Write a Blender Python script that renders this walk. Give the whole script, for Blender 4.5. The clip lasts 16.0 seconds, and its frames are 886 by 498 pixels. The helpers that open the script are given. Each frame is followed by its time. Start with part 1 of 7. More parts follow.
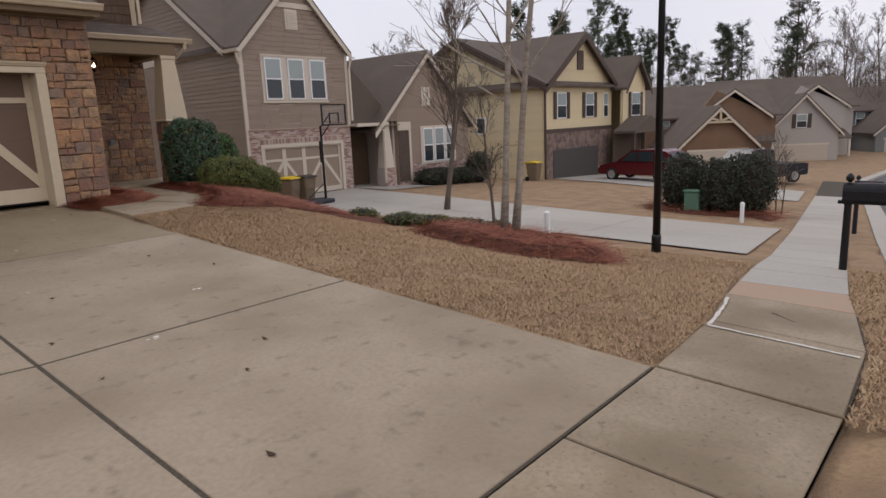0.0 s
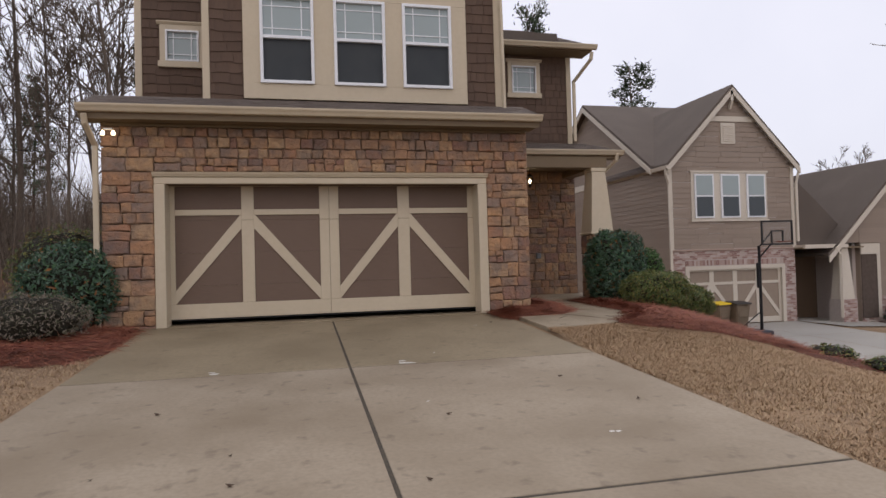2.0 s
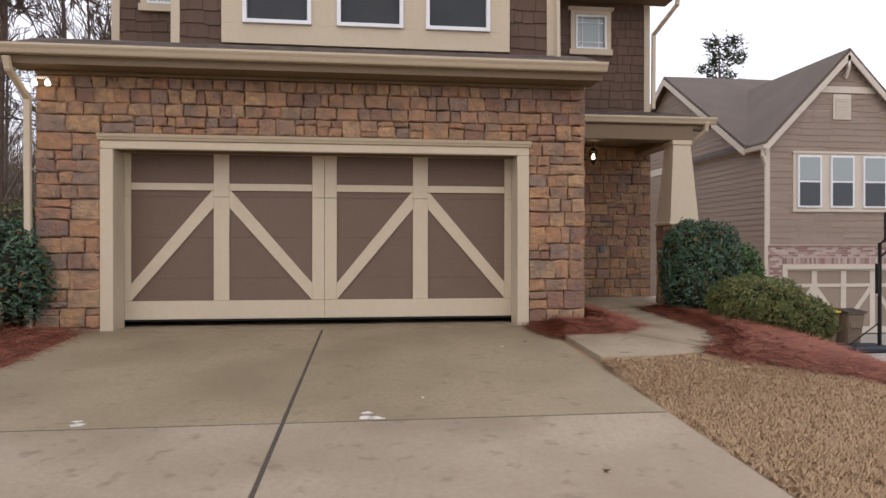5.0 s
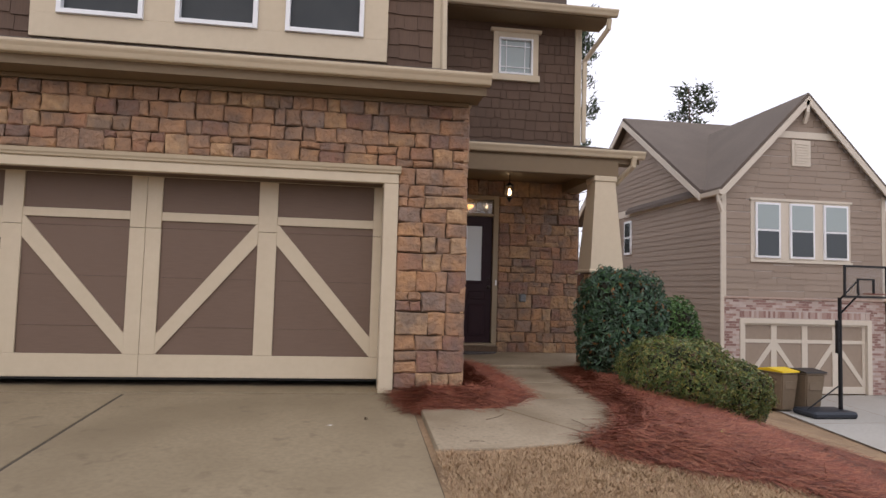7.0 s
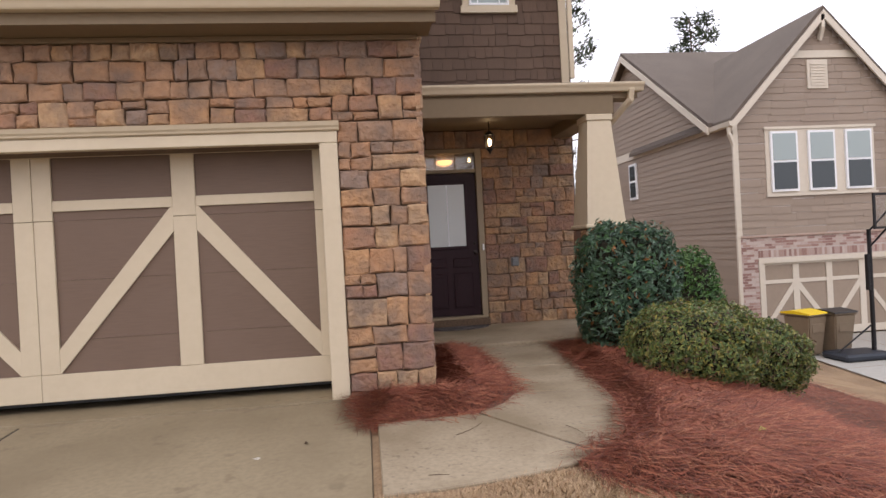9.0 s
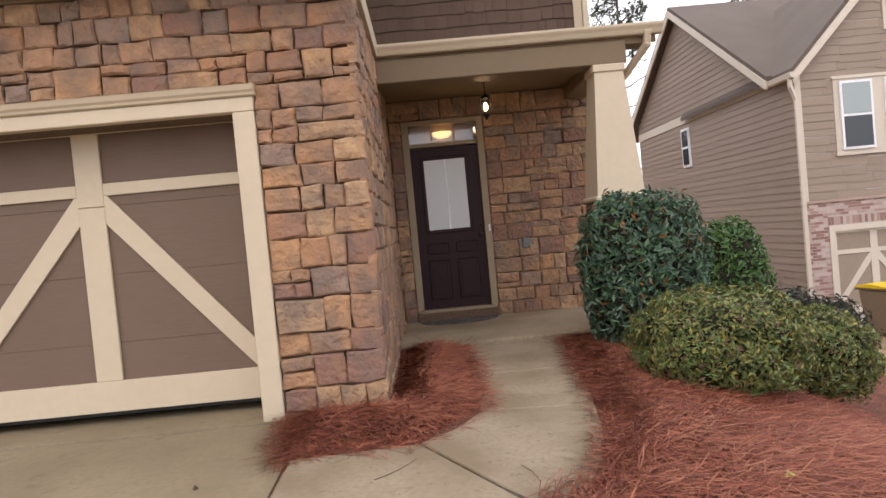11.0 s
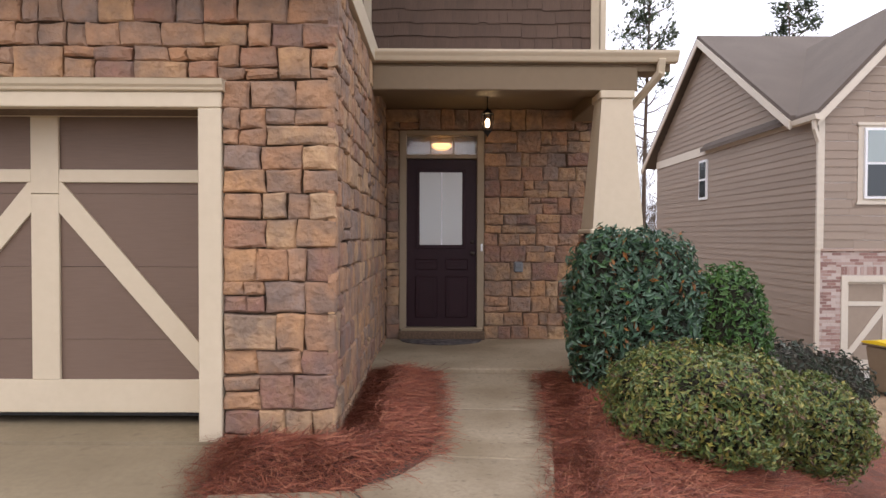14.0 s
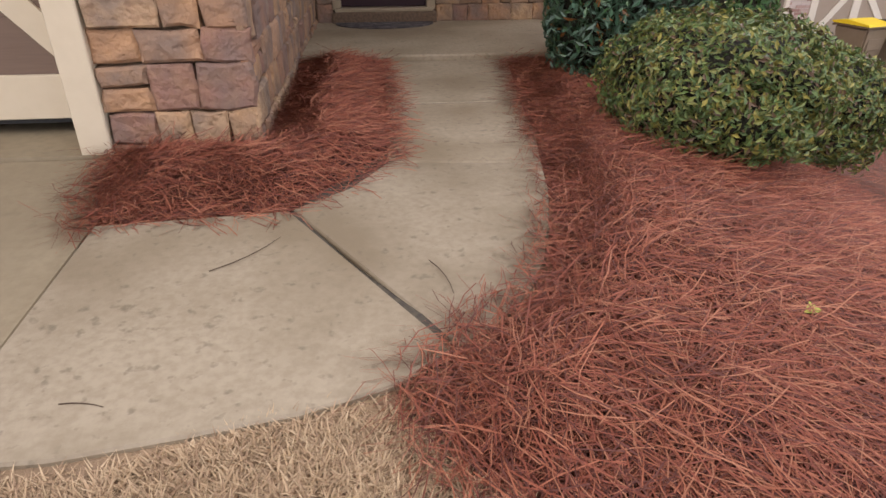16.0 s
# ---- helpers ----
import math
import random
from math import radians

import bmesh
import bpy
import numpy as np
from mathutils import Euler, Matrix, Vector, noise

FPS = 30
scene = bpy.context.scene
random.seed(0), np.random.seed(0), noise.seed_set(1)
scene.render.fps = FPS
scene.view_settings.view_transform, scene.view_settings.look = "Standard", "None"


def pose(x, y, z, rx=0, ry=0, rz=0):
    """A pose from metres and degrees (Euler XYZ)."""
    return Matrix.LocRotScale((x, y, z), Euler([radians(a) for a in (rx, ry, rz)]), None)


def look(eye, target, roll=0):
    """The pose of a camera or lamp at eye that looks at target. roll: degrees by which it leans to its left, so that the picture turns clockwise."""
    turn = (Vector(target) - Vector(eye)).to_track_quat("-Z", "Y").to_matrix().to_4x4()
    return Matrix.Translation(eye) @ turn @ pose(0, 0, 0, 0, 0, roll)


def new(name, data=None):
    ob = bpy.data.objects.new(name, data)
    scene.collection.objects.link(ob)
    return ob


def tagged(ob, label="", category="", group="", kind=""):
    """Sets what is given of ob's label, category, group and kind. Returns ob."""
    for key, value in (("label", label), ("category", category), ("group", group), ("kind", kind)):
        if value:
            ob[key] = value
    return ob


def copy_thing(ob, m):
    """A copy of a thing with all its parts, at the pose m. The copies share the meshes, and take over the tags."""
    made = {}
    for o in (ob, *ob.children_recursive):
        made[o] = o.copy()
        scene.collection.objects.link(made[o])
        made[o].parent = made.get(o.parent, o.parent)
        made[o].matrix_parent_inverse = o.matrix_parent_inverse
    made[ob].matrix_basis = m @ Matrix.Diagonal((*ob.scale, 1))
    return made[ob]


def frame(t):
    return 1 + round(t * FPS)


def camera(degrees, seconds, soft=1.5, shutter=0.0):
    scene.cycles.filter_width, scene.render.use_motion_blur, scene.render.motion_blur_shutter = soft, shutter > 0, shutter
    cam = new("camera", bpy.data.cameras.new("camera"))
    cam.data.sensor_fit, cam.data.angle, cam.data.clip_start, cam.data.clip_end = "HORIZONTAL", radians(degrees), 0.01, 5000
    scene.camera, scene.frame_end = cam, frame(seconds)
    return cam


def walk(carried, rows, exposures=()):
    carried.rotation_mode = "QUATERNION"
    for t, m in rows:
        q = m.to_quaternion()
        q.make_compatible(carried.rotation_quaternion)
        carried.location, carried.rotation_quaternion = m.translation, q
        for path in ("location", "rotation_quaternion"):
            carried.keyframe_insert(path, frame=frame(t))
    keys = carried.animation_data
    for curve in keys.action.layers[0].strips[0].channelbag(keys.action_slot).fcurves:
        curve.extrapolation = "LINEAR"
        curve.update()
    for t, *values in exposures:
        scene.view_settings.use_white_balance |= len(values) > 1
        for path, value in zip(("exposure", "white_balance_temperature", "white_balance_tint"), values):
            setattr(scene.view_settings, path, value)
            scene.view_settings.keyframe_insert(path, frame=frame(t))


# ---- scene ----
cam = camera(70.0, 16.0)
PATH = [
    (0, (-1.224, -1.774, 1.149), (0.245, -0.477, 0.750), -2.5),
    (0.5, (-1.002, -1.550, 1.012), (0.309, -0.076, 0.684), -1.7),
    (1, (-0.835, -1.285, 1.083), (0.367, 0.305, 0.907), -1.9),
    (1.5, (-0.621, -0.828, 1.012), (0.288, 0.953, 0.964), -4.0),
    (2, (-0.494, -0.147, 0.868), (-0.050, 1.802, 0.911), -1.6),
    (2.5, (-0.718, 0.325, 0.876), (-0.708, 2.324, 0.803), -0.8),
    (3, (-0.676, 0.564, 0.939), (-0.904, 2.548, 0.818), -3.2),
    (3.5, (-0.332, 1.003, 0.959), (-0.460, 2.999, 0.951), -3.5),
    (4, (-0.048, 1.453, 0.929), (-0.033, 3.451, 1.002), -2.4),
    (4.5, (0.254, 1.854, 0.976), (0.439, 3.846, 0.983), -0.5),
    (4.7, (0.389, 1.959, 0.987), (0.601, 3.947, 0.972), -0.3),
    (6.8, (2.011, 3.281, 1.090), (2.260, 5.260, 1.238), 1.3),
    (7, (2.151, 3.429, 1.094), (2.427, 5.406, 1.217), 1.6),
    (7.5, (2.399, 3.740, 1.105), (2.699, 5.717, 1.126), -0.1),
    (8, (2.575, 4.057, 1.113), (2.740, 6.050, 1.089), -2.3),
    (8.5, (2.665, 4.437, 1.190), (2.820, 6.430, 1.123), -3.0),
    (9, (2.760, 4.593, 1.248), (3.006, 6.578, 1.239), -3.0),
    (9.2, (2.849, 4.675, 1.235), (3.107, 6.658, 1.263), -4.7),
    (11.3, (3.792, 5.739, 1.212), (3.764, 7.738, 1.145), -6.7),
    (11.5, (3.854, 5.836, 1.186), (3.765, 7.833, 1.117), -7.9),
    (12, (3.926, 5.872, 1.265), (3.743, 7.862, 1.181), -6.7),
    (12.5, (3.940, 5.875, 1.317), (3.778, 7.867, 1.397), -3.5),
    (13, (3.949, 5.876, 1.386), (3.789, 7.860, 1.586), -0.3),
    (13.5, (3.972, 5.864, 1.342), (3.892, 7.856, 1.492), 0.2),
    (14, (3.981, 5.889, 1.343), (3.991, 7.889, 1.303), 0.2),
    (14.5, (4.029, 5.916, 1.313), (4.076, 7.914, 1.246), 2.1),
    (15, (3.970, 6.175, 1.192), (4.035, 8.160, 0.960), 1.8),
    (15.5, (3.893, 6.516, 1.135), (3.988, 8.419, 0.527), -0.2),
    (16, (3.903, 6.816, 1.068), (4.081, 8.572, 0.129), -0.1),
]
LIGHT = [(0, -0.24, 6900), (1, -0.18, 6800), (2, -0.15, 6800), (3, 0.05, 6850), (4.5, 0.32, 6850), (7, 0.32, 6850), (8, 0.47, 6900), (9, 0.68, 6900), (11.5, 0.95, 7100), (12, 1.0, 7150), (13, 0.97, 6850), (14, 0.88, 6700), (15, 0.93, 6500), (15.5, 1.0, 6550), (16, 0.90, 6800)]
walk(cam, [(t, look(eye, target, roll)) for t, eye, target, roll in PATH], [(t, s, k, 16) for t, s, k in LIGHT])

# ---- light ----
SUN_EL, SUN_ROT = radians(48), radians(200)
world = bpy.data.worlds.new("overcast_sky")
scene.world = world
world.use_nodes = True
wn, wl = world.node_tree.nodes, world.node_tree.links
sky = wn.new("ShaderNodeTexSky")
sky.sky_type, sky.sun_disc, sky.sun_elevation, sky.sun_rotation = "NISHITA", False, SUN_EL, SUN_ROT
sky.air_density, sky.dust_density, sky.ozone_density = 1.0, 6.0, 1.0
# a closed cloud deck: the sky's blue is mixed with the even white of the clouds
cloud = wn.new("ShaderNodeMix")
cloud.data_type = "RGBA"
cloud.inputs[0].default_value = 0.80
wl.new(sky.outputs[0], cloud.inputs[6])
cloud_noise = wn.new("ShaderNodeTexNoise")
cloud_noise.inputs["Scale"].default_value, cloud_noise.inputs["Detail"].default_value = 1.6, 5
cloud_ramp = wn.new("ShaderNodeValToRGB")
cloud_ramp.color_ramp.elements[0].position, cloud_ramp.color_ramp.elements[0].color = 0.25, (7.9, 8.6, 10.0, 1)
cloud_ramp.color_ramp.elements[1].position, cloud_ramp.color_ramp.elements[1].color = 0.75, (10.2, 10.7, 11.9, 1)
wl.new(cloud_noise.outputs["Fac"], cloud_ramp.inputs[0])
wl.new(cloud_ramp.outputs[0], cloud.inputs[7])
wl.new(cloud.outputs[2], wn["Background"].inputs["Color"])
wn["Background"].inputs["Strength"].default_value = 0.115
sun = new("sun", bpy.data.lights.new("sun", "SUN"))
sun.data.energy, sun.data.angle, sun.data.color = 0.7, radians(25), (1.0, 0.96, 0.9)
sun.rotation_euler = (radians(90) - SUN_EL, 0, math.pi - SUN_ROT + math.pi)

# ---- helpers ----
def srgb(r, g, b):
    return tuple(((c / 255 + 0.055) / 1.055) ** 2.4 if c > 10 else c / 255 / 12.92 for c in (r, g, b)) + (1.0,)


def box(bm, x0, x1, y0, y1, z0, z1, bevel=0.0):
    m = Matrix.LocRotScale(((x0 + x1) / 2, (y0 + y1) / 2, (z0 + z1) / 2), None, (abs(x1 - x0), abs(y1 - y0), abs(z1 - z0)))
    made = bmesh.ops.create_cube(bm, size=1, matrix=m)
    if bevel:
        edges = {e for v in made["verts"] for e in v.link_edges}
        bmesh.ops.bevel(bm, geom=list(edges), offset=bevel, segments=1, affect="EDGES")
    return bm


def boxm(x0, x1, y0, y1, z0, z1, bevel=0.0):
    return box(bmesh.new(), x0, x1, y0, y1, z0, z1, bevel)


def prism(bm, pts, axis, a, b):
    """A closed outline in the two other axes, drawn out along axis from a to b."""
    def p(u, v, w):
        return {"x": (w, u, v), "y": (u, w, v), "z": (u, v, w)}[axis]
    lo = [bm.verts.new(p(u, v, a)) for u, v in pts]
    hi = [bm.verts.new(p(u, v, b)) for u, v in pts]
    bm.faces.new(lo)
    bm.faces.new(hi)
    for i in range(len(pts)):
        j = (i + 1) % len(pts)
        bm.faces.new((lo[i], lo[j], hi[j], hi[i]))
    bmesh.ops.recalc_face_normals(bm, faces=bm.faces)
    return bm


def prismm(pts, axis, a, b):
    return prism(bmesh.new(), pts, axis, a, b)


def beam(bm, p, q, w, h=None):
    """A bar of section w by h from p to q."""
    p, q = Vector(p), Vector(q)
    d = q - p
    turn = d.to_track_quat("Z", "Y").to_matrix().to_4x4()
    bmesh.ops.create_cube(bm, size=1, matrix=Matrix.Translation((p + q) / 2) @ turn @ Matrix.Diagonal((w, h or w, d.length, 1)))
    return bm


def tube(bm, pts, radii, sides=8):
    rings, up = [], Vector((0.31, 0.17, 0.93))
    for i, p in enumerate(pts):
        d = (Vector(pts[min(i + 1, len(pts) - 1)]) - Vector(pts[max(i - 1, 0)])).normalized()
        a = d.cross(up)
        a = a.normalized() if a.length > 1e-3 else d.orthogonal().normalized()
        b = d.cross(a)
        rings.append([bm.verts.new(Vector(p) + radii[i] * (math.cos(k * 2 * math.pi / sides) * a + math.sin(k * 2 * math.pi / sides) * b)) for k in range(sides)])
    for r, s in zip(rings, rings[1:]):
        for k in range(sides):
            bm.faces.new((r[k], r[(k + 1) % sides], s[(k + 1) % sides], s[k]))
    bm.faces.new(list(reversed(rings[0])))
    bm.faces.new(rings[-1])
    return bm


def lathe(bm, profile, centre, sides=20):
    rings = []
    for r, z in profile:
        rings.append([bm.verts.new((centre[0] + r * math.cos(k * 2 * math.pi / sides), centre[1] + r * math.sin(k * 2 * math.pi / sides), centre[2] + z)) for k in range(sides)])
    for r, s in zip(rings, rings[1:]):
        for k in range(sides):
            bm.faces.new((r[k], r[(k + 1) % sides], s[(k + 1) % sides], s[k]))
    bm.faces.new(list(reversed(rings[0])))
    bm.faces.new(rings[-1])
    return bm


def mesh_of(name, bm, material, smooth=False):
    me = bpy.data.meshes.new(name)
    bm.to_mesh(me)
    bm.free()
    if material:
        me.materials.append(material)
    if smooth:
        me.shade_smooth()
    return me


def part(name, bm, material, parent=None, label="", smooth=False):
    """One mesh object, drawn in world coordinates, under a thing or under a part."""
    me = bm if isinstance(bm, bpy.types.Mesh) else mesh_of(name, bm, material, smooth)
    ob = new(name, me)
    if parent is not None:
        ob.parent = parent
        if parent.type == "EMPTY":
            ob.matrix_parent_inverse = parent.matrix_basis.inverted()
    return tagged(ob, label)


def thing(name, at, label, category, group="", kind=""):
    ob = new(name)
    ob.matrix_basis = Matrix.Translation(at)
    ob.empty_display_size = 0.1
    return tagged(ob, label, category, group, kind)


def structure(name, bm, material, label, category="", smooth=False):
    return tagged(part(name, bm, material, None, "", smooth), label, category or name.replace("_", " "), "", "structure")


def soup(name, verts, faces, material):
    me = bpy.data.meshes.new(name)
    me.from_pydata(verts, [], faces)
    me.materials.append(material)
    return me


# ---- materials ----
def material(name, colour, rough=0.7, metal=0.0, grain=None, stain=None, bump=None, pieces=0.0, islands=0.0, spec=0.4, spots=None):
    """grain, stain: (scale, other colour, amount); bump: (scale, strength, metres); pieces, islands: variation of value from piece to piece."""
    m = bpy.data.materials.new(name)
    m.use_nodes = True
    n, l = m.node_tree.nodes, m.node_tree.links
    b = n["Principled BSDF"]
    b.inputs["Roughness"].default_value, b.inputs["Metallic"].default_value = rough, metal
    b.inputs["Specular IOR Level"].default_value = spec
    co = n.new("ShaderNodeTexCoord").outputs["Object"]
    rgb = n.new("ShaderNodeRGB")
    rgb.outputs[0].default_value = colour
    out = rgb.outputs[0]
    for k, layer in enumerate((grain, stain, spots)):
        if not layer:
            continue
        scale, other, amount = layer
        tex = n.new("ShaderNodeTexNoise")
        tex.inputs["Detail"].default_value = 7 if k == 0 else 4
        l.new(co, tex.inputs["Vector"])
        if isinstance(scale, tuple):
            mp = n.new("ShaderNodeMapping")
            mp.inputs["Scale"].default_value = scale
            l.new(co, mp.inputs["Vector"])
            l.new(mp.outputs[0], tex.inputs["Vector"])
            tex.inputs["Scale"].default_value = 1
        else:
            tex.inputs["Scale"].default_value = scale
        rng = n.new("ShaderNodeMapRange")
        rng.inputs[1].default_value, rng.inputs[2].default_value = (0.60, 0.72) if k == 2 else (0.38, 0.66)
        rng.inputs[3].default_value, rng.inputs[4].default_value = 0.0, amount
        l.new(tex.outputs["Fac"], rng.inputs[0])
        mix = n.new("ShaderNodeMix")
        mix.data_type = "RGBA"
        mix.inputs[7].default_value = other
        l.new(rng.outputs[0], mix.inputs[0])
        l.new(out, mix.inputs[6])
        out = mix.outputs[2]
    for amount, source in ((pieces, "ShaderNodeObjectInfo"), (islands, "ShaderNodeNewGeometry")):
        if amount:
            info = n.new(source)
            rng = n.new("ShaderNodeMapRange")
            rng.inputs[3].default_value, rng.inputs[4].default_value = 1 - amount, 1 + amount
            l.new(info.outputs["Random" if source.endswith("Info") else "Random Per Island"], rng.inputs[0])
            hsv = n.new("ShaderNodeHueSaturation")
            l.new(rng.outputs[0], hsv.inputs["Value"])
            l.new(out, hsv.inputs["Color"])
            out = hsv.outputs[0]
    l.new(out, b.inputs["Base Color"])
    if bump:
        tex = n.new("ShaderNodeTexNoise")
        tex.inputs["Scale"].default_value, tex.inputs["Detail"].default_value = bump[0], 6
        l.new(co, tex.inputs["Vector"])
        bp = n.new("ShaderNodeBump")
        bp.inputs["Strength"].default_value, bp.inputs["Distance"].default_value = bump[1], bump[2]
        l.new(tex.outputs["Fac"], bp.inputs["Height"])
        l.new(bp.outputs[0], b.inputs["Normal"])
    return m


def palette(name, colours, rough, grain, bump, source="ShaderNodeObjectInfo", stain=None, apart=False):
    """A material whose colour is picked piece by piece from a few colours."""
    m = material(name, (0.5, 0.5, 0.5, 1), rough, 0, grain, stain, bump)
    n, l = m.node_tree.nodes, m.node_tree.links
    info, ramp = n.new(source), n.new("ShaderNodeValToRGB")
    ramp.color_ramp.interpolation = "CONSTANT"
    e = ramp.color_ramp.elements
    while len(e) < len(colours):
        e.new(0.5)
    for i, c in enumerate(colours):
        e[i].position, e[i].color = i / len(colours), c
    l.new(info.outputs["Random" if source.endswith("Info") else "Random Per Island"], ramp.inputs[0])
    for k in list(n["RGB"].outputs[0].links):
        l.new(ramp.outputs[0], k.to_socket)
    if apart:  # each piece gets its own stretch of the noise
        co, shift = n["Texture Coordinate"].outputs["Object"], n.new("ShaderNodeVectorMath")
        shift.operation = "MULTIPLY_ADD"
        shift.inputs[1].default_value = (60, 37, 83)
        for k in list(co.links):
            l.new(shift.outputs[0], k.to_socket)
        l.new(info.outputs["Random"], shift.inputs[0])
        l.new(co, shift.inputs[2])
    return m


def glass_material(name, tint, rough=0.03):
    m = bpy.data.materials.new(name)
    m.use_nodes = True
    b = m.node_tree.nodes["Principled BSDF"]
    b.inputs["Base Color"].default_value = tint
    b.inputs["Roughness"].default_value, b.inputs["Specular IOR Level"].default_value = rough, 0.55
    return m


def glow(name, colour, strength):
    m = bpy.data.materials.new(name)
    m.use_nodes = True
    b = m.node_tree.nodes["Principled BSDF"]
    b.inputs["Base Color"].default_value = colour
    b.inputs["Emission Color"].default_value, b.inputs["Emission Strength"].default_value = colour, strength
    return m


CONCRETE = material("concrete", (0.34, 0.277, 0.20, 1), 0.72, 0, (30, (0.255, 0.205, 0.145, 1), 0.55), (0.8, (0.215, 0.165, 0.108, 1), 0.85), (160, 0.25, 0.004), spots=(7, (0.13, 0.10, 0.07, 1), 0.5))
CONCRETE_OLD = material("stained_concrete", (0.295, 0.235, 0.15, 1), 0.62, 0, (26, (0.215, 0.168, 0.105, 1), 0.6), (0.9, (0.20, 0.155, 0.095, 1), 0.85), (160, 0.25, 0.004), spots=(6, (0.14, 0.105, 0.065, 1), 0.5))
CONCRETE_WALK = material("walk_concrete", (0.32, 0.258, 0.178, 1), 0.66, 0, (34, (0.225, 0.175, 0.115, 1), 0.6), (1.4, (0.185, 0.138, 0.083, 1), 0.9), (160, 0.25, 0.004), pieces=0.06, spots=(24, (0.11, 0.085, 0.055, 1), 0.6))
CONCRETE_FAR = material("pale_concrete", (0.42, 0.40, 0.36, 1), 0.8, 0, (20, (0.33, 0.31, 0.27, 1), 0.5), (0.4, (0.34, 0.31, 0.27, 1), 0.6), pieces=0.05)
CONCRETE_RED = material("clay_stained_concrete", (0.40, 0.27, 0.18, 1), 0.8, 0, (30, (0.30, 0.22, 0.16, 1), 0.5), (1.1, (0.36, 0.27, 0.2, 1), 0.6))
JOINT = material("joint", (0.055, 0.045, 0.035, 1), 0.95, 0, (30, (0.11, 0.09, 0.06, 1), 0.6))
ASPHALT = material("asphalt", (0.10, 0.10, 0.10, 1), 0.9, 0, (60, (0.06, 0.06, 0.06, 1), 0.6), (0.6, (0.14, 0.135, 0.13, 1), 0.5), (200, 0.4, 0.006))
LAWN = material("dormant_lawn", (0.38, 0.258, 0.15, 1), 0.95, 0, (26, (0.25, 0.165, 0.10, 1), 0.7), (1.6, (0.23, 0.15, 0.09, 1), 0.8), (60, 0.8, 0.03))
BLADE = palette("dormant_grass_blade", [(0.455, 0.32, 0.19, 1), (0.405, 0.28, 0.165, 1), (0.50, 0.365, 0.225, 1), (0.38, 0.255, 0.155, 1), (0.27, 0.175, 0.105, 1)], 0.9, None, None, "ShaderNodeNewGeometry")
STRAW_BED = material("pine_straw_ground", (0.13, 0.045, 0.025, 1), 0.95, 0, (40, (0.06, 0.025, 0.016, 1), 0.8), (2, (0.18, 0.06, 0.035, 1), 0.6), (70, 0.9, 0.03))
NEEDLE = palette("pine_needle", [(0.235, 0.062, 0.032, 1), (0.17, 0.044, 0.025, 1), (0.29, 0.092, 0.046, 1), (0.105, 0.030, 0.019, 1), (0.33, 0.13, 0.07, 1), (0.20, 0.052, 0.028, 1)], 0.7, None, None, "ShaderNodeNewGeometry")
TRIM = material("cream_paint", (0.56, 0.475, 0.345, 1), 0.5, 0, (14, (0.49, 0.41, 0.29, 1), 0.35), (1.2, (0.50, 0.42, 0.30, 1), 0.4), (60, 0.08, 0.002))
# tan paint with the shade under eaves and gutters put into its colour
TRIM_TAN_SHADED = material("shaded_tan_paint", (0.185, 0.133, 0.077, 1), 0.6, 0, (14, (0.16, 0.115, 0.066, 1), 0.35), (1.2, (0.168, 0.12, 0.07, 1), 0.4))
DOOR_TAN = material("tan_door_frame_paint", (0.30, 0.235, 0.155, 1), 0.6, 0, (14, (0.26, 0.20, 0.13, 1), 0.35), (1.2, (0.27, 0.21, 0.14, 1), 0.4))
GARAGE = material("brown_garage_panel", (0.150, 0.098, 0.070, 1), 0.6, 0, ((6, 6, 90), (0.128, 0.083, 0.058, 1), 0.6), (1.1, (0.165, 0.11, 0.08, 1), 0.5), (110, 0.2, 0.002))
SHAKE = material("brown_shake", (0.108, 0.066, 0.044, 1), 0.75, 0, ((70, 70, 5), (0.08, 0.048, 0.033, 1), 0.6), None, (60, 0.25, 0.003), pieces=0.11)
STONE = palette("veneer_stone", [(0.45, 0.255, 0.13, 1), (0.40, 0.215, 0.115, 1), (0.47, 0.295, 0.16, 1), (0.36, 0.185, 0.11, 1), (0.43, 0.245, 0.13, 1), (0.49, 0.32, 0.18, 1), (0.33, 0.21, 0.14, 1), (0.40, 0.23, 0.13, 1), (0.25, 0.135, 0.10, 1), (0.44, 0.265, 0.14, 1), (0.42, 0.245, 0.145, 1), (0.29, 0.205, 0.16, 1)], 0.88, (14.0, (0.29, 0.165, 0.095, 1), 0.6), (20, 1.0, 0.035), stain=(4.2, (0.145, 0.115, 0.10, 1), 0.72), apart=True)
MORTAR = material("stone_backing", (0.15, 0.098, 0.062, 1), 0.95, 0, (40, (0.06, 0.04, 0.028, 1), 0.6), None, (60, 0.5, 0.01))
ROOF = material("roof_shingles", (0.125, 0.10, 0.083, 1), 0.95, 0, (60, (0.08, 0.065, 0.055, 1), 0.6), (0.8, (0.15, 0.12, 0.10, 1), 0.4), (70, 0.6, 0.01))
ROOF_ROW = material("shingle_tab", (0.13, 0.103, 0.086, 1), 0.95, 0, (60, (0.085, 0.068, 0.058, 1), 0.6), None, (90, 0.5, 0.006), islands=0.14)
DOOR = material("plum_door_paint", (0.026, 0.009, 0.013, 1), 0.5, 0, (16, (0.020, 0.007, 0.010, 1), 0.5), None, (50, 0.06, 0.002), spec=0.22)
RUBBER = material("black_rubber", (0.012, 0.012, 0.012, 1), 0.8, 0, (40, (0.02, 0.02, 0.02, 1), 0.5))
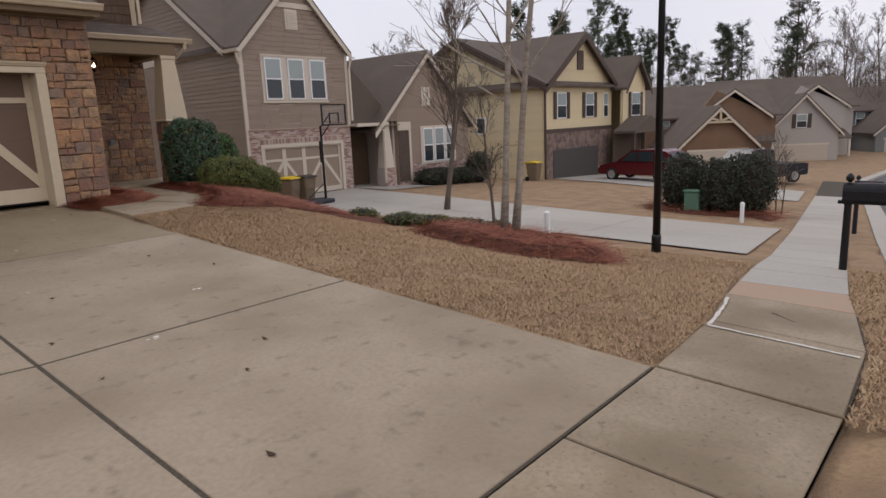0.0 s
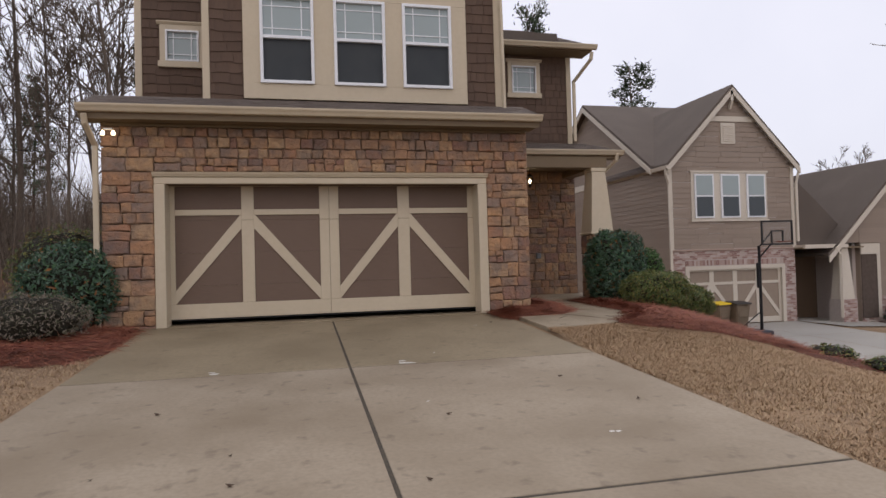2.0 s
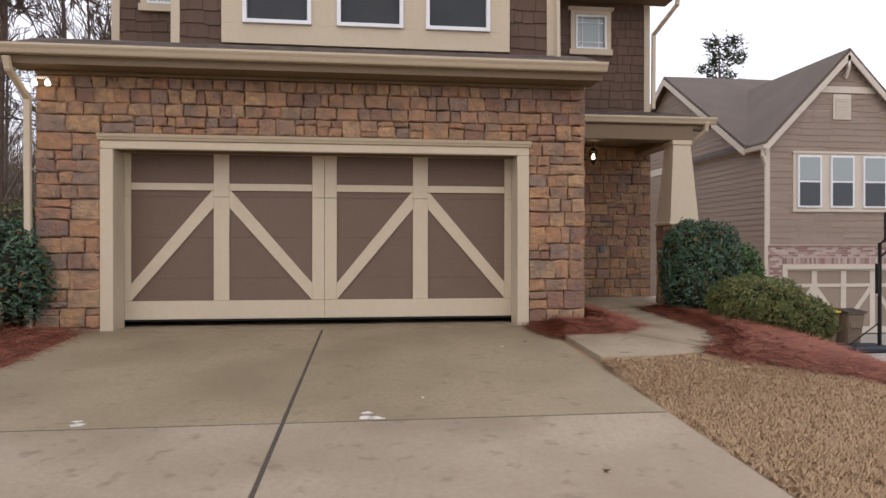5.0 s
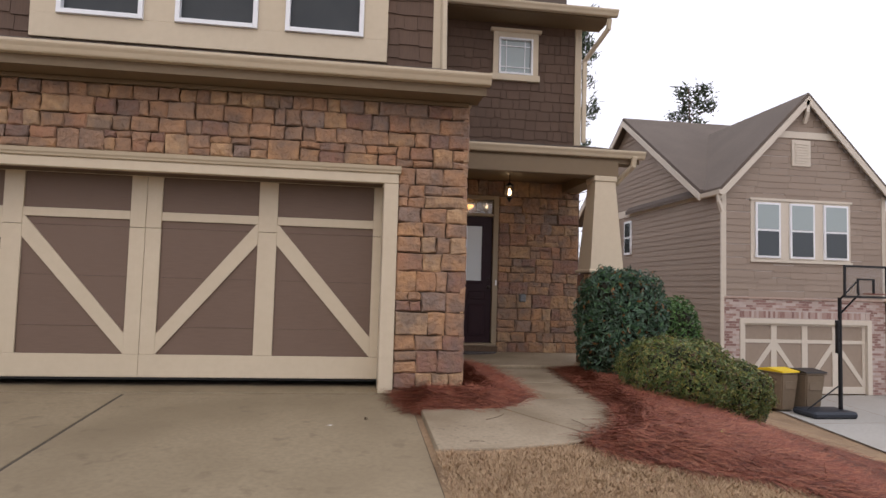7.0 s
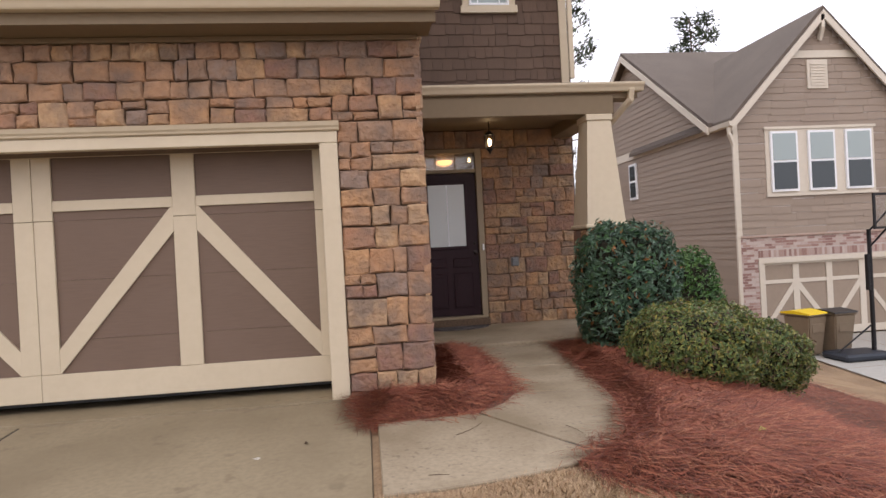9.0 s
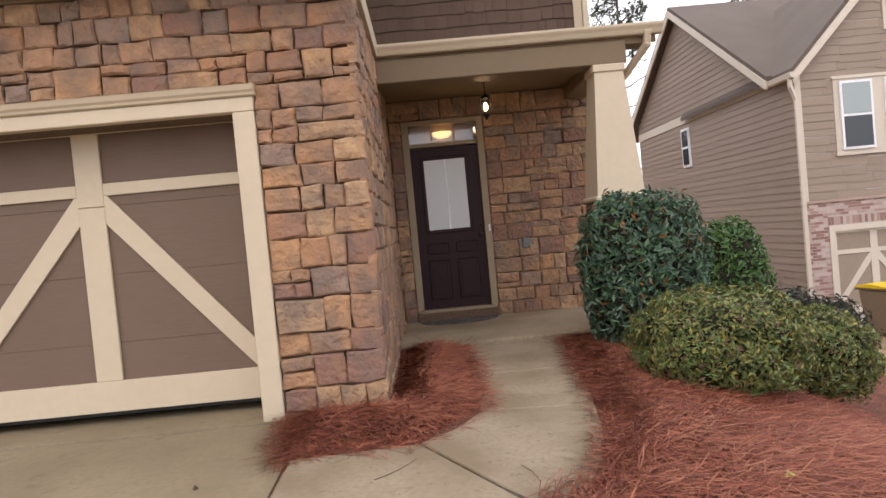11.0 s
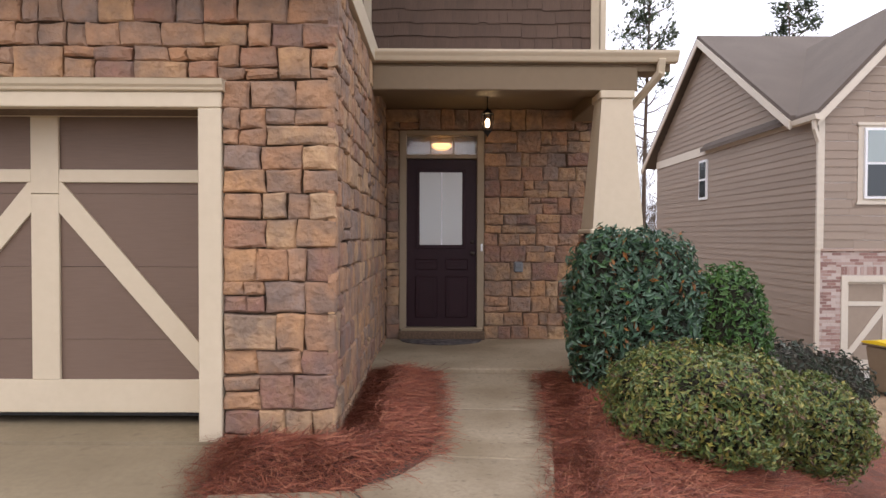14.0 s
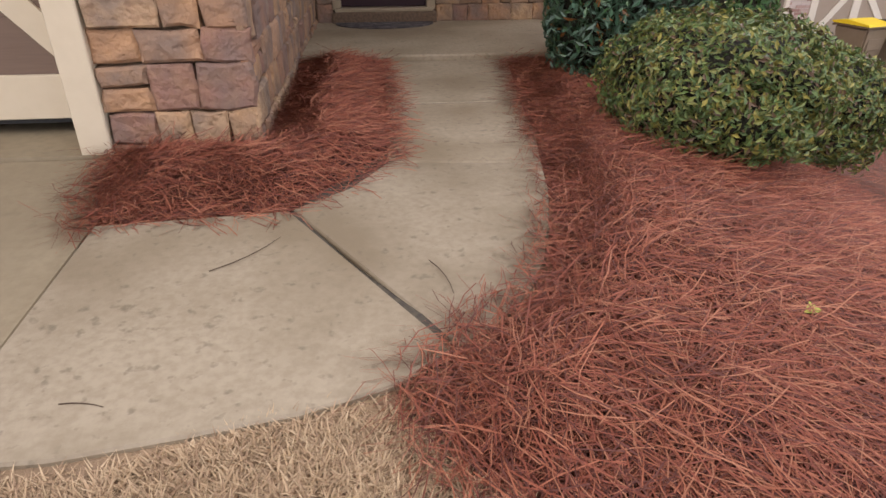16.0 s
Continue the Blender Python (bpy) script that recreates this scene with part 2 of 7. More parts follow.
WHITE = material("white_vinyl", (0.78, 0.80, 0.82, 1), 0.4, 0, (10, (0.72, 0.74, 0.76, 1), 0.4))
GREYTRIM = material("pale_trim", (0.60, 0.54, 0.45, 1), 0.55, 0, (12, (0.54, 0.48, 0.40, 1), 0.4))
SIDING = material("taupe_siding", (0.285, 0.222, 0.175, 1), 0.7, 0, ((4, 4, 60), (0.25, 0.195, 0.153, 1), 0.5), (0.6, (0.30, 0.24, 0.19, 1), 0.5), pieces=0.05)
CREAM_SIDING = material("yellow_siding", (0.66, 0.56, 0.36, 1), 0.7, 0, ((3, 3, 40), (0.60, 0.50, 0.31, 1), 0.5), pieces=0.05)
BROWN_TRIM = material("dark_brown_trim", (0.075, 0.05, 0.038, 1), 0.6, 0, (12, (0.06, 0.04, 0.03, 1), 0.4))
BRICK = palette("old_brick", [(0.38, 0.27, 0.22, 1), (0.30, 0.17, 0.13, 1), (0.42, 0.33, 0.28, 1), (0.24, 0.14, 0.11, 1), (0.46, 0.38, 0.33, 1)], 0.9, (20, (0.45, 0.38, 0.33, 1), 0.4), (60, 0.5, 0.006))
MORTAR_PALE = material("brick_mortar", (0.50, 0.44, 0.40, 1), 0.95, 0, (30, (0.36, 0.3, 0.26, 1), 0.5))
GLASS = glass_material("window_glass", (0.030, 0.040, 0.045, 1))
GLASS_BLIND = glass_material("glass_over_blind", (0.30, 0.36, 0.36, 1), 0.08)
SCREEN = material("screened_glass", (0.030, 0.036, 0.040, 1), 0.45, 0, (3, (0.045, 0.05, 0.052, 1), 0.5), spec=0.3)
BLACK = material("black_metal", (0.012, 0.012, 0.014, 1), 0.4, 0.3, (20, (0.02, 0.02, 0.022, 1), 0.5))
DARK = material("dark_interior", (0.012, 0.011, 0.010, 1), 0.9)


# ---- ground ----
def smooth(a, b, x):
    t = min(1.0, max(0.0, (x - a) / (b - a)))
    return t * t * (3 - 2 * t)


def line(x, xs, zs):
    return float(np.interp(x, xs, zs))


def drive_z(y):
    return -0.055 * (10 - min(10.0, max(-2.0, y)))


def side_y(x):
    """How far the pavement and the road have swung to the left of their line at the driveway."""
    return (0.155 * max(0.0, x - 3.0) * smooth(2.5, 6, x) if x < 40 else 5.735) - 0.14


def kerb_y(x):
    """The kerb's distance from the pavement's line; the verge narrows as the street bends."""
    return -2.5 + 0.85 * smooth(5, 11, x)


def clay_rise(x, y):
    s = (x + 12.7) * -0.58 + (y - 22.5) * 0.81
    u = (x + 12.7) * 0.81 + (y - 22.5) * 0.58
    return 2.2 * smooth(-0.5, 1.0, s) * (1 - smooth(0.5, 5, u)) * smooth(-60, -30, u)


def ground_z(x, y):
    base = drive_z(y)
    if x > 2.75:
        street = line(x, (2.75, 8, 10, 15, 30, 60, 120), (-0.55, -1.0, -1.3, -1.75, -2.7, -3.8, -4.5))
        house = line(x, (4.9, 6.5, 9, 12, 18, 30, 60, 120), (0.0, -0.35, -1.15, -1.74, -1.74, -2.4, -3.8, -4.5))
        k = smooth(2.75, 7, x) if y < 8 else smooth(4.7, 7, x)
        k = smooth(2.75, 7, x) * (1 - smooth(6, 9, y)) + smooth(4.75, 7, x) * smooth(6, 9, y)
        base += 0.055 * smooth(6.6, 7.9, y) * (1 - smooth(8.6, 9.6, y)) * (1 - smooth(4.2, 5.5, x))
        base = base * (1 - k) + k * (street + (house - street) * smooth(1, 15, y))
    elif x < -2.75:
        base += clay_rise(x, y) + 0.03 * smooth(-2.75, -4, x) - 0.25 * smooth(-8, -11, x)
    return base


def on_paving(x, y):
    if -2.75 < x < 2.75 and -1.3 < y < 10:
        return True
    if abs(y - side_y(x) + 0.56) < 0.56 and x > -40:
        return True
    return 3.3 < x < 5.6 and y > 12.4


ax = sorted(set([-400, -250, -150, -100, -70, -50] + [round(-40 + 1.0 * i, 2) for i in range(32)] + [round(-8 + 0.25 * i, 2) for i in range(84)] + [13 + i for i in range(30)] + [46, 52, 60, 75, 100, 150, 250, 400]))
ay = sorted(set([-400, -250, -150, -90, -60, -40, -30, -22, -16, -12, -9] + [round(-7 + 0.25 * i, 2) for i in range(92)] + [16 + i for i in range(30)] + [50, 60, 75, 100, 150, 250, 400]))
verts, faces = [], []
for y in ay:
    for x in ax:
        z = ground_z(x, y) - 0.012 - (0.05 if 3.2 < x < 4.9 and y > 9.2 else 0)
        if on_paving(x, y):
            z -= 0.07
        road = y - side_y(x) - kerb_y(x)
        if road < -0.05:
            z -= 0.16 * smooth(-0.05, -0.15, road)
        verts.append((x, y, z + (0.012 * noise.noise((x * 0.9, y * 0.9, 0)) if not on_paving(x, y) else 0)))
w = len(ax)
for j in range(len(ay) - 1):
    for i in range(w - 1):
        faces.append((j * w + i, j * w + i + 1, (j + 1) * w + i + 1, (j + 1) * w + i))
ground = part("ground", soup("ground", verts, faces, LAWN), None)
ground.data.shade_smooth()
tagged(ground, "sloping front lawn of dormant straw-coloured grass", "lawn", "", "structure")


def strip(name, left, right, xs, lift, mat, label, category, depth=0.12):
    """A paved band that follows the road's swing, between two offsets from its line."""
    bm = bmesh.new()
    rows = []
    for x in xs:
        o = side_y(x)
        o += kerb_y(x) if name in ("road", "kerb") else 0
        zl, zr = ground_z(x, o + left) + lift, ground_z(x, o + right) + lift
        rows.append([bm.verts.new(p) for p in ((x, o + left, zl), (x, o + right, zr), (x, o + right, zr - depth), (x, o + left, zl - depth))])
    for a, b in zip(rows, rows[1:]):
        for k in range(4):
            bm.faces.new((a[k], b[k], b[(k + 1) % 4], a[(k + 1) % 4]))
    bm.faces.new(rows[0])
    bm.faces.new(list(reversed(rows[-1])))
    bmesh.ops.recalc_face_normals(bm, faces=bm.faces)
    return structure(name, bm, mat, label, category)


road_xs = [-60, -40, -20, -10, -5, 0] + [2 + i for i in range(40)] + [46, 60, 90]
strip("road", -0.45, -7.0, road_xs, -0.13, ASPHALT, "grey asphalt street curving past the lawns", "road")
strip("kerb", 0.0, -0.45, road_xs, 0.005, CONCRETE_FAR, "pale concrete kerb and gutter along the street", "kerb", 0.2)


def slab(name, outline, thick, mat, parent, zf=None, label=""):
    """A slab with a softened rim from a plan outline, lying on the slope."""
    bm = bmesh.new()
    zf = zf or (lambda x, y: drive_z(y))
    n = len(outline)
    cx, cy = sum(p[0] for p in outline) / n, sum(p[1] for p in outline) / n
    rings = []
    for inset, dz in ((0, -thick), (0, -0.008), (0.008, 0.0)):
        ring = []
        for x, y in outline:
            d = math.hypot(x - cx, y - cy)
            k = 1 - inset / d
            px, py = cx + (x - cx) * k, cy + (y - cy) * k
            ring.append(bm.verts.new((px, py, zf(px, py) + dz)))
        rings.append(ring)
    for a, b in zip(rings, rings[1:]):
        for i in range(n):
            bm.faces.new((a[i], a[(i + 1) % n], b[(i + 1) % n], b[i]))
    bm.faces.new(rings[-1])
    bmesh.ops.recalc_face_normals(bm, faces=bm.faces)
    return part(name, bm, mat, parent, label)


def rect(x0, x1, y0, y1, g=0.008):
    return [(x0 + g, y0 + g), (x1 - g, y0 + g), (x1 - g, y1 - g), (x0 + g, y1 - g)]


driveway = tagged(part("driveway", prismm([(-0.14, drive_z(-0.14) - 0.11), (9.93, drive_z(9.93) - 0.11), (9.93, drive_z(9.93) - 0.005), (-0.14, drive_z(-0.14) - 0.005)], "x", -2.74, 2.74), JOINT), "stained tan concrete driveway in sawn panels", "driveway", "", "structure")
for x0, x1 in ((-2.75, 0.0), (0.0, 2.75)):
    for y0, y1, g in ((-0.14, 3.06, 0.014), (3.06, 6.5, 0.014), (6.5, 9.95, 0.011)):
        top = 0.011 if y1 == 6.5 else g
        skew = 0.42 if x0 < 0 else 0.0  # the left-hand joint runs slightly askew
        ya, yb = y0 + (skew if y0 == 3.06 else 0), y1 + (skew if y1 == 3.06 else 0)
        slab("slab", [(x0 + 0.012, ya + g), (x1 - 0.012, y0 + g), (x1 - 0.012, y1 - top), (x0 + 0.012, yb - top)], 0.05, CONCRETE_OLD if y0 == 6.5 else CONCRETE, driveway)

# the pavement along the street, panel by panel
pavement = strip("pavement", -0.01, -1.11, [-30, -20, -10, -5, 0] + [2 + 0.5 * i for i in range(50)] + [30, 34, 38], -0.012, JOINT, "concrete pavement of square panels beside the street", "pavement", 0.06)


def pave_z(x, y):
    return ground_z(x, y) + 0.006 if x > 2.75 else drive_z(y)


joints = [-11.88 + 1.22 * i for i in range(34)]
for a, b in zip(joints, joints[1:]):
    mat = CONCRETE_RED if 4.8 < a < 5.2 else CONCRETE_WALK if a < 5 else CONCRETE_FAR
    slab("pavement_panel", [(a + 0.010, side_y(a) - 1.11), (b - 0.010, side_y(b) - 1.11), (b - 0.010, side_y(b) - 0.012), (a + 0.010, side_y(a) - 0.012)], 0.05, mat, pavement, pave_z)

CHALK = material("white_chalk", (0.66, 0.64, 0.60, 1), 0.9, 0, (40, (0.42, 0.38, 0.32, 1), 0.8))
chalk = thing("chalk_line", (3.8, -0.5, -0.65), "rough white concrete patching line on the pavement panel", "stain")
for x0, x1, y0, y1 in ((3.80, 3.845, -1.08, -0.03), (3.85, 4.98, -0.06, -0.015)):
    bm = bmesh.new()
    n = 14
    rng = random.Random(9)
    along = x1 - x0 > y1 - y0
    pts = [((x0 + (x1 - x0) * i / n), y0 + rng.uniform(0, 0.012)) for i in range(n + 1)] + [((x1 - (x1 - x0) * i / n), y1 - rng.uniform(0, 0.02)) for i in range(n + 1)] if along else [(x0 + rng.uniform(0, 0.012), y0 + (y1 - y0) * i / n) for i in range(n + 1)] + [(x1 - rng.uniform(0, 0.02), y1 - (y1 - y0) * i / n) for i in range(n + 1)]
    bm.faces.new([bm.verts.new((x, y + side_y(x), pave_z(x, y + side_y(x)) + 0.004)) for x, y in pts])
    part("line", bm, CHALK, chalk)

# the curved front walk
WALK = [
    [(2.79, 7.96), (3.10, 7.965), (3.39, 8.01), (3.66, 8.06), (3.90, 8.14), (4.09, 8.27), (3.52, 9.19), (3.16, 9.16), (2.79, 9.13)],
    [(4.105, 8.285), (4.24, 8.39), (4.37, 8.54), (4.46, 8.72), (4.54, 8.98), (4.61, 9.28), (4.66, 9.61), (3.93, 9.70), (3.76, 9.40), (3.535, 9.20)],
    [(3.93, 9.715), (4.66, 9.625), (4.74, 10.1), (4.79, 10.73), (3.95, 10.73)],
    [(3.95, 10.745), (4.79, 10.745), (4.88, 11.4), (4.95, 12.01), (3.95, 12.01)]]
front_walk = tagged(part("front_walk", prismm([(2.9, 8.1), (4.0, 8.4), (4.5, 9.3), (4.8, 12.2), (4.0, 12.2), (3.9, 9.7), (3.5, 9.1), (2.9, 9.05)], "z", -0.2, -0.115), JOINT), "curved concrete front walk to the porch", "path", "", "structure")


def walk_z(x, y):
    return -0.05 + 0.062 * smooth(7.9, 9.4, y)


slab("joint_bed", [(2.83, 8.02), (3.4, 8.06), (4.05, 8.3), (4.4, 8.7), (4.6, 9.5), (4.73, 10.7), (4.88, 12.2), (4.0, 12.2), (3.99, 10.0), (3.5, 9.14), (2.83, 9.08)], 0.04, JOINT, front_walk, lambda x, y: walk_z(x, y) - 0.005)
for o in WALK:
    slab("walk_slab", o, 0.06, CONCRETE_WALK, front_walk, walk_z)

# ---- the house with the stone garage ----
SF = 10.0  # stone face
part_house = structure("wall_front", boxm(-3.26, -2.44, SF + 0.03, SF + 0.25, -0.1, 3.08), MORTAR, "stone-veneered front wall beside the garage door", "wall")
structure("wall_front_right", boxm(2.44, 3.26, SF + 0.03, SF + 0.25, -0.1, 3.08), MORTAR, "stone-veneered corner pier beside the garage door", "wall")
structure("wall_front_header", boxm(-2.42, 2.42, SF + 0.032, SF + 0.25, 2.16, 3.08), MORTAR, "stone-veneered wall over the garage door", "wall")
structure("wall_garage_side", boxm(3.02, 3.262, SF + 0.25, 13.8, -0.1, 3.06), MORTAR, "stone-veneered side wall of the garage", "wall")
structure("wall_garage_west", boxm(-3.26, -3.04, SF + 0.25, 16, -0.1, 3.06), SIDING, "plain far side wall of the garage", "wall")
structure("wall_entry", prismm([(3.26, -0.1), (3.47, -0.1), (3.47, 2.66), (4.53, 2.66), (4.53, -0.1), (5.95, -0.1), (5.95, 3.2), (3.26, 3.2)], "y", 13.83, 14.05), MORTAR, "stone-veneered entry wall round the front door", "wall")
structure("garage_floor", boxm(-3.0, 3.0, SF - 0.05, 12.5, -0.1, 0.012), CONCRETE_OLD, "concrete garage floor edge under the door", "floor")
structure("garage_inside", prismm([(-3.0, 10.3), (-3.0, 12.5), (3.0, 12.5), (3.0, 10.3), (2.95, 10.3), (2.95, 12.45), (-2.95, 12.45), (-2.95, 10.3)], "z", 0.0, 2.9), DARK, "dark inside walls of the garage", "wall")
structure("garage_ceiling", boxm(-3, 3, 10.26, 12.5, 2.9, 2.97), DARK, "dark garage ceiling", "ceiling")
structure("porch_floor", boxm(3.27, 6.1, 12.02, 13.84, -0.12, 0.06, 0.012), CONCRETE_WALK, "concrete porch floor with a low front step", "porch")
structure("ceiling_porch", boxm(3.27, 6.0, 12.45, 13.83, 2.93, 2.99), TRIM_TAN_SHADED, "tan painted porch ceiling", "ceiling")
structure("beam_porch", boxm(3.27, 5.92, 12.13, 12.43, 2.78, 3.02, 0.01), TRIM_TAN_SHADED, "tan boxed beam over the porch", "beam")
structure("beam_porch_side", boxm(5.62, 5.92, 12.43, 13.83, 2.78, 2.93, 0.01), TRIM_TAN_SHADED, "tan boxed side beam of the porch", "beam")
structure("soffit_porch", boxm(3.27, 6.22, 12.19, 12.44, 2.99, 3.02), TRIM_TAN_SHADED, "tan porch soffit", "soffit")

# upper storey
structure("wall_upper_front", boxm(-1.9, 2.98, 10.48, 10.7, 3.3, 6.4), SHAKE, "brown shake-clad upper wall over the garage", "wall")
structure("wall_upper_left", boxm(-3.30, -1.9, 12.25, 12.42, 3.3, 6.4), SHAKE, "brown shake-clad recessed upper wall", "wall")
structure("wall_upper_return_left", boxm(-1.9, -1.7, 10.7, 12.25, 3.3, 6.4), SHAKE, "brown return wall of the upper storey", "wall")
structure("wall_upper_side", boxm(2.78, 2.98, 10.7, 14.01, 3.06, 6.4), SHAKE, "brown shake-clad side wall of the upper storey", "wall")
structure("wall_upper_west", boxm(-3.30, -3.10, 12.42, 18, 3.0, 6.4), SHAKE, "brown outer side wall of the upper storey", "wall")
structure("wall_upper_right", boxm(2.98, 6.0, 14.03, 14.21, 3.2, 5.85), SHAKE, "brown shake-clad upper wall over the porch", "wall")
structure("wall_right_side", boxm(5.82, 6.0, 14.21, 20, -0.8, 5.85), SHAKE, "brown side wall of the house", "wall")
structure("roof_body", boxm(-3.06, 5.8, 14.22, 20, 5.85, 6.4), ROOF, "inner body of the house under the roof", "wall")


def gutter(name, x0, x1, y, z, label, mat=TRIM, parent=None):
    prof = [(0.0, 0.0), (-0.075, 0.0), (-0.085, 0.012), (-0.10, 0.045), (-0.118, 0.07), (-0.125, 0.085), (-0.125, 0.105), (-0.11, 0.105), (-0.11, 0.09), (-0.075, 0.02), (-0.01, 0.02), (-0.01, 0.10), (0, 0.10)]
    bm = prismm([(y + a, z + b) for a, b in prof], "x", x0, x1)
    return part(name, bm, mat, parent, label)


# skirt roof over the garage
structure("roof_skirt", prismm([(9.62, 3.25), (10.48, 3.60), (10.48, 3.53), (9.62, 3.20)], "x", -3.5, 3.44), ROOF, "grey-brown shingled skirt roof over the garage", "roof")
structure("soffit_garage", boxm(-3.48, 3.40, 9.66, 10.03, 3.065, 3.11), TRIM_TAN_SHADED, "tan soffit under the garage eave", "soffit")
structure("fascia_garage", boxm(-3.49, 3.42, 9.63, 9.66, 3.05, 3.26), TRIM_TAN_SHADED, "tan fascia board of the garage eave", "fascia")
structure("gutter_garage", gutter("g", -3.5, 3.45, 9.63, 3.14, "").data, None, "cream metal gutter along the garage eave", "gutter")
structure("frieze_garage", boxm(-3.30, 3.30, 9.955, 10.03, 3.02, 3.064, 0.006), TRIM_TAN_SHADED, "tan frieze board over the stone", "trim")
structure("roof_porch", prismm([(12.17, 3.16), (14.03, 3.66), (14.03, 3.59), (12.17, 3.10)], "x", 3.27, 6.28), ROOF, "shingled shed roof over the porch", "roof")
structure("fascia_porch", boxm(3.27, 6.25, 12.16, 12.19, 2.98, 3.15), TRIM_TAN_SHADED, "tan fascia board of the porch roof", "fascia")
structure("gutter_porch", gutter("g", 3.27, 6.30, 12.16, 3.05, "").data, None, "cream metal gutter along the porch eave", "gutter")
structure("roof_main", prismm([(13.45, 5.87), (17.65, 7.75), (17.65, 7.65), (13.45, 5.79)], "x", 2.9, 6.4), ROOF, "shingled roof over the upper right wall", "roof")
structure("soffit_main", boxm(2.98, 6.35, 13.5, 14.05, 5.75, 5.79), TRIM_TAN_SHADED, "tan soffit under the upper eave", "soffit")
structure("gutter_main", gutter("g", 2.98, 6.43, 13.47, 5.77, "").data, None, "cream gutter along the upper eave", "gutter")
for o in [o for o in bpy.data.objects if o.name.startswith("g.") or o.name == "g"]:
    bpy.data.objects.remove(o)

# garage door
garage_door = thing("garage_door", (0, 10.32, 0.1), "brown carriage-style double garage door with cream cross boards, slightly raised", "garage door")
for z0, z1 in ((0.10, 0.6115), (0.613, 1.1215), (1.123, 1.6315), (1.633, 2.20)):
    part("door_section", boxm(-2.45, 2.45, 10.34, 10.39, z0, z1, 0.0015), GARAGE, garage_door)
for x0, x1 in ((-2.45, -2.36), (-1.37, -1.18), (-0.155, -0.002), (0.002, 0.155), (1.13, 1.325), (2.34, 2.45)):
    for z0, z1 in ((0.332, 1.628), (1.632, 2.19)):
        part("stile", boxm(x0, x1, 10.315, 10.34, z0, z1, 0.004), TRIM, garage_door)
for x0, x1 in ((-2.45, -0.001), (0.001, 2.45)):
    part("bottom_rail", boxm(x0, x1, 10.313, 10.34, 0.10, 0.33, 0.004), TRIM, garage_door)
for x0, x1 in ((-2.36, -1.37), (-1.18, -0.155), (0.155, 1.13), (1.325, 2.34)):
    part("middle_rail", boxm(x0, x1, 10.317, 10.34, 1.71, 1.80, 0.004), TRIM, garage_door)
for xc, side, xe in ((-1.37, -1, -2.36), (-1.18, 1, -0.155), (1.13, -1, 0.155), (1.325, 1, 2.34)):
    part("diagonal_board", prismm([(xc, 1.71), (xc, 1.50), (xe, 0.332), (xe, 0.54), (xc + side * 0.02, 1.71)], "y", 10.319, 10.34), TRIM, garage_door)
part("bottom_seal", boxm(-2.45, 2.45, 10.33, 10.38, 0.075, 0.10), RUBBER, garage_door, "black rubber seal")

door_frame = tagged(thing("garage_door_trim", (0, 9.96, 0), "cream painted casing round the garage door", "door casing"), kind="structure")
part("jamb", boxm(-2.58, -2.43, 9.955, 10.31, -0.02, 2.16, 0.006), TRIM, door_frame)
part("jamb", boxm(2.43, 2.58, 9.955, 10.31, -0.02, 2.16, 0.006), TRIM, door_frame)
part("head", boxm(-2.58, 2.58, 9.955, 10.31, 2.162, 2.26, 0.006), TRIM, door_frame)
part("crown", prismm([(9.955, 2.262), (9.935, 2.27), (9.93, 2.285), (9.915, 2.30), (9.905, 2.325), (9.90, 2.335), (10.03, 2.345), (10.03, 2.262)], "x", -2.60, 2.60), TRIM, door_frame)


def sash_window(x0, x1, z0, z1, y, label, mat_frame=WHITE, split=True, grid=True, name="window", glass_up=None, group="", blind=True):
    """A sash window in a wall that faces the street, with its frame, panes and muntins."""
    t = 0.05 if x1 - x0 > 0.7 else 0.035
    win = tagged(thing(name, ((x0 + x1) / 2, y, z0), label, "window", group), kind="structure")
    for a, b, c, d in ((x0, x0 + t, z0, z1), (x1 - t, x1, z0, z1), (x0 + t, x1 - t, z0, z0 + t), (x0 + t, x1 - t, z1 - t, z1)):
        part("window_frame", boxm(a, b, y - 0.04, y + 0.06, c, d, 0.004), mat_frame, win)
    zm = z0 + (z1 - z0) * 0.53
    if split:
        part("meeting_rail", boxm(x0 + t, x1 - t, y - 0.03, y + 0.06, zm - 0.025, zm + 0.025, 0.003), mat_frame, win)
        part("pane", boxm(x0 + t, x1 - t, y + 0.03, y + 0.036, z0 + t, zm - 0.025), SCREEN, win, "dark screened pane")
        part("pane", boxm(x0 + t, x1 - t, y + 0.012, y + 0.018, zm + 0.025, z1 - t), glass_up or GLASS_BLIND, win, "glass pane over pale blinds")
        lo = zm + 0.025
    else:
        part("pane", boxm(x0 + t, x1 - t, y + 0.02, y + 0.026, z0 + t, z1 - t), glass_up or GLASS, win)
        lo = z0 + t
    if grid:
        i = 0.17 * (x1 - x0)
        for a in (x0 + t + i, x1 - t - i):
            part("muntin", boxm(a - 0.008, a + 0.008, y + 0.004, y + 0.012, lo, z1 - t), mat_frame, win)
        for c in (lo + i, z1 - t - i) if not split else (lo + i * 0.8,) + ((z1 - t - i * 0.8,)):
            part("muntin", boxm(x0 + t, x1 - t, y + 0.002, y + 0.010, c - 0.008, c + 0.008), mat_frame, win)
    return win


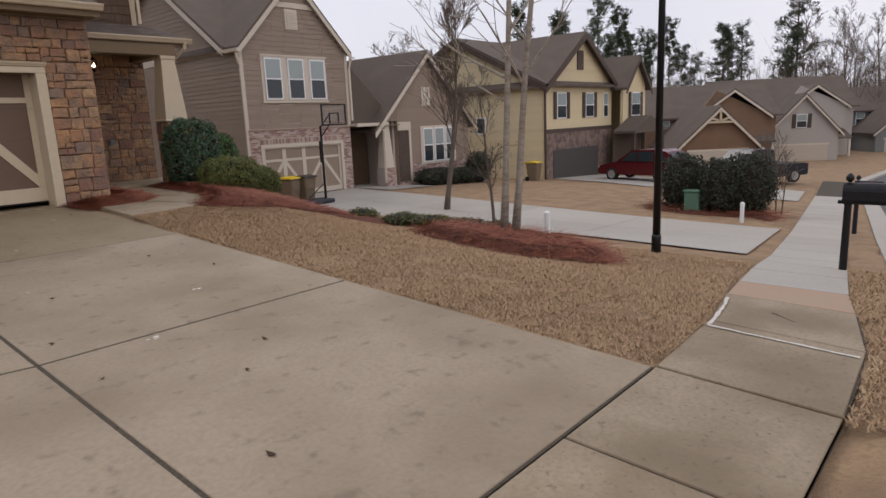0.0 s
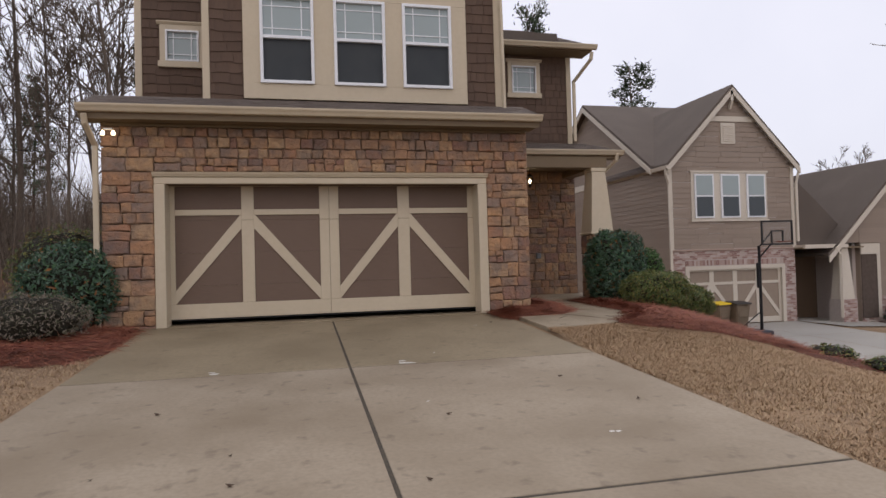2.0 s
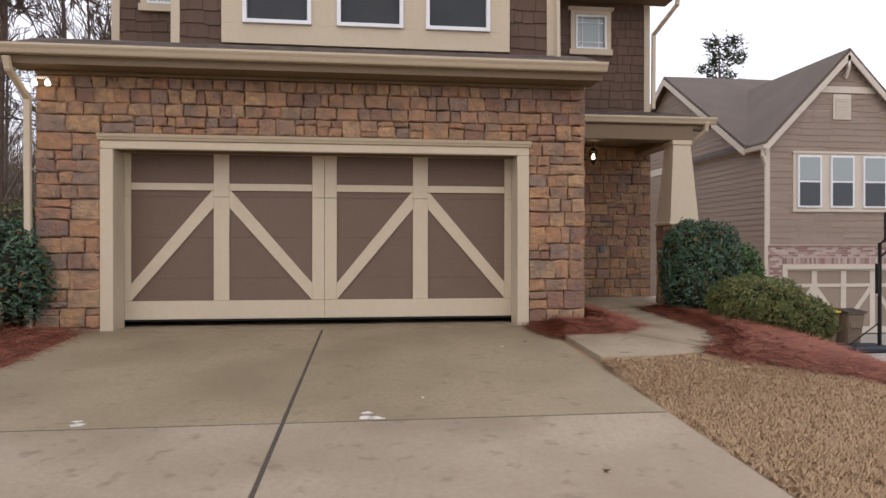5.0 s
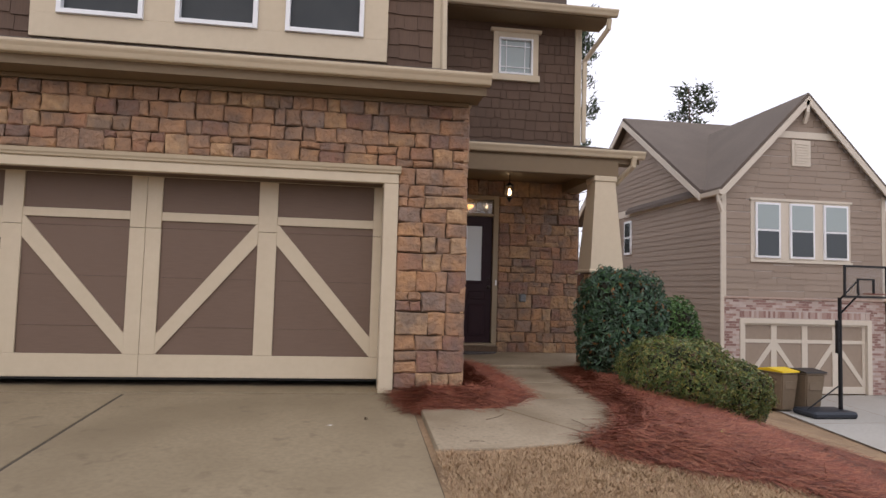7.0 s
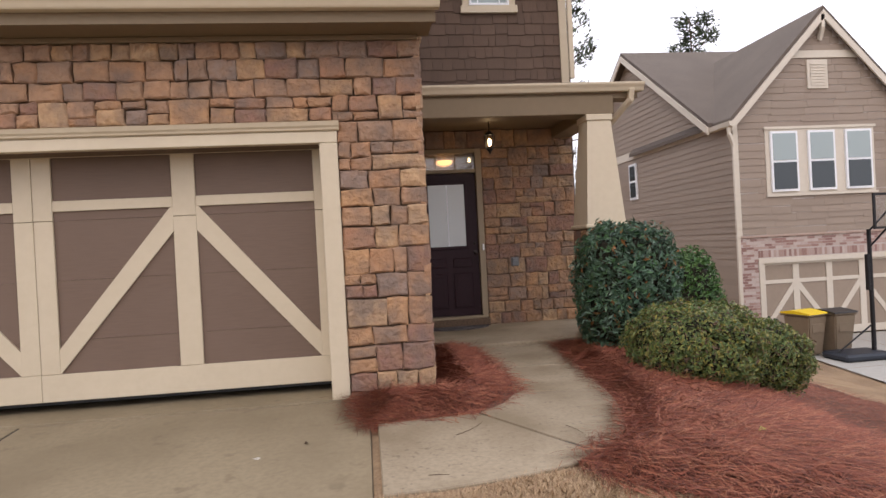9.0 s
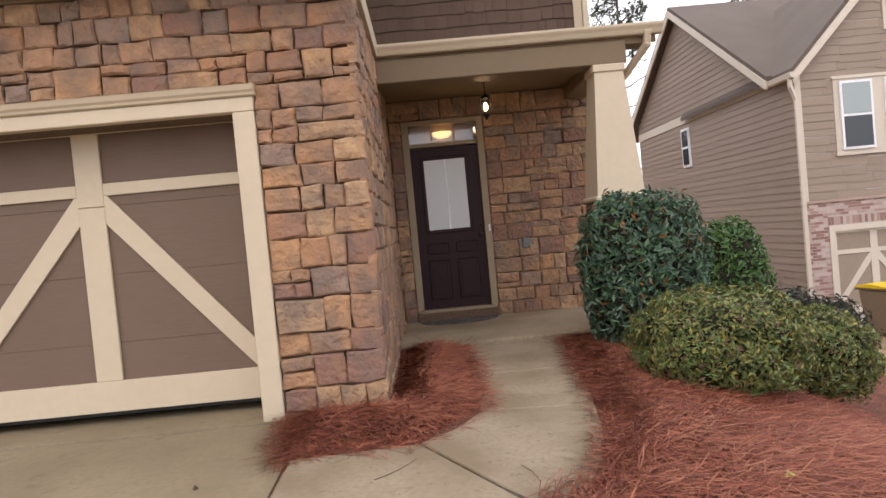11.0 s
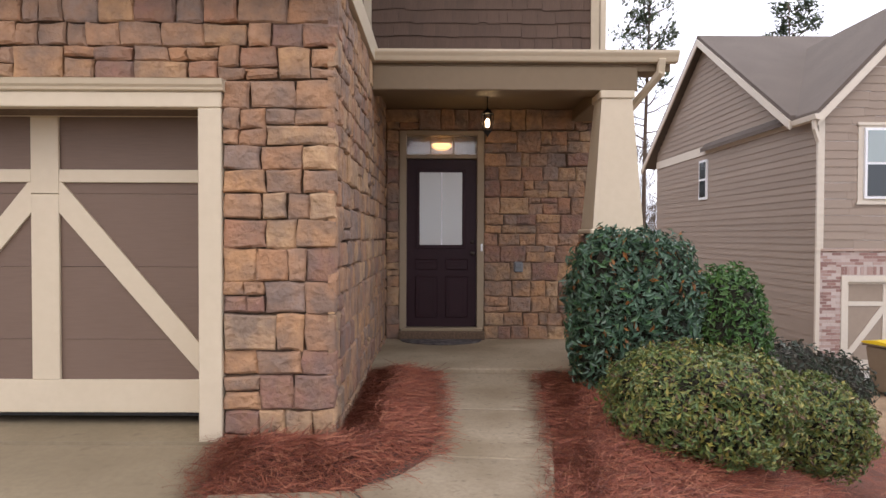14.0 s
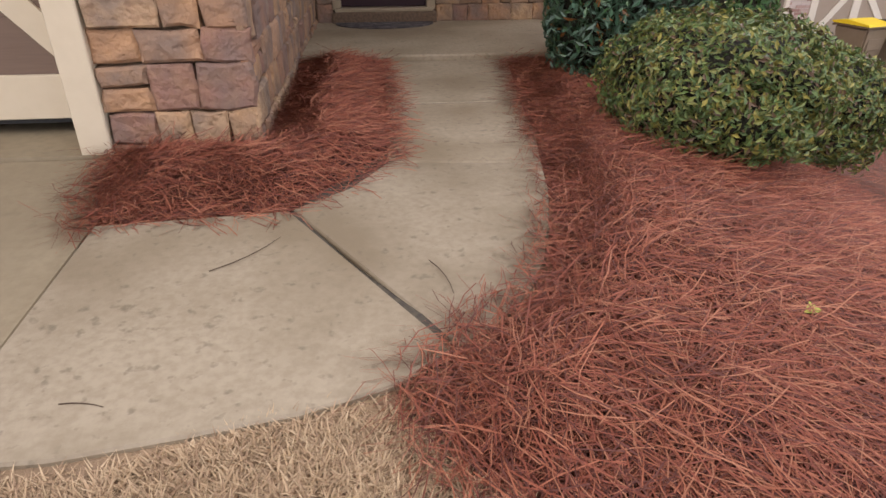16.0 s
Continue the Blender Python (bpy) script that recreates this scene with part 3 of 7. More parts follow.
# triple window in its cream panel
bay = tagged(thing("window_panel", (0.56, 10.43, 3.61), "cream boarded panel round three sash windows", "window trim"), kind="structure")
XS = ((-1.035, -0.175), (0.15, 1.01), (1.305, 2.16))
for a, b in ((-1.30, -1.035), (-0.175, 0.15), (1.01, 1.305), (2.16, 2.43)):
    part("board", boxm(a, b, 10.42, 10.48, 3.86, 5.30), TRIM, bay)
part("board", boxm(-1.30, 2.43, 10.418, 10.48, 3.605, 3.86, 0.004), TRIM, bay)
part("board", boxm(-1.30, 2.43, 10.418, 10.48, 5.302, 5.58, 0.004), TRIM, bay)
part("cap", boxm(-1.35, 2.48, 10.39, 10.48, 5.58, 5.63, 0.004), TRIM, bay)
for a, b in XS:
    sash_window(a, b, 3.86, 5.30, 10.42, "white double-hung sash window with prairie muntins and a screen", group="upper front windows")


def small_window(x0, x1, z0, z1, y):
    trim = tagged(thing("window_casing", ((x0 + x1) / 2, y, z0), "cream casing with a crown round a small window", "window trim"), kind="structure")
    w = 0.1
    part("side_casing", boxm(x0 - w, x0, y - 0.03, y + 0.02, z0 - w, z1 + w, 0.004), TRIM, trim)
    part("side_casing", boxm(x1, x1 + w, y - 0.03, y + 0.02, z0 - w, z1 + w, 0.004), TRIM, trim)
    part("sill", boxm(x0 - w - 0.03, x1 + w + 0.03, y - 0.05, y + 0.02, z0 - w - 0.012, z0, 0.004), TRIM, trim)
    part("head_casing", boxm(x0, x1, y - 0.03, y + 0.02, z1, z1 + w, 0.004), TRIM, trim)
    part("crown", prismm([(y + 0.02, z1 + w), (y - 0.035, z1 + w), (y - 0.06, z1 + w + 0.04), (y - 0.06, z1 + w + 0.06), (y + 0.02, z1 + w + 0.06)], "x", x0 - w - 0.05, x1 + w + 0.05), TRIM, trim)
    sash_window(x0, x1, z0, z1, y - 0.012, "small white fixed window with prairie muntins", split=False, glass_up=GLASS_BLIND)


small_window(-2.80, -2.22, 4.71, 5.29, 12.23)
small_window(4.51, 5.12, 4.84, 5.49, 14.01)
for x0, x1, y, z0, z1 in ((-1.93, -1.82, 10.455, 3.5, 6.3), (2.95, 3.06, 10.455, 3.5, 6.3), (-3.33, -3.21, 12.225, 3.3, 6.3), (5.90, 6.02, 14.005, 3.3, 5.77), (3.0, 3.10, 14.005, 3.3, 5.77)):
    structure("corner_board", boxm(x0, x1, y, y + 0.05, z0, z1, 0.004), TRIM, "cream corner board", "trim")
structure("trim_side_band", boxm(3.262, 3.345, 10.05, 13.8, 3.045, 3.26, 0.004), TRIM, "cream band board over the stone side wall", "trim")
structure("side_skirt", prismm([(3.30, 3.26), (2.98, 3.40), (2.98, 3.06), (3.30, 3.06)], "y", 10.49, 14.0), ROOF, "shingled ledge over the garage side wall", "roof")

# front door
front_door = thing("front_door", (4.0, 13.85, 0.16), "dark plum six-foot panelled front door with a half-light of blinds", "door")
DL, DR, DB, DT = 3.555, 4.44, 0.205, 2.31
part("door_leaf", boxm(DL, DR, 13.86, 13.905, DB, DT, 0.003), DOOR, front_door)
part("glass", boxm(3.725, 4.26, 13.846, 13.858, 1.235, 2.145), glass_material("blind_glass", (0.50, 0.52, 0.50, 1), 0.1), front_door, "glass with closed white blinds behind")
for a, b, c, d in ((3.68, 3.725, 1.19, 2.19), (4.26, 4.305, 1.19, 2.19), (3.725, 4.26, 1.19, 1.235), (3.725, 4.26, 2.145, 2.19)):
    part("light_frame", boxm(a, b, 13.838, 13.862, c, d, 0.006), DOOR, front_door)
part("muntin", boxm(3.993, 4.011, 13.840, 13.852, 1.235, 2.145), WHITE, front_door)
for a, b in ((3.67, 3.955), (4.05, 4.335)):
    for c, d in ((0.92, 1.06), (0.32, 0.84)):
        bm = boxm(a, b, 13.845, 13.862, c, d, 0.012)
        box(bm, a + 0.045, b - 0.045, 13.838, 13.846, c + 0.045, d - 0.045, 0.004)
        part("raised_panel", bm, DOOR, front_door)
part("deadbolt", lathe(bmesh.new(), [(0.028, 0), (0.028, 0.012), (0.012, 0.02)], (0, 0, 0), 14), material("dark_bronze", (0.05, 0.04, 0.035, 1), 0.35, 0.8), front_door).data.transform(Matrix.Translation((4.39, 13.858, 1.27)) @ Matrix.Rotation(radians(90), 4, "X"))
part("door_knob", lathe(bmesh.new(), [(0.03, 0), (0.03, 0.01), (0.012, 0.014), (0.012, 0.035), (0.026, 0.045), (0.03, 0.06), (0.022, 0.075), (0.008, 0.08)], (0, 0, 0), 14), bpy.data.materials["dark_bronze"], front_door).data.transform(Matrix.Translation((4.39, 13.858, 1.13)) @ Matrix.Rotation(radians(90), 4, "X"))
entry = tagged(thing("door_frame", (4.0, 13.8, 0.06), "tan painted door frame with a glazed transom", "door frame"), kind="structure")
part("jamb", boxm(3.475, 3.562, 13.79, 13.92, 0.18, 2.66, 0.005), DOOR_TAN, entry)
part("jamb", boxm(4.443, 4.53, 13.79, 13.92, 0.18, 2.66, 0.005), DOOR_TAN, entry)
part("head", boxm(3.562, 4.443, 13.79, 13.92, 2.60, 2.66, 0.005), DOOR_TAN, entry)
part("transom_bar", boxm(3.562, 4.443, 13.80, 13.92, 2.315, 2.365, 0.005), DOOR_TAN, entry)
part("transom_glass", boxm(3.562, 4.443, 13.86, 13.866, 2.365, 2.60), GLASS, entry, "dark transom glass")
for xm in (3.86, 4.15):
    part("muntin", boxm(xm - 0.008, xm + 0.008, 13.85, 13.86, 2.365, 2.60), DOOR_TAN, entry)
part("threshold", boxm(3.50, 4.51, 13.74, 13.92, 0.165, 0.20, 0.006), DOOR_TAN, entry)
part("sill_base", boxm(3.47, 4.54, 13.70, 13.86, 0.055, 0.165, 0.012), MORTAR, entry, "dark stone sill")

# porch column on its stone pier
column = thing("porch_column", (5.70, 12.26, 0), "tapered cream porch column on a stone pier", "column")
bm = bmesh.new()
lo = [(5.46, 12.0), (5.95, 12.0), (5.95, 12.52), (5.46, 12.52)]
hi = [(5.57, 12.12), (5.86, 12.12), (5.86, 12.42), (5.57, 12.42)]
a = [bm.verts.new((x, y, 1.42)) for x, y in lo]
b = [bm.verts.new((x, y, 2.775)) for x, y in hi]
for i in range(4):
    bm.faces.new((a[i], a[(i + 1) % 4], b[(i + 1) % 4], b[i]))
bm.faces.new(b)
part("shaft", bm, TRIM, column)
part("cap", boxm(5.43, 5.98, 11.97, 12.55, 1.37, 1.42, 0.012), TRIM, column)
part("neck", boxm(5.545, 5.885, 12.095, 12.445, 2.70, 2.778, 0.008), TRIM, column)
part("pier", boxm(5.49, 5.92, 12.03, 12.5, -0.7, 1.37), MORTAR, column, "stone pier")


# ---- stone veneer, shakes ----
def cells(u0, u1, z0, z1, rng):
    """An uneven ashlar pattern: courses of varied height, split here and there."""
    out, z = [], z0
    while z < z1 - 0.02:
        h = rng.uniform(0.14, 0.25)
        if z1 - (z + h) < 0.13:
            h = z1 - z
        u = u0
        while u < u1 - 0.02:
            w = min(0.40, max(0.13, h * rng.uniform(0.85, 1.9)))
            if u1 - (u + w) < 0.13:
                w = u1 - u
            r = rng.random()
            if r < 0.42 and h > 0.2:
                k = h * rng.choice((0.36, 0.44, 0.56, 0.64))
                for a, b in ((z, z + k), (z + k, z + h)):
                    if w > 0.26 and rng.random() < 0.5:
                        m = u + w * rng.uniform(0.35, 0.65)
                        out += [(u, m, a, b), (m, u + w, a, b)]
                    else:
                        out.append((u, u + w, a, b))
            elif r < 0.55 and w > 0.3:
                m = u + w * rng.uniform(0.3, 0.7)
                out += [(u, m, z, z + h), (m, u + w, z, z + h)]
            else:
                out.append((u, u + w, z, z + h))
            u += w
        z += h
    return out


def stone_mesh(c, depth, place, rng):
    u0, u1, z0, z1 = c
    g = rng.uniform(0.002, 0.0045)
    u0, u1, z0, z1 = u0 + g, u1 - g, z0 + g, z1 - g
    um, zm, j = (u0 + u1) / 2, (z0 + z1) / 2, 0.010
    ring = [(u0, z0), (um, z0), (u1, z0), (u1, zm), (u1, z1), (um, z1), (u0, z1), (u0, zm)]
    ring = [(u + rng.uniform(-j, j), z + rng.uniform(-j, j)) for u, z in ring]
    cut = rng.uniform(0.010, 0.018)
    verts, faces = [], []
    for inset, d in ((0, 0.0), (0.0, depth - 0.014), (cut, depth)):
        for u, z in ring:
            du = -inset if u > um + 0.02 else inset if u < um - 0.02 else 0
            dz = -inset if z > zm + 0.02 else inset if z < zm - 0.02 else 0
            verts.append(place(u + du, d + (rng.uniform(-0.006, 0.006) if d else 0), z + dz))
    verts.append(place(um + rng.uniform(-0.02, 0.02), depth + rng.uniform(-0.003, 0.010), zm + rng.uniform(-0.02, 0.02)))
    for r in (0, 8):
        for i in range(8):
            k = (i + 1) % 8
            faces.append((r + i, r + k, r + 8 + k, r + 8 + i))
    faces += [(16 + i, 16 + (i + 1) % 8, 24) for i in range(8)]
    return soup("stone", verts, faces, STONE)


def veneer(parent, u0, u1, z0, z1, place, seed):
    rng = random.Random(seed)
    for c in cells(u0, u1, z0, z1, rng):
        part("stone", stone_mesh(c, rng.uniform(0.048, 0.068), place, rng), None, parent)


O = bpy.data.objects
def front(u, d, z): return (u, SF + 0.03 - d, z)
def side(u, d, z): return (3.258 + d * 0.9, u, z)
def entry_face(u, d, z): return (u, 13.835 - d * 0.8, z)


veneer(O["wall_front"], -3.30, -2.58, -0.12, 2.345, front, 3)
veneer(O["wall_front_right"], 2.58, 3.315, -0.12, 2.345, front, 4)
veneer(O["wall_front_header"], -3.30, 3.315, 2.35, 3.02, front, 5)
veneer(O["wall_garage_side"], 9.975, 13.80, -0.12, 3.04, side, 6)
veneer(O["wall_entry"], 4.535, 5.93, 0.05, 2.66, entry_face, 7)
veneer(O["wall_entry"], 3.31, 5.93, 2.67, 2.93, entry_face, 8)
veneer(O["wall_entry"], 3.31, 3.47, 0.05, 2.66, entry_face, 9)
veneer(O["pier"], 5.47, 5.94, -0.5, 1.36, lambda u, d, z: (u, 12.035 - d * 0.7, z), 10)
veneer(O["pier"], 12.02, 12.52, -0.5, 1.36, lambda u, d, z: (5.495 - d * 0.7, u, z), 11)

shake_meshes = []
for w in (0.11, 0.15, 0.19, 0.23, 0.27):
    bm = bmesh.new()
    v = [bm.verts.new(p) for p in ((0.003, 0.0, 0.2), (w - 0.003, 0.0, 0.2), (w - 0.003, -0.016, 0.0), (0.003, -0.016, 0.0), (0.003, 0.004, 0.0), (w - 0.003, 0.004, 0.0))]
    for f in ((3, 2, 1, 0), (4, 5, 2, 3), (0, 4, 3), (1, 2, 5)):
        bm.faces.new([v[i] for i in f])
    shake_meshes.append((w, mesh_of("shake", bm, SHAKE)))


def shakes(parent, u0, u1, z0, z1, at, turn, seed, hole=None):
    rng = random.Random(seed)
    z = z0
    while z < z1:
        u = u0 - rng.uniform(0, 0.1)
        while u < u1 - 0.03:
            w, me = rng.choice(shake_meshes)
            a, b = max(u, u0), min(u + w, u1)
            if b - a > 0.03 and not (hole and hole[0] - 0.1 < (a + b) / 2 < hole[1] + 0.1 and hole[2] - 0.15 < z + 0.08 < hole[3] + 0.1):
                ob = part("shake", me, None, parent)
                ob.matrix_basis = Matrix.Translation(at(a, z + rng.choice((0, 0, 0.012, -0.012)))) @ turn @ Matrix.Diagonal(((b - a) / w, 1, 1, 1))
            u += w
        z += 0.172


flat = Matrix.Identity(4)
shakes(O["wall_upper_right"], 3.10, 5.90, 3.55, 5.75, lambda u, z: (u, 14.026, z), flat, 21, (4.51, 5.12, 4.84, 5.49))
shakes(O["wall_upper_front"], -1.82, -1.30, 3.50, 5.75, lambda u, z: (u, 10.476, z), flat, 22)
shakes(O["wall_upper_front"], 2.43, 2.95, 3.50, 5.75, lambda u, z: (u, 10.476, z), flat, 23)
shakes(O["wall_upper_left"], -3.21, -1.91, 3.60, 5.95, lambda u, z: (u, 12.246, z), flat, 24, (-2.80, -2.22, 4.71, 5.29))
shakes(O["wall_upper_side"], 10.52, 13.99, 3.38, 5.2, lambda u, z: (2.984, u, z), Matrix.Rotation(radians(90), 4, "Z"), 25)


def shingle_rows(name, parent, x0, x1, p, q, step, seed):
    """Courses of shingle tabs on a roof plane from p (eave) to q (ridge) in y and z, joined."""
    rng = random.Random(seed)
    verts, faces = [], []
    d = Vector((0, q[0] - p[0], q[1] - p[1]))
    n = int(d.length / step)
    d.normalize()
    up = Vector((0, -d.z, d.y))
    for r in range(n):
        x = x0 - rng.uniform(0, 0.3)
        while x < x1:
            w = rng.uniform(0.15, 0.33)
            a, b = max(x, x0), min(x + w, x1)
            if b - a > 0.02:
                base = Vector((0, p[0], p[1])) + d * (r * step)
                t = rng.uniform(0.006, 0.012)
                k = len(verts)
                for xx, s, h in ((a, -0.01, t), (b - 0.004, -0.01, t), (b - 0.004, step * 1.1, 0.003), (a, step * 1.1, 0.003), (a, -0.01, 0), (b - 0.004, -0.01, 0)):
                    v = base + d * s + up * h
                    verts.append((xx, v.y, v.z))
                faces += [(k, k + 1, k + 2, k + 3), (k + 4, k + 5, k + 1, k)]
            x += w
    return tagged(part(name, soup(name, verts, faces, ROOF_ROW), None, parent), kind="stuff")


shingle_rows("shingles", O["roof_skirt"], -3.5, 3.44, (9.62, 3.252), (10.48, 3.602), 0.14, 31)
shingle_rows("shingles", O["roof_porch"], 3.3, 6.28, (12.17, 3.162), (14.03, 3.662), 0.14, 32)
shingle_rows("shingles", O["roof_main"], 2.9, 6.35, (13.45, 5.872), (17.65, 7.752), 0.14, 33)

# ---- fixtures ----
BULB = glow("lamp_bulb", (1.0, 0.72, 0.38, 1), 30)
FLOOD = glow("flood_bulb", (1.0, 0.82, 0.55, 1), 5)


def downspout(pts, label, mat=TRIM, w=0.075):
    sp = tagged(thing("downspout", pts[-1], label, "downspout"), kind="structure")
    bm = bmesh.new()
    for p, q in zip(pts, pts[1:]):
        d = (Vector(q) - Vector(p)).normalized() * 0.03
        beam(bm, Vector(p) - d, Vector(q) + d, w, w * 0.75)
    bmesh.ops.bevel(bm, geom=list(bm.edges), offset=0.008, segments=1, affect="EDGES")
    part("pipe", bm, mat, sp)
    for z in (0.5, 1.9):
        if pts[-1][2] < z < pts[-2][2]:
            x, y, _ = pts[-1]
            part("strap", boxm(x - w * 0.62, x + w * 0.62, y - w * 0.45, y + w * 0.6, z, z + 0.025), mat, sp)
    return sp


downspout([(-3.40, 9.58, 3.08), (-3.40, 9.62, 2.98), (-3.36, 9.93, 2.72), (-3.36, 9.95, 0.0)], "cream metal downspout at the garage corner")
downspout([(6.14, 12.09, 3.06), (6.14, 12.13, 2.95), (5.90, 12.62, 2.58), (5.90, 12.64, 0.1)], "cream metal downspout elbow at the porch corner")
downspout([(6.22, 13.26, 5.62), (6.22, 13.3, 5.5), (6.0, 13.80, 5.1), (6.0, 13.82, 3.7)], "cream metal downspout from the upper eave")
downspout([(3.03, 10.2, 6.3), (3.03, 10.32, 5.6), (3.06, 10.33, 3.5)], "cream metal downspout on the upper corner board")

flood = thing("flood_light", (-3.15, 9.9, 2.9), "pair of lit flood lamps under the garage eave", "flood light")
part("base", boxm(-3.21, -3.09, 9.80, 9.86, 2.935, 2.95), WHITE, flood)
for dx in (-0.07, 0.07):
    part("bulb", lathe(bmesh.new(), [(0.010, 0.06), (0.02, 0.04), (0.032, 0.01), (0.027, -0.01), (0.008, -0.015)][::-1], (-3.15 + dx, 9.80, 2.86), 14), FLOOD, flood, "lit bulb", True)

lantern = thing("porch_lantern", (4.46, 13.0, 2.3), "black hanging porch lantern with a lit bulb", "lantern")
LX, LY = 4.51, 13.0
part("canopy", lathe(bmesh.new(), [(0.015, -0.03), (0.055, -0.015), (0.06, 0.0)], (LX, LY, 2.93), 16), BLACK, lantern)
part("chain", tube(bmesh.new(), [(LX, LY, 2.91), (LX, LY, 2.76)], [0.006, 0.006], 6), BLACK, lantern)
part("top_cap", lathe(bmesh.new(), [(0.075, 0), (0.05, 0.03), (0.015, 0.06)], (LX, LY, 2.71), 12), BLACK, lantern)
part("bottom", lathe(bmesh.new(), [(0.008, -0.06), (0.02, -0.03), (0.045, 0.0), (0.04, 0.01)], (LX, LY, 2.52), 12), BLACK, lantern)
for k in range(6):
    a = k * math.pi / 3
    part("rib", tube(bmesh.new(), [(LX + 0.045 * math.cos(a), LY + 0.045 * math.sin(a), 2.525), (LX + 0.068 * math.cos(a), LY + 0.068 * math.sin(a), 2.64), (LX + 0.07 * math.cos(a), LY + 0.07 * math.sin(a), 2.71)], [0.005] * 3, 5), BLACK, lantern)
part("bulb", lathe(bmesh.new(), [(0.008, -0.02), (0.02, 0.0), (0.024, 0.03), (0.012, 0.06), (0.004, 0.075)], (LX, LY, 2.59), 12), BULB, lantern, "lit warm bulb", True)
lamp = new("lantern_light", bpy.data.lights.new("lantern_light", "POINT"))
lamp.location, lamp.data.energy, lamp.data.color, lamp.data.shadow_soft_size = (LX, LY, 2.61), 1.2, (1.0, 0.72, 0.4), 0.03
hall = thing("hall_light", (4.0, 14.6, 2.5), "lit bowl ceiling light seen through the transom", "ceiling light")
part("bowl", lathe(bmesh.new(), [(0.02, -0.06), (0.07, -0.05), (0.12, -0.02), (0.135, 0.015)], (4.0, 13.94, 2.49), 20), glow("bowl_glow", (1.0, 0.55, 0.2, 1), 1.3), hall, smooth=True)
hall.matrix_basis = Matrix.Translation((4.0, 13.94, 2.4))
for c in hall.children:
    c.matrix_parent_inverse = hall.matrix_basis.inverted()
O["transom_glass"].data.materials[0] = glass_material("transom_pane", (0.05, 0.05, 0.05, 1))
tg = O["transom_glass"].data.materials[0].node_tree.nodes["Principled BSDF"]
tg.inputs["Transmission Weight"].default_value = 0.85
tg.inputs["Base Color"].default_value = (0.8, 0.8, 0.8, 1)
tg.inputs["Coat Weight"].default_value = 0.3
structure("hall_shell", prismm([(3.3, 14.06), (5.6, 14.06), (5.6, 17.0), (3.3, 17.0), (3.3, 16.9), (5.5, 16.9), (5.5, 14.1), (3.3, 14.1)], "z", 0.0, 2.9), material("hall_paint", (0.30, 0.25, 0.2, 1), 0.8), "dim hall walls behind the front door", "wall")
structure("hall_ceiling", boxm(3.3, 5.6, 14.06, 17, 2.9, 2.95), bpy.data.materials["hall_paint"], "dim hall ceiling", "ceiling")

outlet = thing("outlet_box", (4.96, 13.78, 0.95), "grey weatherproof outlet box on the stone wall", "outlet")
part("cover", boxm(4.905, 5.015, 13.73, 13.80, 0.90, 1.03, 0.01), material("grey_plastic", (0.16, 0.17, 0.18, 1), 0.5), outlet)
part("flap", boxm(4.92, 5.0, 13.715, 13.729, 0.955, 1.02, 0.005), bpy.data.materials["grey_plastic"], outlet)
bell = thing("door_bell", (4.585, 13.76, 1.2), "small pale door bell button beside the door", "door bell")
part("plate", boxm(4.49, 4.515, 13.775, 13.79, 1.16, 1.25, 0.004), WHITE, bell)

mat_thing = thing("door_mat", (4.0, 13.5, 0.06), "dark half-round rubber door mat with a worn pattern", "door mat")
bm = bmesh.new()
arc = [(4.0 + 0.50 * math.cos(a), 13.68 + 0.36 * math.sin(a)) for a in [math.pi + k * math.pi / 20 for k in range(21)]]
prism(bm, arc, "z", 0.061, 0.075)
part("mat", bm, material("mat_rubber", (0.05, 0.042, 0.045, 1), 0.85, 0, (16, (0.16, 0.14, 0.13, 1), 0.9), (5, (0.03, 0.025, 0.025, 1), 0.6), (50, 0.6, 0.006)), mat_thing)

# small white paint splashes and dead leaves on the driveway
SPLASH = material("white_paint_splash", (0.70, 0.68, 0.63, 1), 0.7, 0, (60, (0.5, 0.45, 0.38, 1), 0.6))
rng = random.Random(77)
for cx, cy, r in ((-1.31, 6.60, 0.14), (0.58, 6.60, 0.19), (0.75, 2.95, 0.06), (1.62, 3.9, 0.06), (2.0, 8.8, 0.05), (1.0, 7.0, 0.04), (0.5, 5.0, 0.03)):
    splash = thing("paint_splash", (cx, cy, drive_z(cy)), "small dried white paint splash on the driveway", "stain", "paint splashes")
    for k in range(3):
        a = rng.uniform(0, 6.28)
        px, py, rr = cx + rng.uniform(-r, r) * 0.7, cy + rng.uniform(-r, r) * 0.4, r * rng.uniform(0.25, 0.5)
        pts = [(px + rr * rng.uniform(0.5, 1.2) * math.cos(t), py + 0.6 * rr * rng.uniform(0.5, 1.2) * math.sin(t)) for t in [i * 6.283 / 9 for i in range(9)]]
        bm = bmesh.new()
        bm.faces.new([bm.verts.new((x, y, drive_z(y) + 0.003)) for x, y in pts])
        part("splash", bm, SPLASH, splash)
DEADLEAF = material("dead_leaf", (0.06, 0.035, 0.02, 1), 0.8)
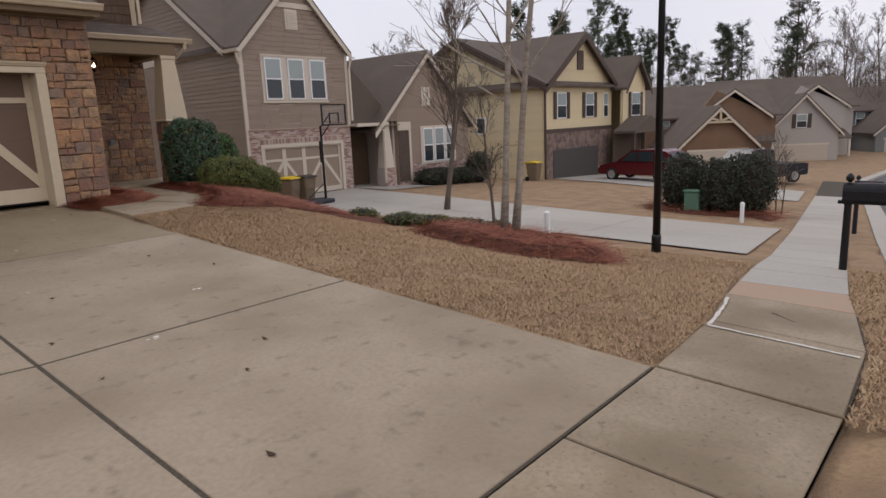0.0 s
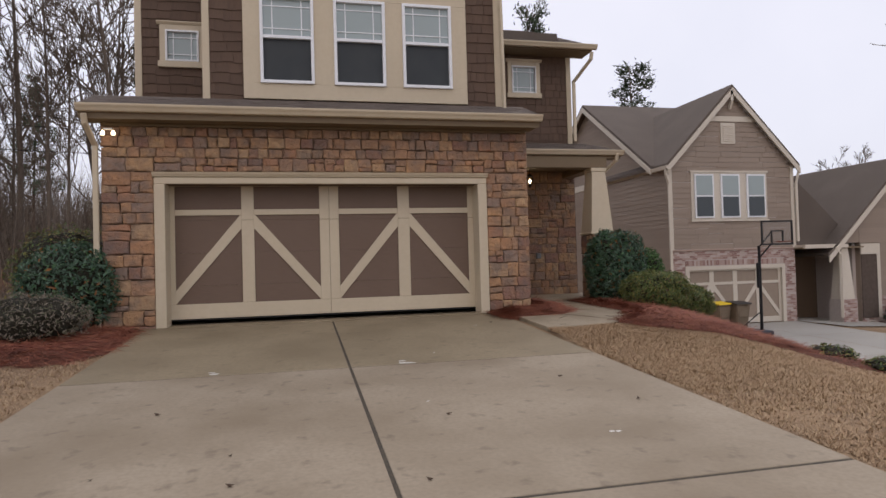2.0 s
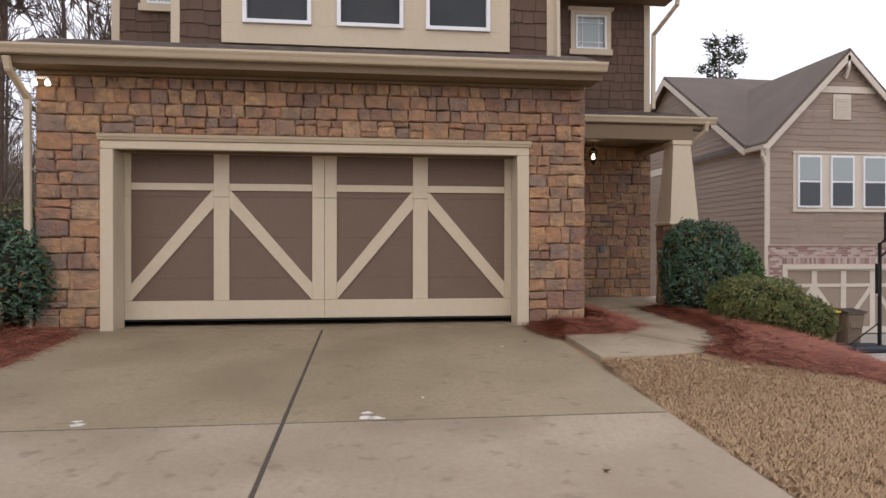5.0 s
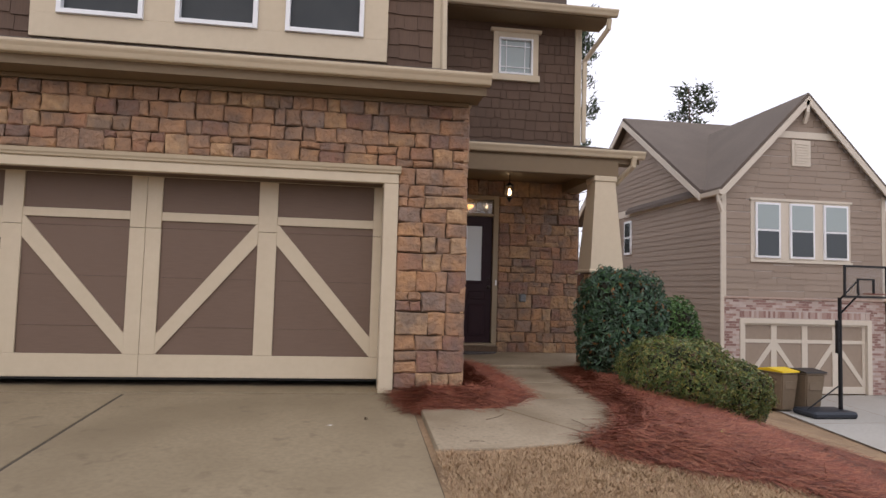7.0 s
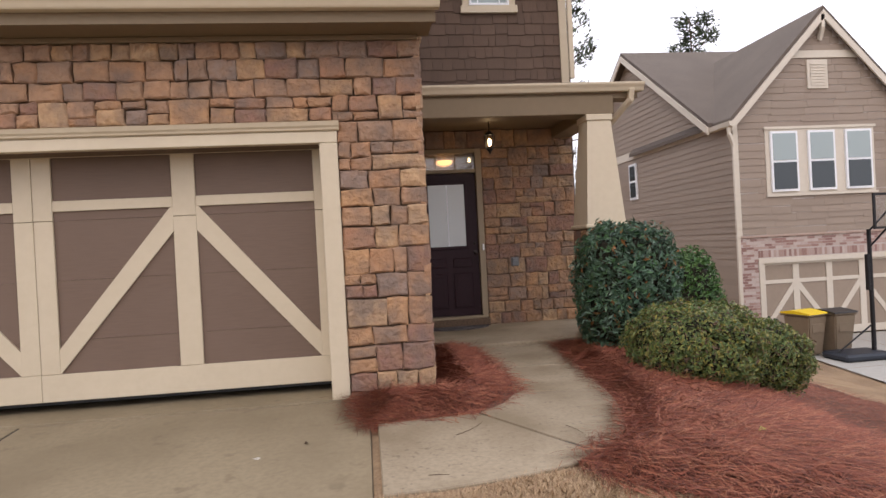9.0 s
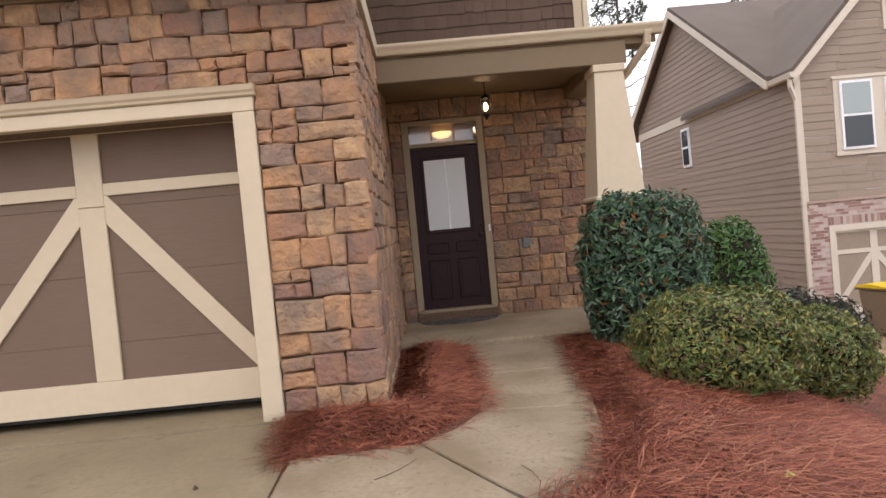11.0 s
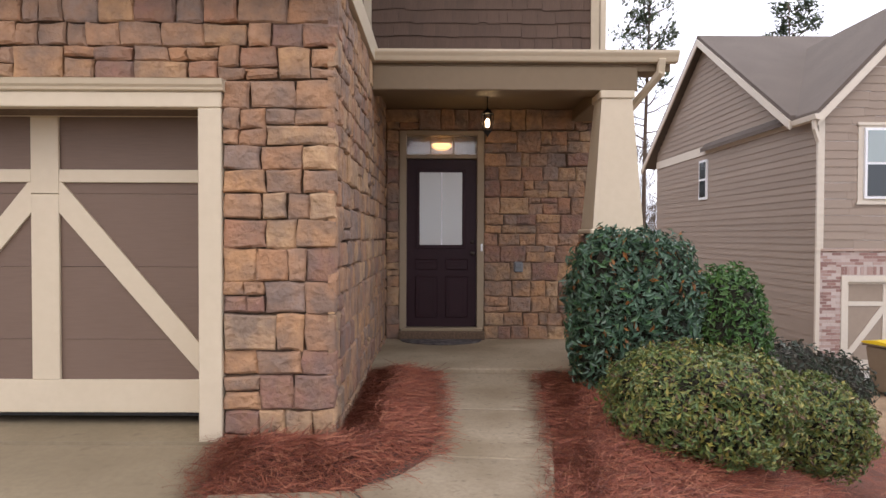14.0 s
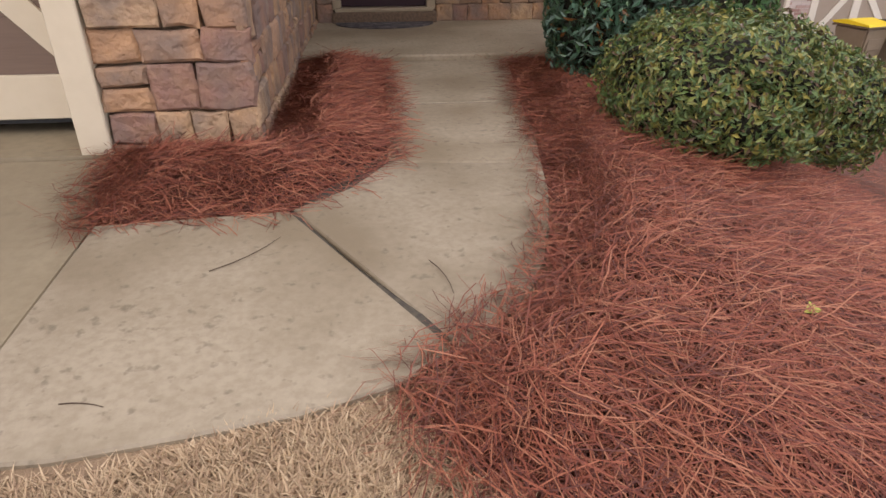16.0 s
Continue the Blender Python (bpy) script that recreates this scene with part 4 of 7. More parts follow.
for cx, cy in ((-0.9, 3.6), (-0.95, 4.1), (-1.7, 3.9), (1.3, 2.3), (0.9, 1.9), (0.2, 3.4), (-1.6, 5.2), (0.6, 4.6), (1.9, 5.5), (2.2, 4.6), (0.2, 2.5), (2.3, 9.0), (0.4, 0.9)):
    leaf = thing("dead_leaf", (cx, cy, drive_z(cy)), "small curled dead leaf on the driveway", "leaf", "dead leaves")
    a, r = rng.uniform(0, 6.28), rng.uniform(0.015, 0.03)
    bm = bmesh.new()
    v = [bm.verts.new((cx + r * k * math.cos(a + t), cy + r * k * math.sin(a + t), drive_z(cy) + h)) for t, k, h in ((0, 1.3, 0.014), (1.4, 0.7, 0.004), (3.14, 1.3, 0.02), (4.8, 0.7, 0.004))]
    bm.faces.new(v)
    part("blade", bm, DEADLEAF, leaf)


# ---- beds, straw and grass ----
def inside(poly, x, y):
    c = False
    for (x0, y0), (x1, y1) in zip(poly, poly[1:] + poly[:1]):
        if (y0 > y) != (y1 > y) and x < (x1 - x0) * (y - y0) / (y1 - y0) + x0:
            c = not c
    return c


def edge_gap(poly, x, y):
    best = 9.0
    for (x0, y0), (x1, y1) in zip(poly, poly[1:] + poly[:1]):
        dx, dy = x1 - x0, y1 - y0
        t = max(0, min(1, ((x - x0) * dx + (y - y0) * dy) / (dx * dx + dy * dy)))
        best = min(best, math.hypot(x - x0 - t * dx, y - y0 - t * dy))
    return best


BED_WALL = [(2.74, 9.17), (3.15, 9.19), (3.5, 9.23), (3.75, 9.5), (3.92, 9.8), (3.93, 10.7), (3.93, 11.6), (3.88, 12.0), (3.30, 12.0), (3.30, 9.97), (2.60, 9.97), (2.62, 9.5)]
BED_WALK = [(4.12, 8.30), (4.39, 8.54), (4.56, 8.98), (4.68, 9.62), (4.81, 10.73), (4.97, 12.0), (6.15, 12.0), (6.2, 13.8), (8.2, 15.5), (9.7, 14.5), (10.2, 9.0), (10.4, 5.6), (9.2, 5.9), (7.8, 6.35), (6.9, 6.75), (6.1, 7.35), (5.3, 7.6), (4.5, 7.65), (4.1, 7.82), (3.92, 8.14)]
BED_LEFT = [(-2.79, 9.94), (-2.79, 8.1), (-3.0, 7.55), (-3.4, 7.42), (-4.2, 7.75), (-4.95, 8.6), (-5.15, 9.6), (-4.9, 10.8), (-4.2, 11.6), (-3.32, 11.6), (-3.32, 9.94)]
BED_EDGE = [(-4.15, 4.6), (-4.45, 5.3), (-4.9, 5.75), (-5.8, 6.2), (-7.2, 6.0), (-7.4, 4.6), (-5.6, 3.7)]
BED_BIRCH = [(6.9 - 2.05 * math.cos(a) * 0.25 - 1.1 * math.sin(a) * 0.97, 4.05 - 2.05 * math.cos(a) * 0.97 + 1.1 * math.sin(a) * 0.25) for a in [k * 6.2832 / 24 for k in range(24)]]


def bed(name, poly, height, needles, seed, label, size=1.0, fine=0.12, near=None):
    """A mounded bed of pine straw: its ground and its needles."""
    rng = np.random.default_rng(seed)
    xs, ys = [p[0] for p in poly], [p[1] for p in poly]

    def top(x, y):
        e = edge_gap(poly, x, y)
        return ground_z(x, y) + height * smooth(0, 0.3, e) + 0.35 * height * noise.noise((x * 3, y * 3, seed)) * smooth(0, 0.15, e)
    nx, ny = int((max(xs) - min(xs)) / fine) + 2, int((max(ys) - min(ys)) / fine) + 2
    idx, verts, faces = {}, [], []
    for j in range(ny):
        for i in range(nx):
            x, y = min(xs) + i * fine, min(ys) + j * fine
            if inside(poly, x, y) or edge_gap(poly, x, y) < fine * 0.6:
                idx[(i, j)] = len(verts)
                verts.append((x, y, top(x, y) if inside(poly, x, y) else ground_z(x, y) - 0.02))
    for (i, j), k in idx.items():
        q = [(i, j), (i + 1, j), (i + 1, j + 1), (i, j + 1)]
        if all(p in idx for p in q):
            faces.append([idx[p] for p in q])
    root = tagged(part(name, soup(name, verts, faces, STRAW_BED), None), label, "mulch bed", "", "stuff")
    root.data.shade_smooth()
    verts, faces, made = [], [], 0
    while made < needles:
        if near and rng.random() < near[4]:
            x, y = rng.uniform(near[0], near[1]), rng.uniform(near[2], near[3])
        else:
            x, y = rng.uniform(min(xs) - 0.1, max(xs) + 0.1), rng.uniform(min(ys) - 0.1, max(ys) + 0.1)
        e = edge_gap(poly, x, y)
        if not inside(poly, x, y) and (e > 0.10 or rng.random() < 0.7):
            continue
        a, ln = rng.uniform(0, 6.2832), rng.uniform(0.07, 0.20) * size
        z = (top(x, y) if inside(poly, x, y) else ground_z(x, y) + 0.015) + rng.uniform(0.0, 0.035)
        tilt, bend = rng.normal(0, 0.22), rng.uniform(-0.5, 0.5)
        w = rng.uniform(0.0009, 0.0017) * size
        k = len(verts)
        px, py, pz = x, y, z
        for s in range(3):
            nxx, nyy = -math.sin(a) * w, math.cos(a) * w
            verts += [(px - nxx, py - nyy, pz), (px + nxx, py + nyy, pz + w)]
            px += math.cos(a) * ln / 2
            py += math.sin(a) * ln / 2
            pz += math.sin(tilt) * ln / 2
            a += bend
            tilt -= 0.15
        faces += [(k, k + 2, k + 3, k + 1), (k + 2, k + 4, k + 5, k + 3)]
        made += 1
    tagged(part("pine_needles", soup("pine_needles", verts, faces, NEEDLE), None, root), "fallen red-brown pine needles", kind="stuff")
    return root


bed("pine_straw_bed", BED_WALL, 0.11, 26000, 41, "red-brown pine straw bed against the stone corner", 1.0, 0.08)
bed("pine_straw_bed", BED_WALK, 0.07, 96000, 42, "wide red-brown pine straw bed along the front walk", 1.0, 0.14, (3.9, 6.6, 7.5, 12.0, 0.85))
bed("pine_straw_bed", BED_LEFT, 0.08, 9000, 43, "red-brown pine straw bed round clipped shrubs", 1.5, 0.12)
bed("pine_straw_bed", BED_EDGE, 0.05, 3500, 44, "red-brown pine straw patch at the lawn's edge", 1.6, 0.15)
bed("pine_straw_bed", BED_BIRCH, 0.16, 9000, 45, "mounded red-brown pine straw ring round the birch", 1.7, 0.15)
BEDS = (BED_WALL, BED_WALK, BED_LEFT, BED_EDGE, BED_BIRCH)


def grass(name, x0, x1, y0, y1, count, size, seed, width, allow):
    rng = np.random.default_rng(seed)
    verts, faces, made = [], [], 0
    while made < count:
        x, y = rng.uniform(x0, x1), rng.uniform(y0, y1)
        if not allow(x, y) or any(inside(b, x, y) for b in BEDS):
            continue
        thin = noise.noise((x * 1.7, y * 1.7, 3.0))
        if thin < -0.25 and rng.random() < 0.6:
            continue
        gz = ground_z(x, y) - 0.01
        for _ in range(3):
            a, ln, lean = rng.uniform(0, 6.2832), size * rng.uniform(0.5, 1.3), rng.uniform(0.7, 1.5)
            dx, dy = math.cos(a) * math.sin(lean) * ln, math.sin(a) * math.sin(lean) * ln
            ox, oy = x + rng.uniform(-0.02, 0.02), y + rng.uniform(-0.02, 0.02)
            k = len(verts)
            verts += [(ox - width * math.sin(a), oy + width * math.cos(a), gz), (ox + width * math.sin(a), oy - width * math.cos(a), gz), (ox + dx, oy + dy, gz + math.cos(lean) * ln + 0.006)]
            faces.append((k, k + 1, k + 2))
        made += 1
    tagged(part(name, soup(name, verts, faces, BLADE), None), "short dormant straw-coloured lawn grass", "grass", "", "stuff")


def lawn_right(x, y):
    if x < 2.77 or y < side_y(x) + 0.03:
        return False
    if y > 7.93 + 0.2 * smooth(3.1, 3.9, x):
        return False
    return x < 8.3 + 0.12 * y


grass("lawn_grass", 2.77, 4.5, 6.9, 8.05, 9000, 0.038, 50, 0.0022, lawn_right)
grass("lawn_grass", 2.77, 5.4, 4.6, 8.1, 16000, 0.045, 51, 0.0035, lawn_right)
grass("lawn_grass", 2.77, 9.3, -0.2, 7.9, 44000, 0.045, 52, 0.0042, lawn_right)
grass("lawn_grass", -8.5, -2.77, 2.0, 12.0, 27000, 0.045, 53, 0.0042, lambda x, y: True)
grass("lawn_grass", 2.7, 9.0, -3.0, 0.3, 8000, 0.05, 54, 0.006, lambda x, y: y < side_y(x) - 1.13 and y > side_y(x) + kerb_y(x) + 0.02)


# twigs and a green leaf on the walk
for i, (x, y, a, ln) in enumerate(((4.05, 8.75, -1.0, 0.22), (3.3, 8.75, 0.5, 0.3), (3.05, 8.15, 0.1, 0.12))):
    tw = thing("twig", (x, y, walk_z(x, y)), "thin dead twig on the front walk", "twig", "twigs on the walk")
    pts = [(x + math.cos(a + 0.07 * k * (1 if i % 2 else -1)) * ln * k / 4, y + math.sin(a + 0.07 * k * (1 if i % 2 else -1)) * ln * k / 4, walk_z(x, y + math.sin(a + 0.07 * k * (1 if i % 2 else -1)) * ln * k / 4) + 0.006) for k in range(5)]
    part("stick", tube(bmesh.new(), pts, [0.002, 0.002, 0.0018, 0.0015, 0.001], 5), DEADLEAF, tw)
gl = thing("green_leaf", (5.2, 8.33, ground_z(5.2, 8.33)), "small yellow-green leaf on the pine straw", "leaf")
bm = bmesh.new()
zz = ground_z(5.2, 8.33) + 0.115
bm.faces.new([bm.verts.new(p) for p in ((5.17, 8.32, zz), (5.2, 8.30, zz + 0.01), (5.235, 8.33, zz), (5.21, 8.36, zz + 0.015))])
part("blade", bm, material("yellow_green_leaf", (0.35, 0.38, 0.05, 1), 0.5), gl)


# ---- shrubs ----
# laurel greens, lifted and blued to hold the sky's reflection on the leaves
LAUREL = palette("laurel_leaf", [(0.045, 0.095, 0.055, 1), (0.065, 0.125, 0.075, 1), (0.03, 0.065, 0.035, 1), (0.085, 0.145, 0.095, 1), (0.05, 0.12, 0.045, 1), (0.055, 0.10, 0.065, 1), (0.035, 0.08, 0.04, 1), (0.07, 0.13, 0.085, 1), (0.03, 0.06, 0.035, 1), (0.06, 0.13, 0.05, 1), (0.05, 0.10, 0.06, 1), (0.075, 0.13, 0.085, 1), (0.04, 0.085, 0.05, 1), (0.055, 0.11, 0.065, 1), (0.065, 0.13, 0.055, 1), (0.035, 0.075, 0.042, 1), (0.08, 0.14, 0.09, 1), (0.05, 0.10, 0.055, 1), (0.06, 0.115, 0.07, 1), (0.03, 0.065, 0.035, 1), (0.07, 0.125, 0.08, 1), (0.05, 0.105, 0.05, 1), (0.24, 0.10, 0.03, 1)], 0.30, None, None, "ShaderNodeNewGeometry")
BRIGHT_LEAF = palette("bright_leaf", [(0.04, 0.11, 0.025, 1), (0.06, 0.14, 0.03, 1), (0.03, 0.08, 0.02, 1), (0.08, 0.16, 0.04, 1)], 0.4, None, None, "ShaderNodeNewGeometry")
BOXWOOD = palette("hedge_leaf", [(0.13, 0.16, 0.04, 1), (0.095, 0.145, 0.038, 1), (0.19, 0.19, 0.05, 1), (0.065, 0.10, 0.03, 1), (0.25, 0.215, 0.05, 1), (0.09, 0.13, 0.042, 1), (0.12, 0.072, 0.04, 1), (0.075, 0.12, 0.034, 1), (0.15, 0.17, 0.042, 1)], 0.45, None, None, "ShaderNodeNewGeometry")
DARK_LEAF = palette("dark_shrub_leaf", [(0.025, 0.035, 0.02, 1), (0.035, 0.05, 0.028, 1), (0.05, 0.045, 0.03, 1)], 0.5, None, None, "ShaderNodeNewGeometry")
GREY_LEAF = palette("grey_twig_leaf", [(0.23, 0.19, 0.15, 1), (0.18, 0.15, 0.11, 1), (0.29, 0.25, 0.20, 1), (0.13, 0.13, 0.075, 1)], 0.8, None, None, "ShaderNodeNewGeometry")
# near-black: the shade among the leaves is put into this colour
CORE = material("shrub_core_shade", (0.018, 0.018, 0.010, 1), 0.95, 0, (20, (0.03, 0.022, 0.012, 1), 0.7), None, (25, 0.9, 0.05))
TWIG = material("shrub_stem", (0.09, 0.06, 0.04, 1), 0.9, 0, (30, (0.05, 0.035, 0.025, 1), 0.6))


def shrub(c, r, z0, z1, mat, count, leaf, seed, label, square=2.6, ragged=0.10, narrow=0.42):
    """A clipped shrub: stems, a core coloured as inner shade and a skin of many small leaves."""
    rng = np.random.default_rng(seed)
    rx, ry, rz = r[0], r[1], (z1 - z0) / 2
    zc = (z0 + z1) / 2
    root = thing("shrub", (c[0], c[1], z0), label, "shrub")

    def skin(d):
        k = (abs(d[0]) ** square + abs(d[1]) ** square + abs(d[2]) ** square) ** (-1 / square)
        lump = 1 + ragged * noise.noise((d[0] * 2.6 + seed, d[1] * 2.6, d[2] * 2.6)) + 0.4 * ragged * noise.noise((d[0] * 7 + seed, d[1] * 7, d[2] * 7))
        return k * lump
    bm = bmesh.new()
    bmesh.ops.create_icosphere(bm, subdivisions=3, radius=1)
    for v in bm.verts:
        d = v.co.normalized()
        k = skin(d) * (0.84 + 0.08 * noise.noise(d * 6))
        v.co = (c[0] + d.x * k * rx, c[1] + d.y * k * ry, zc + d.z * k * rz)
    part("inner_foliage", bm, CORE, root, "near-black core painted as the shade inside the foliage")
    bm = bmesh.new()
    for k in range(9):
        a = rng.uniform(0, 6.28)
        tube(bm, [(c[0] + 0.3 * rx * math.cos(a) * 0.4, c[1] + 0.3 * ry * math.sin(a) * 0.4, z0 - 0.12), (c[0] + 0.5 * rx * math.cos(a), c[1] + 0.5 * ry * math.sin(a), z0 + rz * 0.5)], [0.016, 0.008], 5)
    tagged(part("stem_cluster", bm, TWIG, root), kind="stuff")
    verts, faces = [], []
    d = rng.normal(size=(count, 3))
    d /= np.linalg.norm(d, axis=1)[:, None]
    for q in d:
        if q[2] < -0.75 and rng.random() < 0.6:
            continue
        k = skin(q) * rng.uniform(0.86, 1.04)
        p = Vector((c[0] + q[0] * k * rx, c[1] + q[1] * k * ry, zc + q[2] * k * rz))
        n = (Vector((q[0] / rx, q[1] / ry, q[2] / rz)).normalized() + Vector(rng.normal(0, 0.55, 3))).normalized()
        t = n.cross(Vector(rng.normal(0, 1, 3)) + Vector((0, 0, 0.4)))
        if t.length < 0.05:
            continue
        t.normalize()
        s = n.cross(t)
        ln = leaf * rng.uniform(0.6, 1.3)
        w = ln * narrow * 0.5
        i = len(verts)
        verts += [tuple(p - t * ln * 0.5), tuple(p + s * w + n * w * 0.35), tuple(p + t * ln * 0.5 - n * ln * 0.12), tuple(p - s * w + n * w * 0.35)]
        faces += [(i, i + 1, i + 2), (i, i + 2, i + 3)]
    tagged(part("leaves", soup("leaves", verts, faces, mat), None, root), kind="stuff")
    return root


shrub((5.66, 11.42), (0.53, 0.50), -0.06, 1.38, LAUREL, 8500, 0.082, 61, "tall clipped laurel with glossy dark leaves beside the porch", 3.3, 0.16, 0.36)
shrub((7.08, 12.75), (0.46, 0.44), -0.45, 1.02, BRIGHT_LEAF, 4200, 0.075, 62, "loose bright green shrub behind the laurel", 2.4, 0.22)
shrub((5.70, 10.05), (0.55, 0.55), -0.12, 0.60, BOXWOOD, 17000, 0.042, 63, "low clipped olive-green hedge shrub on pine straw", 2.6, 0.24, 0.42)
shrub((6.68, 10.55), (0.42, 0.44), -0.40, 0.30, BOXWOOD, 11000, 0.042, 64, "low clipped olive-green hedge shrub down the slope", 2.5, 0.24, 0.42)
shrub((8.6, 14.4), (0.7, 0.7), -1.2, -0.05, DARK_LEAF, 2200, 0.09, 66, "dull dark shrub beside the taupe house", 2.3, 0.25)
shrub((9.9, 15.6), (0.7, 0.6), -1.55, -0.45, DARK_LEAF, 2200, 0.09, 67, "dull dark shrub at the end of the bed", 2.3, 0.25)
shrub((-3.75, 10.15), (0.70, 0.62), 0.0, 1.28, LAUREL, 6000, 0.075, 68, "rounded dark green shrub beside the garage corner", 2.4, 0.10)
shrub((-3.85, 8.95), (0.66, 0.58), -0.05, 0.60, GREY_LEAF, 3200, 0.05, 69, "low grey-brown twiggy shrub, half bare", 2.3, 0.2, 0.25)
shrub((-4.5, 12.2), (0.85, 0.8), 0.0, 1.66, BOXWOOD, 3500, 0.06, 70, "rounded olive shrub behind the dark one", 2.4, 0.14)
GROUND_COVER = [(7.3, 6.9), (7.9, 6.75), (8.5, 6.6), (9.1, 6.45), (9.7, 6.3), (8.1, 7.5), (8.8, 7.3), (9.5, 7.0), (9.9, 8.2), (7.4, 8.0)]
for i, (x, y) in enumerate(GROUND_COVER):
    z = ground_z(x, y)
    shrub((x, y), (0.36, 0.32), z - 0.02, z + 0.24, GREY_LEAF if i % 4 == 3 else BOXWOOD, 420, 0.07, 80 + i, "low spreading green ground cover plant", 2.1, 0.3, 0.3)

# ---- trees ----
BARK = material("grey_brown_bark", (0.15, 0.12, 0.095, 1), 0.95, 0, ((30, 30, 6), (0.085, 0.066, 0.052, 1), 0.8), None, (40, 0.6, 0.01))
BIRCH_BARK = material("pale_grey_bark", (0.33, 0.29, 0.235, 1), 0.9, 0, ((8, 8, 28), (0.15, 0.12, 0.095, 1), 0.75), (3, (0.42, 0.38, 0.32, 1), 0.5), (40, 0.5, 0.01))
PINE_BARK = material("pine_bark", (0.12, 0.082, 0.06, 1), 0.95, 0, ((20, 20, 5), (0.06, 0.042, 0.034, 1), 0.8), None, (30, 0.7, 0.02))
PINE_LEAF = palette("pine_foliage", [(0.045, 0.070, 0.038, 1), (0.065, 0.095, 0.050, 1), (0.035, 0.052, 0.03, 1), (0.085, 0.115, 0.06, 1)], 0.7, None, None, "ShaderNodeNewGeometry")
THICKET = palette("winter_thicket", [(0.17, 0.135, 0.105, 1), (0.14, 0.108, 0.083, 1), (0.21, 0.17, 0.135, 1), (0.11, 0.082, 0.062, 1)], 0.95, None, None, "ShaderNodeNewGeometry")


def limb(verts, faces, p, d, length, r, depth, rng, sides, droop, spread, kids, thin):
    """A bent, tapering limb and its side branches, down to twigs."""
    n = 5 if depth > 1 else 4 if depth == 1 else 3
    pts, dirs = [p], [d]
    for i in range(n):
        d = (d + Vector(rng.normal(0, 0.10, 3)) + Vector((0, 0, droop))).normalized()
        p = p + d * (length / n)
        pts.append(p)
        dirs.append(d)
    rings = []
    for i, q in enumerate(pts):
        a = dirs[i].orthogonal().normalized()
        b = dirs[i].cross(a)
        rad = max(thin, r * (1 - 0.8 * i / n))
        k = len(verts)
        rings.append(k)
        for s in range(sides):
            t = s * 6.2832 / sides
            verts.append(tuple(q + rad * (math.cos(t) * a + math.sin(t) * b)))
    for u, v in zip(rings, rings[1:]):
        for s in range(sides):
            faces.append((u + s, u + (s + 1) % sides, v + (s + 1) % sides, v + s))
    if depth == 0:
        return
    for c in range(kids[depth]):
        f = rng.uniform(0.25, 1.0)
        i = min(n - 1, int(f * n))
        q = pts[i].lerp(pts[i + 1], f * n - i)
        side = dirs[i].orthogonal().normalized()
        side.rotate(Matrix.Rotation(rng.uniform(0, 6.2832), 3, dirs[i]))
        nd = (dirs[i] + side * rng.uniform(*spread)).normalized()
        limb(verts, faces, q, nd, length * rng.uniform(0.38, 0.62) * (1.15 - 0.5 * f), r * (1 - 0.7 * f) * 0.55, depth - 1, rng, 4 if depth > 1 else 3, droop, spread, kids, thin)


def bare_tree(name, at, height, r, seed, label, bark=BARK, kids=(0, 5, 6, 9), trunks=1, first=0.3, thin=0.006, up=0.05, spread=(0.5, 1.0), depth=2, reach=0.34):
    rng = np.random.default_rng(seed)
    root = thing(name, at, label, "tree")
    for t in range(trunks):
        verts, faces = [], []
        lean = Vector((rng.normal(0, 0.05), rng.normal(0, 0.05), 1)).normalized()
        base = Vector(at) + Vector((0.16 * t, -0.12 * t, -0.15))
        pts, d, n = [base], lean, 9
        for i in range(n):
            d = (d + Vector((rng.normal(0, 0.022), rng.normal(0, 0.022), 0.03))).normalized()
            pts.append(pts[-1] + d * ((height + 0.15) / n))
        bm = bmesh.new()
        tube(bm, pts, [r * (1.25 if i == 0 else 1) * (1 - 0.88 * i / n) for i in range(n + 1)], 9)
        part("trunk", bm, bark, root, smooth=True)
        for k in range(kids[3]):
            f = first + (1 - first) * (k + rng.uniform(0, 1)) / kids[3]
            i = min(n - 1, int(f * n))
            q = pts[i].lerp(pts[i + 1], f * n - i)
            a = rng.uniform(0, 6.2832)
            el = rng.uniform(0.35, 0.95) + 0.5 * f
            d = Vector((math.cos(a) * math.cos(el), math.sin(a) * math.cos(el), math.sin(el)))
            limb(verts, faces, q, d, height * reach * rng.uniform(0.6, 1.15) * (1.2 - 0.75 * f), r * (1 - 0.85 * f) * 0.5, depth, rng, 5, up, spread, kids, thin)
        part("crown", soup("crown", verts, faces, bark), None, root, "bare winter branches")
    return root


